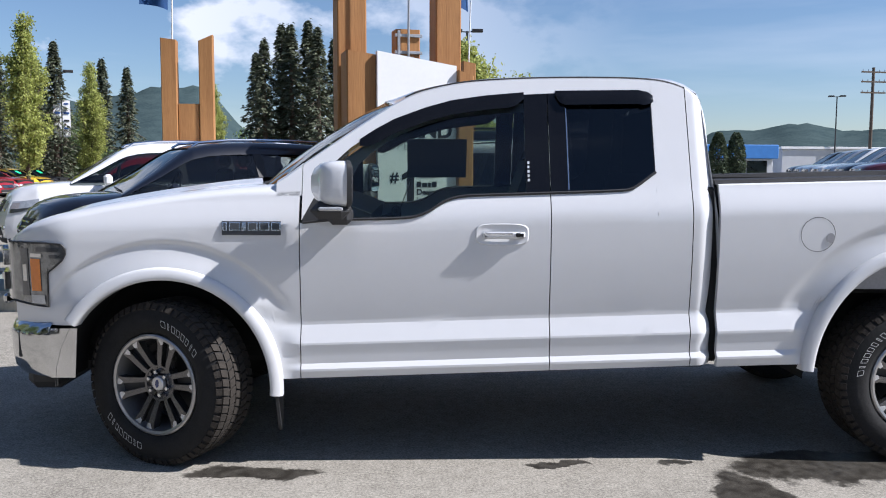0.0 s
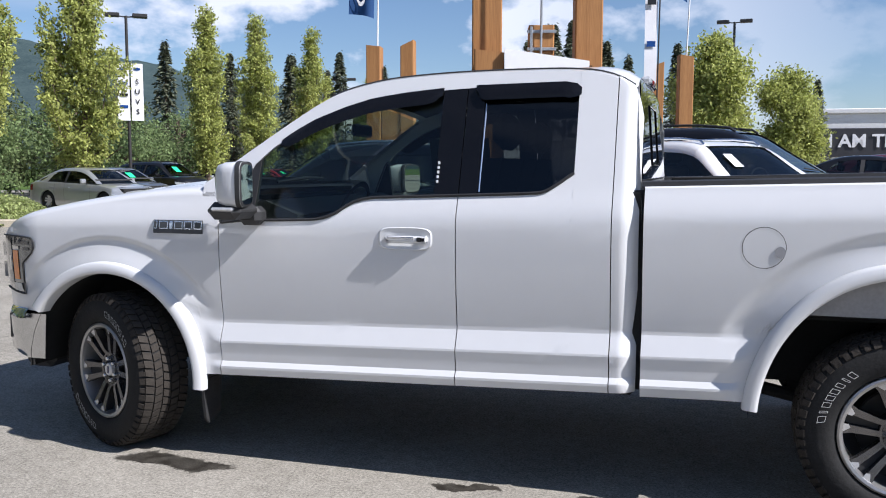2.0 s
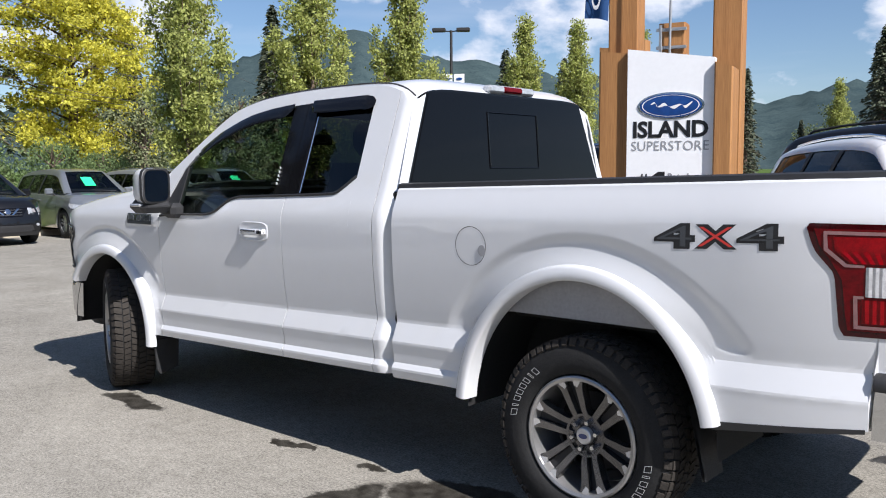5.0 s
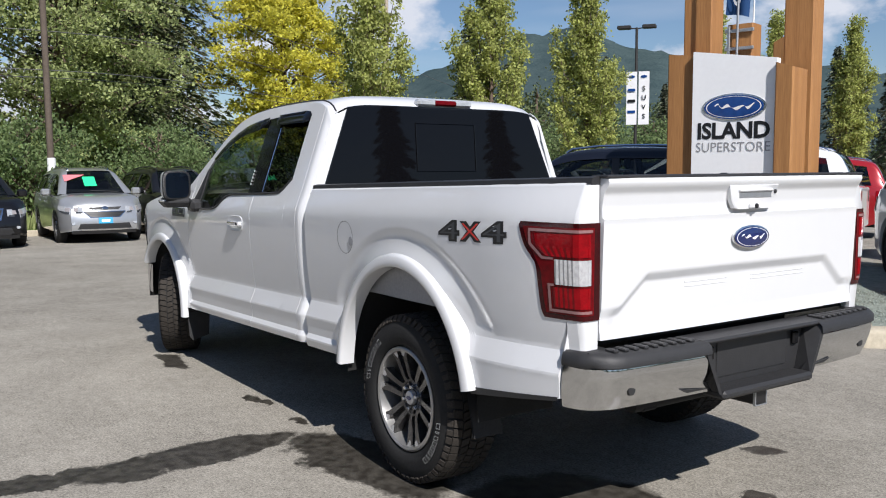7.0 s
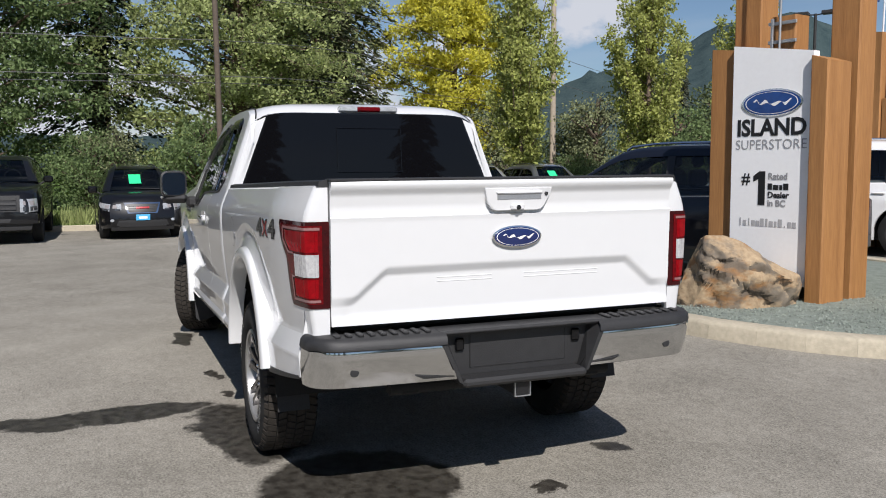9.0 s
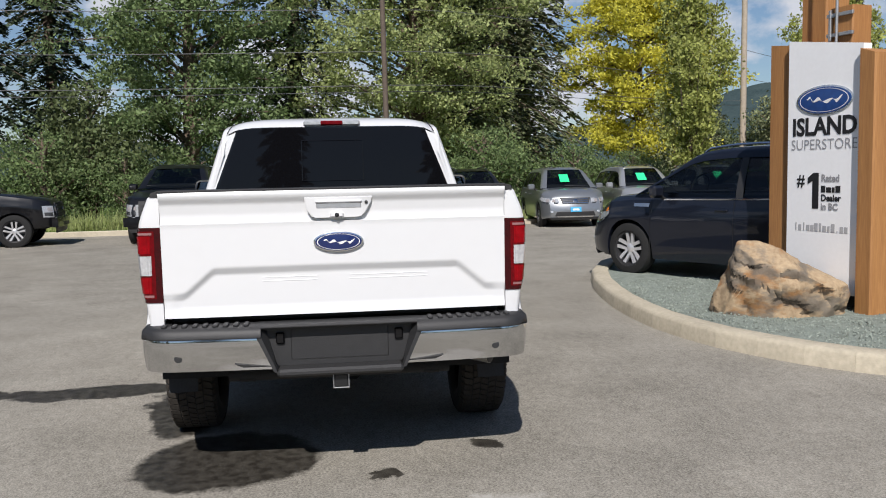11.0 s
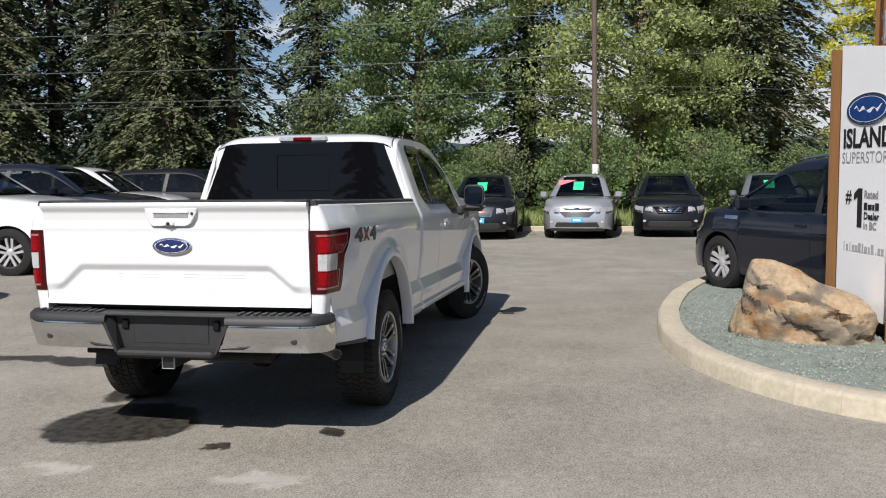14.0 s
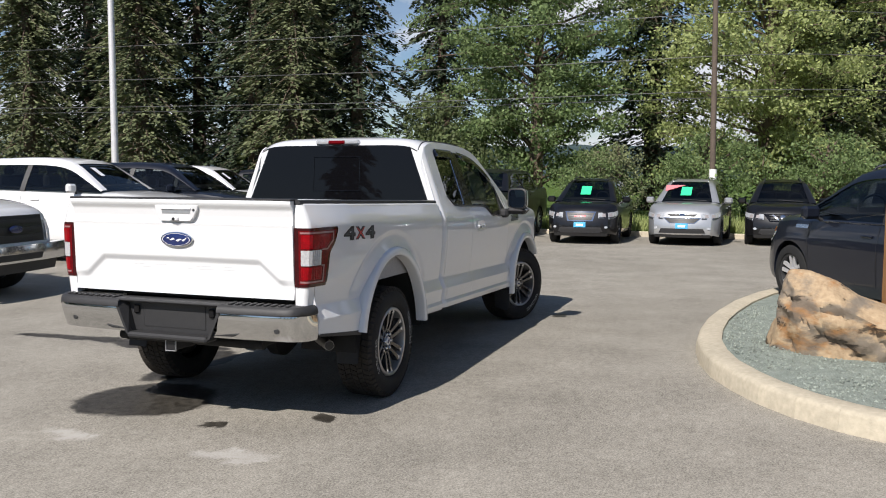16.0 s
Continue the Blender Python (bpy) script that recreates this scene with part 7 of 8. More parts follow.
    tail.add(patch(L - 0.30, L - 0.012, tz - 0.28 * (1.2 if style == "pickup" else 0.8), tz - 0.03, 0.008, L + 0.008, W * 0.33))
    out = dict(body=body.mesh("body", 30, 0.0008), cabin=shell.mesh("cabin_glass", 60, 0.0008), roof=roof.mesh("roof_skin", 60, 0.0008), under=under.mesh("underbody"),
               head=head, tail=tail, bezel=bezel, eye=eye)
    for key in ("head", "tail", "bezel", "eye"):
        q = Geo()
        q.v, q.f = [(x, -y, z) for x, y, z in out[key].v], out[key].f
        out[key + "_r"] = q.mesh(key, 60)
        out[key] = out[key].mesh(key, 60)
    out["side_y"] = side_y
    out["posts"] = posts
    # dark cabin floor, dashboard and seats seen through the glass
    inx = [x for x in steps(x0, x1, 40) if smooth_table(R, x) > smooth_table(S["top"], x) + 0.05]
    deck = max(smooth_table(S["top"], x) for x in inx) + 0.012
    wi = min(side_y(x, lerp_table(S["belt"], x) - 0.02) for x in inx) * 0.93
    out["tray"] = Geo().grid([[(x, y, smooth_table(S["top"], x) + 0.012) for y in steps(-wi, wi, 4)] for x in inx]).mesh("cabin_floor")
    head_room = max(z for x, z in R) - deck
    xd = inx[0] + 0.22
    out["dash"] = Geo().prism([(xd - 0.20, -wi * 0.9, deck - 0.02), (xd - 0.16, -wi * 0.9, deck + 0.02), (xd + 0.12, -wi * 0.9, deck + 0.05), (xd + 0.20, -wi * 0.9, deck - 0.02)], (0, wi * 1.8, 0)).mesh("dashboard")
    xs1 = S["r0"] + 0.62
    out["seat"] = Geo().box(xs1, xs1 + 0.14, -0.23, 0.23, deck - 0.02, deck + head_room * 0.42, 0.05).box(xs1 + 0.02, xs1 + 0.12, -0.13, 0.13, deck + head_room * 0.48, deck + head_room * 0.78, 0.04).mesh("seat")
    xs2 = min(S["r0"] + 1.55, S["r1"] - 0.25)
    out["bench"] = Geo().box(xs2, xs2 + 0.14, -wi * 0.78, wi * 0.78, deck - 0.02, deck + head_room * 0.40, 0.05).box(xs2 + 0.03, xs2 + 0.12, -0.48, -0.25, deck + head_room * 0.42, deck + head_room * 0.66, 0.03).box(xs2 + 0.03, xs2 + 0.12, 0.25, 0.48, deck + head_room * 0.42, deck + head_room * 0.66, 0.03).mesh("rear_bench")
    wheel_c = Vector((xd + 0.30, -0.34, deck + 0.03))
    out["steer"] = Geo().path([wheel_c + Vector((0.05 * math.cos(a), 0.18 * math.sin(a), 0.17 * math.cos(a))) for a in steps(0, 2 * math.pi, 20)], 0.014, 6).mesh("steering_wheel")
    out["cabin_at"] = cabin
    return out


CAR_MESH = {}


def own(me, mat):
    """A copy of a shared mesh in its own paint."""
    c = me.copy()
    c.materials.clear()
    c.materials.append(mat)
    return c


PAINTED = {}


def vehicle(name, style, coat, at, label, card=True, grille="dark", category="car", steer=0.0, plate=True, rails=True, pink=False, sunstrip=False, scale=1.0, marker=False):
    S = STYLES[style]
    if style not in CAR_MESH:
        CAR_MESH[style] = car_meshes(style)
    C = CAR_MESH[style]
    L, W, r = S["L"], S["W"], S["r"]

    def shared(key, mat):
        k = (style, key, mat.name)
        if k not in PAINTED:
            PAINTED[k] = own(C[key], mat)
        return PAINTED[k]

    t = thing(name, label, category, at=at, group="parked vehicles")
    t.scale = (scale, scale, scale)
    body = part("body", shared("body", coat), None, t)
    part("cabin_glass", shared("cabin", M_CARGLASS), None, t, "dark tinted windows")
    part("roof_skin", shared("roof", coat), None, t)
    for me in C["posts"]:
        part("door_post", me, M_PLASTIC, t)
    part("underbody", shared("under", M_WELL), None, t)
    for key in ("head", "head_r"):
        part("headlight", shared(key, M_CLEARLENS), None, t, "clear headlight")
    for key in ("tail", "tail_r"):
        part("tail_light", shared(key, M_REDLENS), None, t, "red tail light")
    for ax in (S["fo"], S["fo"] + S["wb"]):
        for s in (-1, 1):
            car_wheel(t, ax, s * (W / 2 - 0.125), r, 0.22, steer if ax < 2 else 0)
    for key, nm in (("tray", "cabin_floor"), ("dash", "dashboard"), ("bench", "rear_bench"), ("steer", "steering_wheel")):
        part(nm, shared(key, M_CABIN), None, t)
    for y in (-0.36, 0.36):
        part("seat", shared("seat", M_CABIN), None, t, at=pose(0, y, 0))
    for key in ("bezel", "bezel_r"):
        part("lamp_housing", shared(key, M_LAMPDARK), None, t)
    for key in ("eye", "eye_r"):
        part("lamp_reflector", shared(key, M_LAMPGREY), None, t)

    def fp(name, mat, par, z0, z1, w0, w1, off, label="", n=14):
        return part(name, nose(front_panel(z0, z1, w0, w1, off, 0.03, n), style), mat, par, label)

    b0 = lerp_table(S["belt"], 0.05)
    low = S["sill"] + 0.12
    if style == "pickup":
        gz0, gz1, gw = 0.72, b0 + 0.04, W * 0.30
        fr = fp("grille", M_CHROME if grille == "chrome" else M_PLASTIC, t, gz0, gz1, gw, gw, 0.012)
        fp("grille_mesh", M_BLACK, fr, gz0 + 0.04, gz1 - 0.05, gw * 0.90, gw * 0.90, 0.018)
        for k in range(3):
            z = gz0 + (gz1 - gz0) * (k + 0.75) / 3.5
            fp("bar", M_CHROME if grille == "chrome" else M_PLASTIC, fr, z - 0.026, z + 0.026, gw * 0.88, gw * 0.88, 0.036)
        part("front_bumper", nose(front_panel(0.47, 0.69, W * 0.47, W * 0.47, 0.10, 0.14, 20), style), M_CHROME if grille == "chrome" else (M_CHROME if coat is P_WHITE else P_BLACK), t)
        fp("lower_intake", M_PLASTIC, t, 0.50, 0.58, W * 0.20, W * 0.22, 0.106)
        fp("air_dam", M_PLASTIC, t, 0.33, 0.47, W * 0.40, W * 0.42, 0.04)
        part("badge", nose(Geo().prism([(-0.062, y, (gz0 + gz1) / 2 + z) for y, z in oval(0.12, 0.05, 20)], (-0.008, 0, 0), 0.1), style), M_BLUEDARK, fr, "plain oval badge")
    else:
        if grille == "chrome":
            gz0, gz1, gw = b0 - 0.25, b0 - 0.005, W * 0.215
            fr = fp("grille", M_CHROME, t, gz0, gz1, gw * 0.82, gw, 0.012)
            fp("grille_mesh", M_BLACK, fr, gz0 + 0.025, gz1 - 0.035, gw * 0.72, gw * 0.90, 0.018)
            for k in range(3):
                z = gz0 + 0.055 + k * 0.055
                fp("bar", M_DARKRIM, fr, z - 0.006, z + 0.006, gw * 0.76, gw * 0.76, 0.023)
            fp("badge", P_RED, fr, (gz0 + gz1) / 2 - 0.012, (gz0 + gz1) / 2 + 0.028, gw * 0.36, gw * 0.36, 0.034, "plain red badge", 6)
        elif grille == "vee":
            gz0, gz1, gw = b0 - 0.22, b0 - 0.03, W * 0.25
            fr = fp("grille", M_SHINYBLACK, t, gz0, gz1, gw * 0.66, gw, 0.010)
            for k in range(3):
                z = gz0 + 0.04 + k * 0.055
                fp("bar", M_DARKRIM, fr, z - 0.006, z + 0.006, gw * 0.62, gw * 0.70, 0.016)
            for s in (-1, 1):
                rows = [[(-0.022, s * (0.07 + 0.14 * u), gz0 + 0.045 + 0.13 * u), (-0.022, s * (0.115 + 0.155 * u), gz0 + 0.045 + 0.13 * u), (0.01, s * (0.12 + 0.155 * u), gz0 + 0.04 + 0.13 * u)] for u in steps(0, 1, 6)]
                part("chrome_vee", nose(Geo().grid(rows), style), M_CHROME, fr)
            part("badge", nose(Geo().prism([(-0.026, y, gz0 + 0.115 + z) for y, z in oval(0.062, 0.062, 20)], (-0.008, 0, 0), 0.1), style), M_CHROME, fr)
        elif grille == "hex":
            gz0, gz1, gw = b0 - 0.10, b0 - 0.045, W * 0.20
            fr = fp("grille", M_PLASTIC, t, gz0, gz1, gw * 0.8, gw, 0.008)
            part("badge", nose(Geo().prism([(-0.016, y, gz0 + 0.035 + z) for y, z in oval(0.07, 0.035, 20)], (-0.008, 0, 0), 0.1), style), M_CHROME, fr)
            h = fp("lower_grille", M_CHROME, t, b0 - 0.275, b0 - 0.135, W * 0.17, W * 0.255, 0.008)
            fp("grille_mesh", M_BLACK, h, b0 - 0.262, b0 - 0.15, W * 0.16, W * 0.235, 0.014)
            fp("bar", M_DARKRIM, h, b0 - 0.212, b0 - 0.20, W * 0.19, W * 0.20, 0.019)
        else:
            gz0, gz1, gw = b0 - 0.19, b0 - 0.02, W * 0.235
            fr = fp("grille", M_PLASTIC, t, gz0, gz1, gw * 0.84, gw, 0.010)
            for k in range(3):
                z = gz0 + (gz1 - gz0) * (k + 0.6) / 3.3
                fp("bar", M_CHROME, fr, z - 0.009, z + 0.009, gw * 0.80, gw * 0.84, 0.018)
            part("badge", nose(Geo().prism([(-0.022, y, (gz0 + gz1) / 2 + z) for y, z in oval(0.075, 0.045, 20)], (-0.008, 0, 0), 0.1), style), M_CHROME, fr)
        fp("lower_intake", M_PLASTIC, t, low - 0.02, low + 0.10, W * 0.31, W * 0.28, 0.010)
        fp("lower_lip", M_PLASTIC, t, low - 0.13, low - 0.055, W * 0.37, W * 0.37, 0.012)
        fp("skid_plate", M_SILVER if coat is not P_BLACK else M_DARKRIM, t, low - 0.055, low - 0.02, W * 0.27, W * 0.28, 0.016)
    if plate:
        o = 0.128 if style == "pickup" else 0.030
        fp("dealer_plate", M_PLATE, t, low + 0.10, low + 0.23, 0.15, 0.15, o, "", 2)
        fp("print_bar", M_WHITE, t, low + 0.135, low + 0.185, 0.09, 0.09, o + 0.003, "", 2)
    for s in (-1, 1):
        part("fog_lamp", nose(Geo().prism([(0.005, s * W * 0.355 + y, low + 0.10 + z) for y, z in oval(0.045, 0.032, 16)], (-0.02, 0, 0), 0.1), style), M_CLEARLENS, t)
        xm = S["roof"][0][0] + 0.50
        zb = lerp_table(S["belt"], xm)
        ym = C["side_y"](xm, zb)
        y0 = s * (ym - 0.03)
        mir = part("mirror", Geo().box(xm - 0.06, xm + 0.06, min(s * (ym + 0.03), s * (ym + 0.24)), max(s * (ym + 0.03), s * (ym + 0.24)), zb + 0.03, zb + 0.19, 0.035), coat, t)
        part("mirror_arm", Geo().tube((xm, y0, zb + 0.01), (xm, s * (ym + 0.08), zb + 0.07), 0.022), M_PLASTIC, mir)
        # door seams and handles
        for xd in (S["roof"][0][0] + 0.32, S["r0"] + (0.77 if style != "pickup" else 0.9), S["r0"] + 1.75):
            if xd > S["fo"] + S["wb"] - 0.05 and style != "pickup":
                xd = S["fo"] + S["wb"] - 0.35
            zs = steps(S["sill"] + 0.12, lerp_table(S["belt"], xd) - 0.02, 6)
            part("door_seam", Geo().grid([[(xd + e, s * (C["side_y"](xd, z) + 0.004), z) for e in (-0.004, 0.004)] for z in zs]), M_BLACK, body)
        for xd in (S["r0"] + 0.60, S["r0"] + 1.45):
            z = lerp_table(S["belt"], xd) - 0.13
            y = C["side_y"](xd, z)
            part("door_handle", Geo().box(xd - 0.09, xd + 0.09, min(s * y, s * (y + 0.03)), max(s * y, s * (y + 0.03)), z - 0.015, z + 0.015, 0.01), coat, body)
        if rails and style == "suv":
            pts = []
            for x in steps(S["r0"] + 0.12, S["r1"] - 0.15, 6):
                c = C["cabin_at"](x, 0.0)[10]
                pts.append((x, s * -c[1], c[2] + 0.045))
            pts = [(pts[0][0] - 0.08, pts[0][1], pts[0][2] - 0.05)] + pts + [(pts[-1][0] + 0.08, pts[-1][1], pts[-1][2] - 0.05)]
            part("roof_rail", Geo().path(pts, 0.016, 8), M_SILVER if coat is not P_BLACK else M_PLASTIC, t)
    if marker:
        for s in (-1, 1):
            rows = [[(x, s * (C["side_y"](x, z) + 0.014), z) for z in steps(b0 - 0.02 + 0.10 * (x - 0.3), b0 + 0.035 + 0.08 * (x - 0.3), 2)] for x in steps(0.30, 0.50, 5)]
            part("amber_marker", nose(Geo().grid(rows), style), M_AMBER, t, "amber corner of the headlight")
            zv = lerp_table(S["belt"], 1.15) - 0.09
            part("fender_vent", Geo().grid([[(x, s * (C["side_y"](x, z) + 0.006), z) for z in (zv, zv + 0.045)] for x in steps(1.02, 1.28, 4)]), M_CHROME, t, "chrome fender vent")
            rows = [[(x, s * (C["side_y"](x, lerp_table(S["belt"], x)) + 0.004), lerp_table(S["belt"], x) - 0.004 + d) for d in (0.0, 0.016)] for x in steps(1.5, 3.9, 12)]
            part("window_trim", Geo().grid(rows), M_CHROME, t, "thin bright window trim")
    part("wiper", Geo().tube((S["roof"][0][0] + 0.06, -0.5, lerp_table(S["top"], 1.1) + 0.02), (S["roof"][0][0] + 0.10, 0.1, lerp_table(S["top"], 1.1) + 0.05), 0.008), M_PLASTIC, t)
    # cards behind the windscreen lie on the glass
    xa, xb = S["roof"][1][0] - 0.10, S["roof"][1][0] + 0.10
    if card:
        rows = [[(x - 0.012, y, smooth_table(S["roof"], x) + 0.016) for y in (-0.08, 0.19)] for x in steps(xa - 0.05, xb + 0.07, 3)]
        part("price_card", Geo().grid(rows), M_STICKER, t, "bright green price card")
    if pink:
        rows = [[(x - 0.012, 0.60 - (0.03 + 2.2 * (x - xb + 0.07)) * f, smooth_table(S["roof"], x) + 0.014) for f in (0, 1)] for x in steps(xb - 0.07, xb + 0.14, 4)]
        part("price_card", Geo().grid(rows), M_PINK, t, "pink sale card")
    if sunstrip:
        rows = [[(x - 0.012, y, smooth_table(S["roof"], x) + 0.014) for y in (0.24, 0.38)] for x in steps(xa + 0.10, xb + 0.12, 3)]
        part("price_card", Geo().grid(rows), M_BANNER, t, "pale window sticker")
    return t


M_CARGLASS = glass("car_window_glass", (0.36, 0.39, 0.385))
M_SHOPGLASS = material("dark_shop_glass", (0.012, 0.015, 0.016), 0.02, spec=0.8, vary=0.3, scale=1.5)


def facing(x, y, heading, z=0.0):
    """Pose of a vehicle whose front bumper is at x, y and whose nose points to that heading (degrees from +x)."""
    return pose(x, y, z, 0, 0, heading - 180)


ROW = [
    ("pickup", -12.2, -3.95, 0, P_BLACK, "black heavy-duty pickup truck parked at the kerb", dict(card=False, grille="dark", category="pickup truck")),
    ("suv", -12.5, -0.85, 2, P_BLACK, "black compact suv with chrome grille and green price card", dict(grille="chrome")),
    ("suv", -13.0, 1.62, -2, P_SILVER, "silver compact suv with green and pink price cards", dict(pink=True, grille="hex")),
    ("suv", -13.8, 4.0, 0, P_BLACK, "black crossover suv parked facing the lot", dict(card=False, plate=False, grille="vee")),
    ("suv", -14.3, 6.7, -4, P_STEEL, "steel-grey crossover wagon with green price card", dict(rails=False)),
    ("suv", -15.0, 9.3, -4, P_SILVER, "silver mid-size suv with green price card", dict()),
    ("suv", -15.5, 12.0, -4, P_GREY, "grey suv with roof rails and green card", dict()),
    ("sedan", -14.6, 19.3, -12, P_SILVER, "silver coupe-roofed sedan parked facing the lot", dict(card=False)),
    ("sedan", -16.6, 23.0, -14, P_GREY, "grey sedan with green price card", dict()),
    ("suv", -17.5, 27.0, -14, P_BLACK, "dark crossover parked in the far row", dict()),
    ("sports", -17.6, 32.3, -10, P_SILVER, "silver two-door coupe parked in the far row", dict(card=True, plate=False)),
    ("sports", -18.4, 37.0, -10, P_RED, "dark red sports coupe in the far row", dict(plate=False)),
    ("sports", -19.2, 41.0, -10, P_RED, "red sports coupe with green card", dict(plate=False)),
    ("sports", -20.0, 45.5, -10, P_YELLOW, "yellow sports coupe in the far row", dict(plate=False)),
    ("sports", -20.5, 49.5, -10, P_BLACK, "black sports coupe in the far row", dict(plate=False)),
]
for style, x, y, hd, coat, label, kw in ROW:
    vehicle("car" if style in ("sedan", "sports") else ("pickup_truck" if style == "pickup" else "suv"), style, coat, facing(x, y, hd, ground_z(x - 1.5, y)), label, **kw)

# the navy crossover on the island, the white suv beside it and those behind
vehicle("suv", "suv", P_NAVY, pose(-3.06, 4.13, 0.11, 0, 0, 30), "navy crossover displayed on the gravel island", card=False, plate=False, scale=0.96, marker=True)
vehicle("suv", "suv", P_WHITE, pose(-5.7, 9.2, 0.0, 0, 0, 25), "white three-row suv parked behind the sign", card=False, plate=False, scale=1.10)
vehicle("suv", "suv", P_RED, pose(-6.8, 13.2, 0.0, 0, 0, 25), "red suv parked behind the white one", card=False, plate=False)
vehicle("suv", "suv", P_WHITE, facing(4.45, 5.75, -47, 0.07), "white compact suv with black roof rails", card=False, plate=False, sunstrip=True, scale=1.03)
vehicle("suv", "suv", P_BLACK, facing(5.6, 9.7, -20, 0.0), "tall black suv with black roof rails", card=False, plate=False, scale=1.25)
FAR = [("sedan", P_BLACK), ("sedan", P_MAROON), ("sedan", P_SILVER), ("sedan", P_GREY), ("suv", P_WHITE), ("suv", P_MAROON)]
for k, (style, coat) in enumerate(FAR):
    vehicle("car" if style == "sedan" else "suv", style, coat, facing(9.5 + k * 1.0, 21.0 + k * 2.9, -4, ground_z(9.0 + k, 21.0 + k * 2.9)), "vehicle in the row before the white building", card=False, plate=False)
FAR = [("pickup", P_MAROON), ("pickup", P_NAVY), ("pickup", P_SILVER), ("pickup", P_WHITE), ("pickup", P_SILVER), ("pickup", P_SILVER), ("pickup", P_BLACK)]
for k, (style, coat) in enumerate(FAR):
    vehicle("pickup_truck", style, coat, facing(15.0 + k * 0.82, 22.3 + 2.75 * k, 168, 0.42), "pickup truck in the row along the lot", card=False, plate=False, grille="chrome", category="pickup truck")
# trucks along the lot behind the driver's side
for coat, x, y, hd, label, grl in (
        (P_WHITE, 0.85, -5.55, 98, "white pickup truck with dark grille in the row", "dark"),
        (P_WHITE, -4.27, -6.45, 98, "white crew-cab pickup truck with window sticker", "dark"),
        (P_NAVY, -7.4, -6.7, 99, "dark blue pickup truck with bright grille", "chrome"),
        (P_WHITE, -10.6, -7.9, 99, "white pickup truck further down the row", "dark"),
        (P_BLACK, -14.0, -6.8, 98, "black pickup truck at the end of the row", "dark")):
    vehicle("pickup_truck", "pickup", coat, facing(x, y, hd, ground_z(x, y)), label, card=False, plate=False, category="pickup truck", grille=grl, sunstrip=coat is P_WHITE)


# ---- trees ----
M_BARK = material("bark", (0.13, 0.095, 0.07), 0.95, vary=0.4, scale=5, bump=0.8, bump_scale=18)
M_LEAF = material("fresh_green_leaves", (0.385, 0.435, 0.185), 0.55, spec=0.12, island=0.45, translucent=0.5)
M_LEAF2 = material("deep_green_leaves", (0.195, 0.262, 0.112), 0.55, spec=0.12, island=0.5, translucent=0.48)
M_YELLOW = material("yellow_leaves", (0.66, 0.62, 0.10), 0.55, spec=0.12, island=0.35, translucent=0.5)
M_NEEDLE = material("dark_needles", (0.066, 0.088, 0.050), 0.7, spec=0.2, island=0.6, translucent=0.15)
M_NEEDLE2 = material("olive_needles", (0.135, 0.155, 0.078), 0.7, spec=0.2, island=0.55, translucent=0.15)
# paler than the near needles, so distance haze sits in the colour
M_FARNEEDLE = material("hazed_grey_green_needles", (0.115, 0.130, 0.085), 0.7, spec=0.2, island=0.5, translucent=0.2)
M_LEAFY = material("yellow_green_leaves", (0.40, 0.43, 0.135), 0.55, spec=0.12, island=0.45, translucent=0.48)
M_OLIVE = material("olive_leaves", (0.125, 0.155, 0.066), 0.6, spec=0.25, island=0.5, translucent=0.3)
M_DRY = material("dry_brown_twigs", (0.150, 0.168, 0.078), 0.8, island=0.4)


def leaf(g, p, size, rn, up=0.3):
    n = Vector((rn.gauss(0, 1), rn.gauss(0, 1), rn.gauss(up, 0.8))).normalized()
    u = n.orthogonal().normalized()
    a = rn.uniform(0, 6.28)
    w = n.cross(u)
    u, w = u * math.cos(a) + w * math.sin(a), w * math.cos(a) - u * math.sin(a)
    k = len(g.v)
    g.v += [tuple(p + u * size), tuple(p + w * size * 0.55), tuple(p - u * size), tuple(p - w * size * 0.55)]
    g.f.append((k, k + 1, k + 2, k + 3))


def broad_tree(name, h, lobes, n_leaf, size, seed, leaf_mat, label, trunk_r=0.2):
    """lobes: (x, y, z, radius, squash)."""
    rn = random.Random(seed)
    t = thing(name, label, "tree")
    g = Geo()
    top = max(l[2] for l in lobes)
    g.path([(0, 0, -0.1), (0.05, 0.02, h * 0.2), (-0.05, 0.06, h * 0.45), (0.02, 0, top)], [trunk_r * 1.25, trunk_r, trunk_r * 0.7, trunk_r * 0.2], 8)
    for x, y, z, r, q in lobes:
        b = (rn.uniform(-0.05, 0.05), rn.uniform(-0.05, 0.05), max(h * 0.12, z - r * 0.9 - 0.25 * math.hypot(x, y)))
        g.path([b, (x * 0.5, y * 0.5, (b[2] + z) / 2), (x, y, z)], [trunk_r * 0.45, trunk_r * 0.28, 0.02], 6)
    part("trunk", g, M_BARK, t)
    g = Geo()
    vol = sum(l[3] ** 2 for l in lobes)
    for x, y, z, r, q in lobes:
        k = int(n_leaf * r * r / vol / 10)
        for _ in range(k):
            d = Vector((rn.gauss(0, 1), rn.gauss(0, 1), rn.gauss(0.15, 1))).normalized()
            c = Vector((x, y, z)) + Vector((d.x * r, d.y * r, d.z * r * q)) * (rn.uniform(0.25, 1.0) ** 0.45 * rn.uniform(0.85, 1.14))
            cr = rn.uniform(0.16, 0.34) * (0.6 + size * 3)
            for _ in range(10):
                leaf(g, c + Vector((rn.gauss(0, cr), rn.gauss(0, cr), rn.gauss(-0.05, cr * 0.75))), size * rn.uniform(0.6, 1.25), rn)
    part("crown", g, leaf_mat, t, smooth=0)
    return t


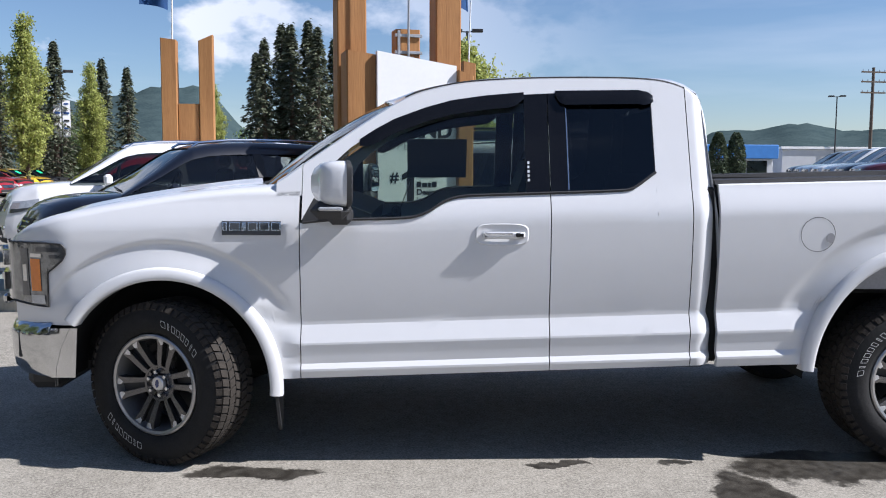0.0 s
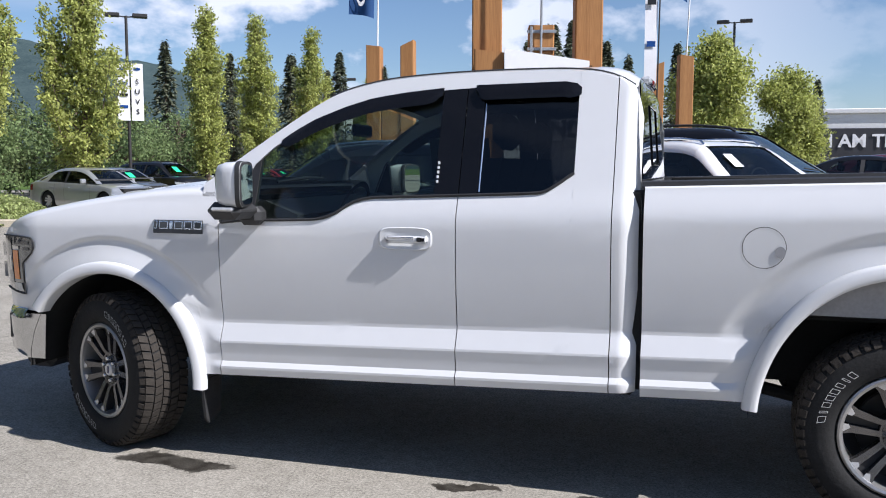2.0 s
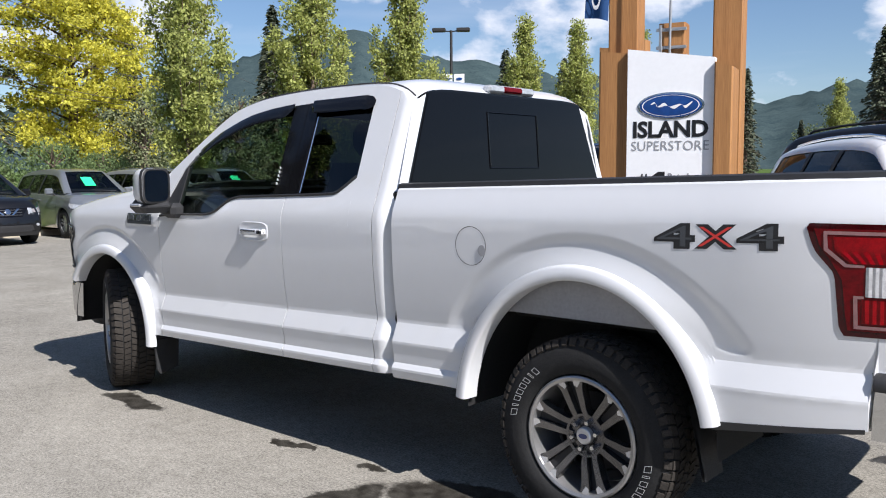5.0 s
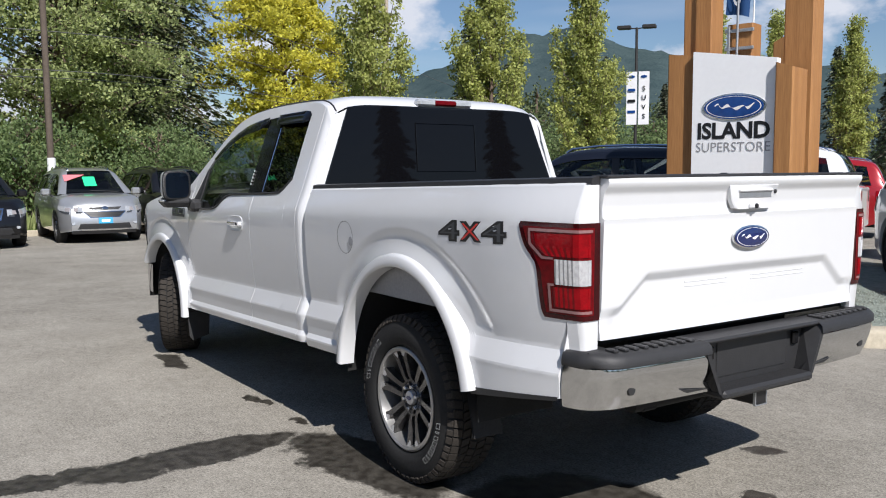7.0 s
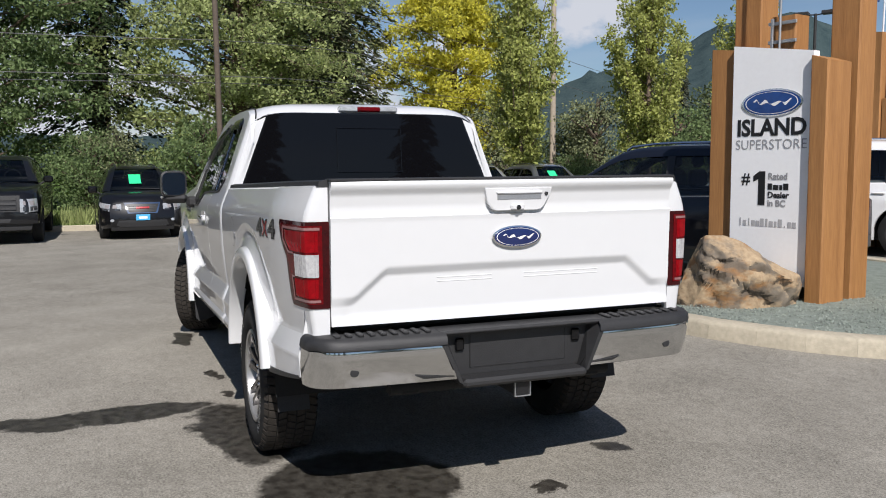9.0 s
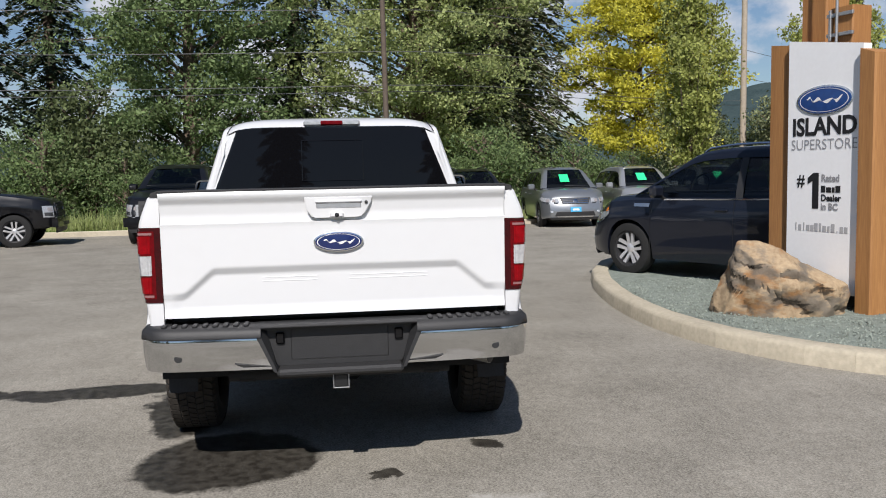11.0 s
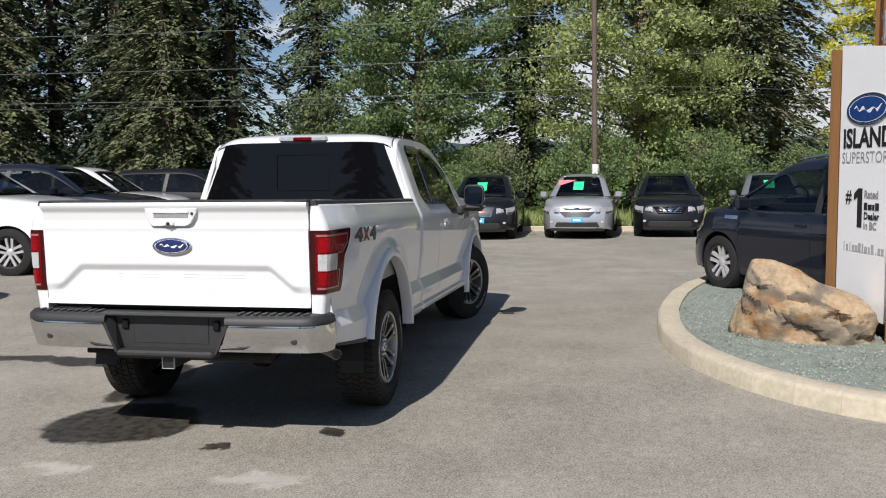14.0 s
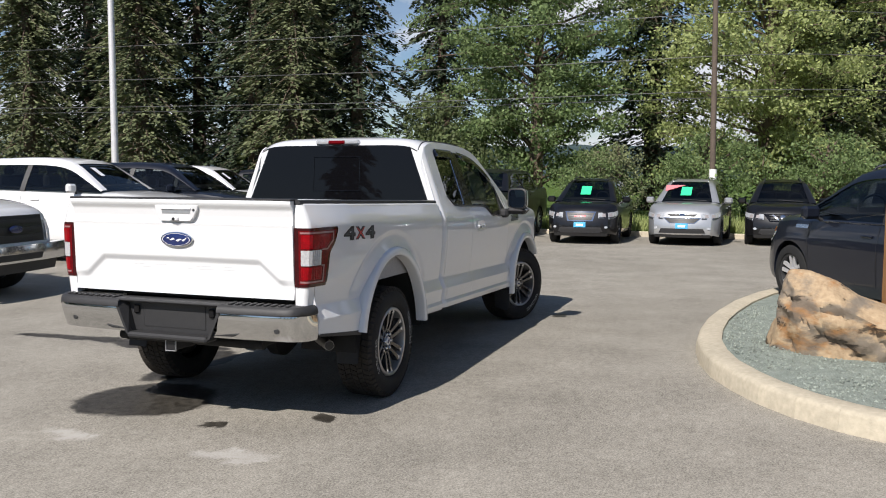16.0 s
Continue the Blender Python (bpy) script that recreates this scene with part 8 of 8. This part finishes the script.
def column_tree(seed, h=8.5, r=0.95, n=52, size=0.072):
    """An upright tree: steep limbs off one stem, each carrying its own leafy plume."""
    rn = random.Random(seed)
    t = thing("columnar_tree", "upright columnar tree in fresh green leaf", "tree")
    g = Geo().path([(0, 0, -0.1), (0.04, 0.02, h * 0.3), (-0.03, 0.03, h * 0.6), (0, 0, h * 0.97)], [0.12, 0.09, 0.055, 0.012], 8)
    c = Geo()
    for k in range(n):
        f = (k + 0.5) / n
        z0 = 1.0 + (h - 1.9) * f ** 1.08
        a = k * 2.4 + rn.uniform(-0.7, 0.7)
        wide = lerp_table([(0, 0.75), (0.15, 1.15), (0.35, 1.2), (0.6, 0.85), (0.8, 0.5), (1.0, 0.16)], f)
        reach = r * wide * rn.uniform(0.45, 1.35)
        rise = reach * rn.uniform(0.8, 1.7) + 0.35 + 0.5 * f
        d = Vector((math.cos(a), math.sin(a), 0))
        p0, p2 = Vector((0, 0, z0)), Vector((0, 0, z0 + rise)) + d * reach
        p1 = Vector((0, 0, z0 + rise * 0.35)) + d * reach * 0.66
        g.path([p0, p1, p2], [0.03, 0.018, 0.006], 5)
        m = int(6 + 9 * reach / r)
        for _ in range(m):
            u = rn.uniform(0.2, 1.05)
            q = p0.lerp(p1, u * 2) if u < 0.5 else p1.lerp(p2, (u - 0.5) * 2)
            q = q + Vector((rn.gauss(0, 0.12), rn.gauss(0, 0.12), rn.gauss(0, 0.14)))
            for _ in range(34):
                leaf(c, q + Vector((rn.gauss(0, 0.11), rn.gauss(0, 0.11), rn.gauss(0, 0.11))), size * rn.uniform(0.55, 1.2), rn)
    part("trunk", g, M_BARK, t)
    part("crown", c, M_LEAFY, t, smooth=0)
    return t


def round_tree(seed, h, r, n, size, mat, label, base=0.25, squash=0.85):
    rn = random.Random(seed)
    lobes = []
    for k in range(26):
        f = rn.uniform(0, 1)
        z = h * (base + (0.94 - base) * f)
        rad = r * math.sin(math.pi * (0.18 + 0.74 * f)) ** 0.7
        a = rn.uniform(0, 6.28)
        o = rad * rn.uniform(0.3, 0.85)
        lobes.append((math.cos(a) * o, math.sin(a) * o, z, rad * rn.uniform(0.28, 0.5), squash))
    return broad_tree("broadleaf_tree", h, lobes, n, size, seed, mat, label, 0.05 * r + 0.08)


def layered_tree(seed, h, r, mat, label, limbs=90, tufts=16, leaves=34, base=0.1, size=0.11, rise=0.28, flat=0.15):
    """A broad tree of spreading limbs that carry flat leafy tufts, with gaps between the layers."""
    rn = random.Random(seed)
    t = thing("broadleaf_tree", label, "tree")
    g = Geo().path([(0, 0, -0.1), (0.1, 0.05, h * 0.25), (-0.1, 0.1, h * 0.55), (0, 0, h * 0.95)], [0.34, 0.26, 0.15, 0.03], 8)
    c = Geo()
    for k in range(limbs):
        f = (k + 0.5) / limbs
        z0 = h * (base + (0.93 - base) * f ** 0.95)
        a = k * 2.4 + rn.uniform(-0.5, 0.5)
        reach = r * math.sin(math.pi * (0.24 + 0.70 * f)) ** 0.75 * rn.uniform(0.55, 1.12)
        d = Vector((math.cos(a), math.sin(a), 0))
        p0 = Vector((0, 0, z0))
        p1 = p0 + d * reach * 0.55 + Vector((0, 0, reach * rise * rn.uniform(0.7, 1.2)))
        p2 = p0 + d * reach + Vector((0, 0, reach * rise * rn.uniform(0.4, 1.3)))
        g.path([p0, p1, p2], [0.07, 0.035, 0.008], 5)
        side = Vector((-d.y, d.x, 0))
        for _ in range(tufts):
            u = rn.uniform(0.25, 1.06)
            q = p0.lerp(p1, u / 0.55) if u < 0.55 else p1.lerp(p2, (u - 0.55) / 0.45)
            q = q + side * rn.gauss(0, 0.16 * reach * u) + Vector((0, 0, rn.gauss(0.05, 0.16)))
            for _ in range(leaves):
                leaf(c, q + Vector((rn.gauss(0, 0.24), rn.gauss(0, 0.24), rn.gauss(0, flat))), size * rn.uniform(0.6, 1.25), rn, 0.8)
    part("trunk", g, M_BARK, t)
    part("crown", c, mat, t, smooth=0)
    return t


def conifer(seed, h, r, mat, n_branch=90, needles=26, size=0.26, label="tall dark green conifer tree", droop=0.45, base=0.12):
    rn = random.Random(seed)
    t = thing("conifer", label, "tree")
    g = Geo().path([(0, 0, -0.1), (0.04, 0, h * 0.5), (0, 0, h)], [h * 0.018 + 0.06, h * 0.011 + 0.03, 0.02], 8)
    c = Geo()
    for k in range(n_branch):
        f = base + (1 - base) * (k / n_branch) ** 0.9
        a = k * 2.4 + rn.uniform(-0.5, 0.5)
        length = r * (1.02 - f) / (1 - base) * rn.uniform(0.55, 1.12) + 0.12
        d = Vector((math.cos(a), math.sin(a), 0))
        s = Vector((0, 0, h * f))
        e = s + d * length + Vector((0, 0, -length * droop * rn.uniform(0.6, 1.3)))
        mid = s.lerp(e, 0.5) + Vector((0, 0, length * 0.10))
        g.path([s, mid, e], [0.035, 0.02, 0.006], 5)
        side = Vector((-d.y, d.x, 0))
        for q in range(needles):
            u = rn.uniform(0.12, 1.05)
            p = s.lerp(mid, u * 2) if u < 0.5 else mid.lerp(e, (u - 0.5) * 2)
            p = p + side * rn.gauss(0, 0.17 * length * (1.15 - u) + 0.05) + Vector((0, 0, rn.gauss(-0.08, 0.10)))
            nrm = Vector((rn.gauss(0, 0.5), rn.gauss(0, 0.5), 1)).normalized()
            ax = (d * rn.uniform(0.5, 1) + side * rn.gauss(0, 0.7) + Vector((0, 0, -0.35))).normalized()
            w = ax.cross(nrm).normalized()
            sz = size * rn.uniform(0.6, 1.3)
            i = len(c.v)
            c.v += [tuple(p - ax * sz * 0.4), tuple(p + w * sz * 0.34), tuple(p + ax * sz), tuple(p - w * sz * 0.34)]
            c.f.append((i, i + 1, i + 2, i + 3))
    part("trunk", g, M_BARK, t)
    part("crown", c, mat, t, smooth=0)
    return t


def plant(ob, spots, label=""):
    """Sets the first at the first spot and copies at the rest: (x, y, scale, turn)."""
    for k, (x, y, s, a) in enumerate(spots):
        m = pose(x, y, 0, 0, 0, a)
        if k == 0:
            ob.matrix_basis = m
            ob.scale = (s, s, s)
        else:
            o = copy_thing(ob, m)
            o.scale = (s, s, s)


# upright trees along the far row
plant(column_tree(21, r=0.72), [(-19.1, 30.1, 1.0, 200), (-19.3, 35.0, 1.05, 70), (-20.6, 44.0, 1.14, 140), (-21.5, 56.0, 1.0, 250), (-14.5, 62.0, 0.9, 20)])
plant(column_tree(22, r=0.95), [(-19.3, 22.2, 1.08, 40), (-20.5, 12.7, 1.12, 10)])
plant(column_tree(23, r=1.0), [(-20.2, 18.0, 1.10, 90)])
# bright maples near the white building
plant(round_tree(31, 6.6, 1.55, 36000, 0.08, M_LEAFY, "bright green young maple", 0.26, 1.35), [(2.8, 30.0, 1.0, 0), (5.8, 34.0, 0.86, 120)])
# yellow tree
plant(layered_tree(33, 13.5, 4.6, M_YELLOW, "broad tree in yellow-gold leaf", 95, 15, 40, 0.10, 0.105), [(-37.4, 16.9, 1.0, 0)])
# the wood behind the parked row
plant(layered_tree(41, 15.0, 4.8, M_LEAF2, "broad maple in deep green leaf", 110, 15, 46, 0.06, 0.088), [(-26.0, -5.4, 1.0, 0)])
plant(layered_tree(42, 14.5, 5.2, M_LEAF, "broad maple in sunlit green leaf", 115, 16, 46, 0.05, 0.088), [(-27.5, 3.6, 1.0, 30)])
plant(conifer(51, 17.0, 4.4, M_NEEDLE2, 190, 112, 0.20, "drooping olive-green cedar at the wood's edge", 0.65, 0.02), [(-30.5, 5.6, 1.0, 0), (-33.5, 8.2, 1.15, 50), (-39.0, 10.8, 1.3, 110), (-25.5, -16.5, 0.95, 200), (-25.0, -24.5, 1.0, 240), (-31.0, -37.0, 1.1, 10), (-25.5, -32.0, 1.0, 70)])
plant(conifer(52, 19.0, 4.3, M_NEEDLE, 190, 104, 0.215, "dense dark fir at the wood's edge", 0.5, 0.02), [(-27.5, -14.3, 0.95, 0), (-28.5, -20.5, 1.0, 70), (-29.0, -28.5, 1.0, 150), (-34.0, -1.6, 1.15, 100), (-35.0, 6.0, 1.05, 220), (-35.0, -24.0, 1.2, 0), (-34.0, -32.0, 1.2, 50), (-31.0, -18.5, 1.0, 20), (-31.0, -33.0, 1.1, 80), (-38.0, -14.0, 1.0, 40), (-33.0, -27.0, 1.15, 60), (-36.0, -21.5, 1.25, 10)])
# unseen dark trees that close the lot behind the viewer; the +x row mirrors in the glass
# the -y row is added to block low sky and deepen the truck's shade
plant(conifer(54, 15.0, 4.5, M_NEEDLE, 90, 40, 0.6, "unseen dark conifer added for reflections and to block low sky", 0.5, 0.02), [(52.0, -38.0, 1.0, 0), (55.0, -26.0, 1.1, 60), (53.0, -14.0, 1.0, 120), (56.0, -3.0, 1.1, 180), (54.0, 8.0, 1.0, 240), (57.0, 20.0, 1.1, 300), (54.0, 31.0, 1.0, 30), (56.0, 43.0, 1.0, 30), (-8.0, -38.0, 1.1, 20), (0.0, -35.0, 1.1, 50), (8.0, -34.0, 1.15, 200), (16.0, -35.0, 1.1, 140), (24.0, -34.0, 1.2, 320), (33.0, -37.0, 1.1, 80), (43.0, -43.0, 1.0, 90)])
plant(round_tree(43, 4.2, 2.6, 8500, 0.08, M_LEAF2, "low leafy shrub in green leaf", 0.04, 0.7),
      [(-21.5, -2.0, 0.65, 0), (-22.5, 1.6, 0.8, 50), (-22.0, 5.5, 0.75, 100), (-22.5, 9.0, 0.6, 150), (-22.0, -7.0, 0.6, 200), (-22.5, -9.8, 0.8, 250), 
       (-26.0, 12.5, 0.55, 0), (-27.0, 18.6, 0.5, 60), (-28.0, 25.0, 1.1, 130), (-27.0, 31.0, 1.2, 200), (-29.0, 37.0, 1.1, 40), (-30.0, 44.0, 1.2, 90), (-31.0, 51.0, 1.2, 10), (-24.0, 58.0, 1.1, 60), (-12.0, 66.0, 1.2, 0)])
plant(round_tree(44, 6.5, 3.0, 11000, 0.11, M_OLIVE, "olive-green bushy tree beyond the lot", 0.06, 0.8),
      [(-33.5, 22.5, 0.7, 0), (-43.0, 22.5, 1.0, 70), (-35.0, 33.0, 1.05, 190), (-34.0, 44.0, 1.0, 30), (-36.0, 55.0, 1.0, 120), (-28.0, 66.0, 1.0, 60), (-18.0, 72.0, 1.0, 60), (-23.5, -8.5, 0.8, 40)])
plant(round_tree(45, 4.8, 2.2, 5000, 0.075, M_DRY, "bare brown bush between green ones", 0.1, 0.9), [(-30.0, 16.5, 1.0, 0), (-30.5, 22.0, 1.1, 60), (-21.0, -1.2, 0.6, 30)])
# spiky firs in the distance
plant(conifer(53, 10.0, 2.1, M_FARNEEDLE, 100, 36, 0.23, "slender spruce in the distance", 0.42, 0.06),
      [(-5.2, 50.0, 1.02, 0), (-7.0, 51.0, 1.05, 40), (-8.6, 50.5, 0.95, 90), (-6.1, 52.5, 1.1, 15), (-7.9, 53.0, 1.08, 75), (-4.5, 53.5, 1.0, 35), (-9.6, 53.0, 0.9, 5), (-3.8, 52.0, 0.95, 10), (-2.4, 51.5, 0.85, 120), (0.3, 58.0, 1.0, 30), (-22.5, 61.0, 0.95, 60),
       (-26.0, 58.0, 0.9, 10), (-22.3, 52.0, 0.95, 30), (-24.5, 48.8, 0.9, 70), (-28.0, 47.0, 0.9, 20), (-19.5, 57.5, 0.85, 50), (-26.0, 42.0, 0.6, 0), (-29.0, 38.0, 0.65, 80), (-27.0, 45.5, 0.6, 15), (-24.0, 55.0, 0.55, 35), (-21.0, 62.0, 0.55, 60), (-31.0, 34.0, 0.7, 25), (-17.5, 63.0, 0.5, 5), (-33.0, 29.0, 0.75, 65), (-33.0, 47.0, 1.0, 80), (-30.0, 60.0, 1.05, 20), (-38.0, 30.0, 1.15, 0), (-41.0, 22.0, 1.0, 50), (-36.0, 40.0, 0.9, 0), (-44.0, 34.0, 1.0, 130), (9.5, 60.0, 0.75, 10), (24.5, 92.0, 0.75, 20)])


# ---- poles and wires at the wood's edge ----
M_POLEWOOD = material("weathered_pole_wood", (0.11, 0.085, 0.065), 0.9, vary=0.3, scale=6, bump=0.4, bump_scale=30)
M_PALEWOOD = material("pale_pole_wood", (0.38, 0.32, 0.25), 0.9, vary=0.2, scale=6)
M_STEELPALE = material("pale_galvanised_steel", (0.62, 0.62, 0.62), 0.5, metal=0.3, vary=0.08, scale=6)
M_WIRE = material("overhead_wire", (0.10, 0.10, 0.10), 0.5)
up = thing("utility_pole", "dark wooden utility pole with a white wrapped foot", "utility pole", at=pose(-20.7, 1.95, -0.1))
part("shaft", Geo().tube((0, 0, 0), (0.15, -0.1, 11.5), 0.10, 0.08, 12), M_POLEWOOD, up)
part("wrap", Geo().tube((0, 0, 0.0), (0.025, 0, 1.95), 0.13, 0.125, 14), M_WHITE, up, "white reflective wrap")
up = thing("utility_pole", "pale wooden utility pole beyond the lot", "utility pole", at=pose(-33.0, 20.8, -0.3))
part("shaft", Geo().tube((0, 0, 0), (0.1, 0, 12.0), 0.17, 0.13, 12), M_PALEWOOD, up)
wp = thing("lot_pole", "galvanised steel lamp pole behind the trucks", "lamp pole", at=pose(-11.8, -14.8, -0.15))
part("shaft", Geo().tube((0, 0, 0), (0, 0, 10.5), 0.11, 0.08, 14), M_STEELPALE, wp)
for z0, z1, x in ((6.9, 7.3, -21.0), (5.5, 5.9, -21.0), (4.35, 4.75, -20.9), (4.15, 4.60, -21.1)):
    pts = []
    for y in steps(-60, 20.8, 60):
        pts.append((x - 12 * smoothstep(2, 21, y) if y < 20.8 else -33.0, y, z0 + 0.0035 * abs(y + 8) ** 1.35))
    if z0 > 5:
        end = pts[-1]
        for u in steps(0.1, 1, 9):
            pts.append((end[0] - 42 * u, end[1] + 56 * u, end[2] - 3.0 * u * (1 - u)))
    solo("overhead_wire", Geo().path(pts, 0.012, 5), M_WIRE, "thin overhead wire along the wood's edge", "wire", group="overhead wires")


# ---- buildings beyond the lot ----
M_WALL = material("white_render_wall", (0.74, 0.74, 0.73), 0.8, vary=0.06, scale=0.8, bump=0.1, bump_scale=30)
M_DARKSIGN = material("charcoal_sign_band", (0.035, 0.035, 0.04), 0.5, vary=0.15, scale=2)
M_BLUEROOF = material("bright_blue_metal_roof", (0.05, 0.20, 0.52), 0.5, vary=0.1, scale=2)
M_GREYWALL = material("pale_grey_siding", (0.50, 0.51, 0.52), 0.8, vary=0.1, scale=1.5)

b = thing("dealership", "low white dealership building with a dark sign band", "building", at=pose(9.9, 64.0, 0, 0, 0, 4))
part("wall", Geo().box(-0.5, 9.9, 0, 14, 0, 5.4, 0.05), M_WALL, b)
part("parapet", Geo().box(-0.7, 10.1, -0.2, 14.2, 5.4, 5.75, 0.05), M_WALL, b)
part("side_wing", Geo().box(9.9, 13.8, 0.6, 14, 0, 4.3, 0.05), M_WALL, b)
part("wing_coping", Geo().box(10.1, 13.9, 0.5, 14.1, 4.3, 4.5, 0.03), M_GREYWALL, b)
sgn = part("sign_band", Geo().box(0.0, 8.6, -0.16, -0.02, 2.3, 4.35, 0.03), M_DARKSIGN, b)
part("lettering", text_geo("I AM TRUCK.", 1.30, 0.02, "RIGHT", 0.03), M_WHITE, sgn, at=pose(8.3, -0.2, 3.4), smooth=0)
w = part("window", Geo().box(10.6, 13.2, 0.54, 0.65, 0.3, 3.0, 0.02), M_SHOPGLASS, b)
part("frame", Geo().box(11.87, 11.93, 0.51, 0.55, 0.3, 3.0, 0.005), M_SILVER, w)

b = thing("showroom", "pale building with a bright blue roof band", "building", at=pose(26.0, 76.0, 0, 0, 0, 4))
part("wall", Geo().box(0, 8.6, 0, 12, 0, 2.5, 0.05), M_GREYWALL, b)
part("roof", Geo().box(-0.3, 8.9, -0.5, 12.4, 2.5, 3.8, 0.06), M_BLUEROOF, b, "bright blue roof band")
for k in range(3):
    part("window", Geo().box(0.6 + k * 2.7, 2.6 + k * 2.7, -0.06, 0.05, 0.5, 2.3, 0.02), M_SHOPGLASS, b)
b = thing("building", "small pale grey commercial building", "building", at=pose(38.5, 84.0, 0, 0, 0, 4))
part("wall", Geo().box(0, 14, 0, 10, 0, 3.6, 0.05), M_GREYWALL, b)
part("roof", Geo().box(-0.2, 14.2, -0.2, 10.2, 3.6, 3.85, 0.03), M_WALL, b)

pp = thing("power_pole", "wooden power pole with three crossarms", "utility pole", at=pose(43.5, 76.0, 0, 0, 0, 10))
part("shaft", Geo().tube((0, 0, 0), (0, 0, 11.0), 0.17, 0.13, 12), M_POLEWOOD, pp)
for z in (8.6, 9.6, 10.5):
    part("crossarm", Geo().box(-1.3, 1.3, -0.12, -0.02, z, z + 0.14, 0.01), M_POLEWOOD, pp)
    for x in (-1.15, -0.6, 0.6, 1.15):
        part("insulator", Geo().tube((x, -0.07, z + 0.14), (x, -0.07, z + 0.32), 0.05, 0.03, 8), M_STEEL, pp)
# clipped cypress pair
cy = Geo()
rn = random.Random(3)
for k in range(2600):
    z = rn.uniform(0.1, 4.0)
    r = 0.75 * math.sin(math.pi * min(0.98, 0.22 + 0.75 * z / 4.0)) ** 0.6 * rn.uniform(0.8, 1.05)
    a = rn.uniform(0, 6.28)
    leaf(cy, Vector((r * math.cos(a), r * math.sin(a), z)), 0.13, rn, 0.6)
t = thing("cypress", "clipped upright dark green cypress", "tree", at=pose(24.3, 62.0, 0.3))
part("trunk", Geo().tube((0, 0, 0), (0, 0, 3.6), 0.10, 0.03, 8), M_BARK, t)
part("crown", cy, M_NEEDLE, t, smooth=0)
copy_thing(t, pose(25.8, 62.3, 0.3, 0, 0, 60))

# low shrub bed at the end of the first bay
kerb3 = thing("bay_kerb", "pale concrete kerb round a shrub bed", "kerb", kind="structure")
for gg in kerb_run([(-16.9, 17.0), (-15.2, 15.6), (-14.6, 14.2), (-16.5, 13.6)][::-1], height=0.15, drop=-0.1):
    part("kerb_stone", gg, M_CONCRETE, kerb3)
hb = Geo()
for k in range(9000):
    u, v = rn.uniform(-1, 1), rn.uniform(-1, 1)
    z = 0.75 * max(0, 1 - (u * u + v * v) * 0.8) * rn.uniform(0.6, 1.05) + 0.03
    leaf(hb, Vector((u * 1.2, v * 1.4, z)), 0.05, rn, 0.7)
sb = thing("shrub", "low clipped green shrub bed", "shrub", at=pose(-16.4, 15.3, -0.12))
part("stems", Geo().tube((0, 0, 0), (0.2, 0.1, 0.5), 0.05, 0.02, 6).tube((0, 0, 0), (-0.3, 0.2, 0.5), 0.05, 0.02, 6), M_BARK, sb)
part("crown", hb, M_LEAF, sb, smooth=0)
# weeds at the wood's edge
rn = random.Random(8)
wd = Geo()
for k in range(16000):
    x, y = -17.3 - abs(rn.gauss(0, 1.5)), rn.uniform(-28, 15)
    h = rn.uniform(0.15, 0.75) * (0.5 + 0.8 * abs(noise.noise((x, y * 0.5, 2))))
    p = Vector((x, y, -0.05))
    d = Vector((rn.gauss(0, 0.3), rn.gauss(0, 0.3), 1)).normalized()
    sdv = d.orthogonal().normalized() * 0.03
    i = len(wd.v)
    wd.v += [tuple(p - sdv), tuple(p + sdv), tuple(p + d * h)]
    wd.f.append((i, i + 1, i + 2))
solo("weeds", wd, M_LEAF, "tall green weeds along the kerb", "grass", kind="stuff", smooth=0)
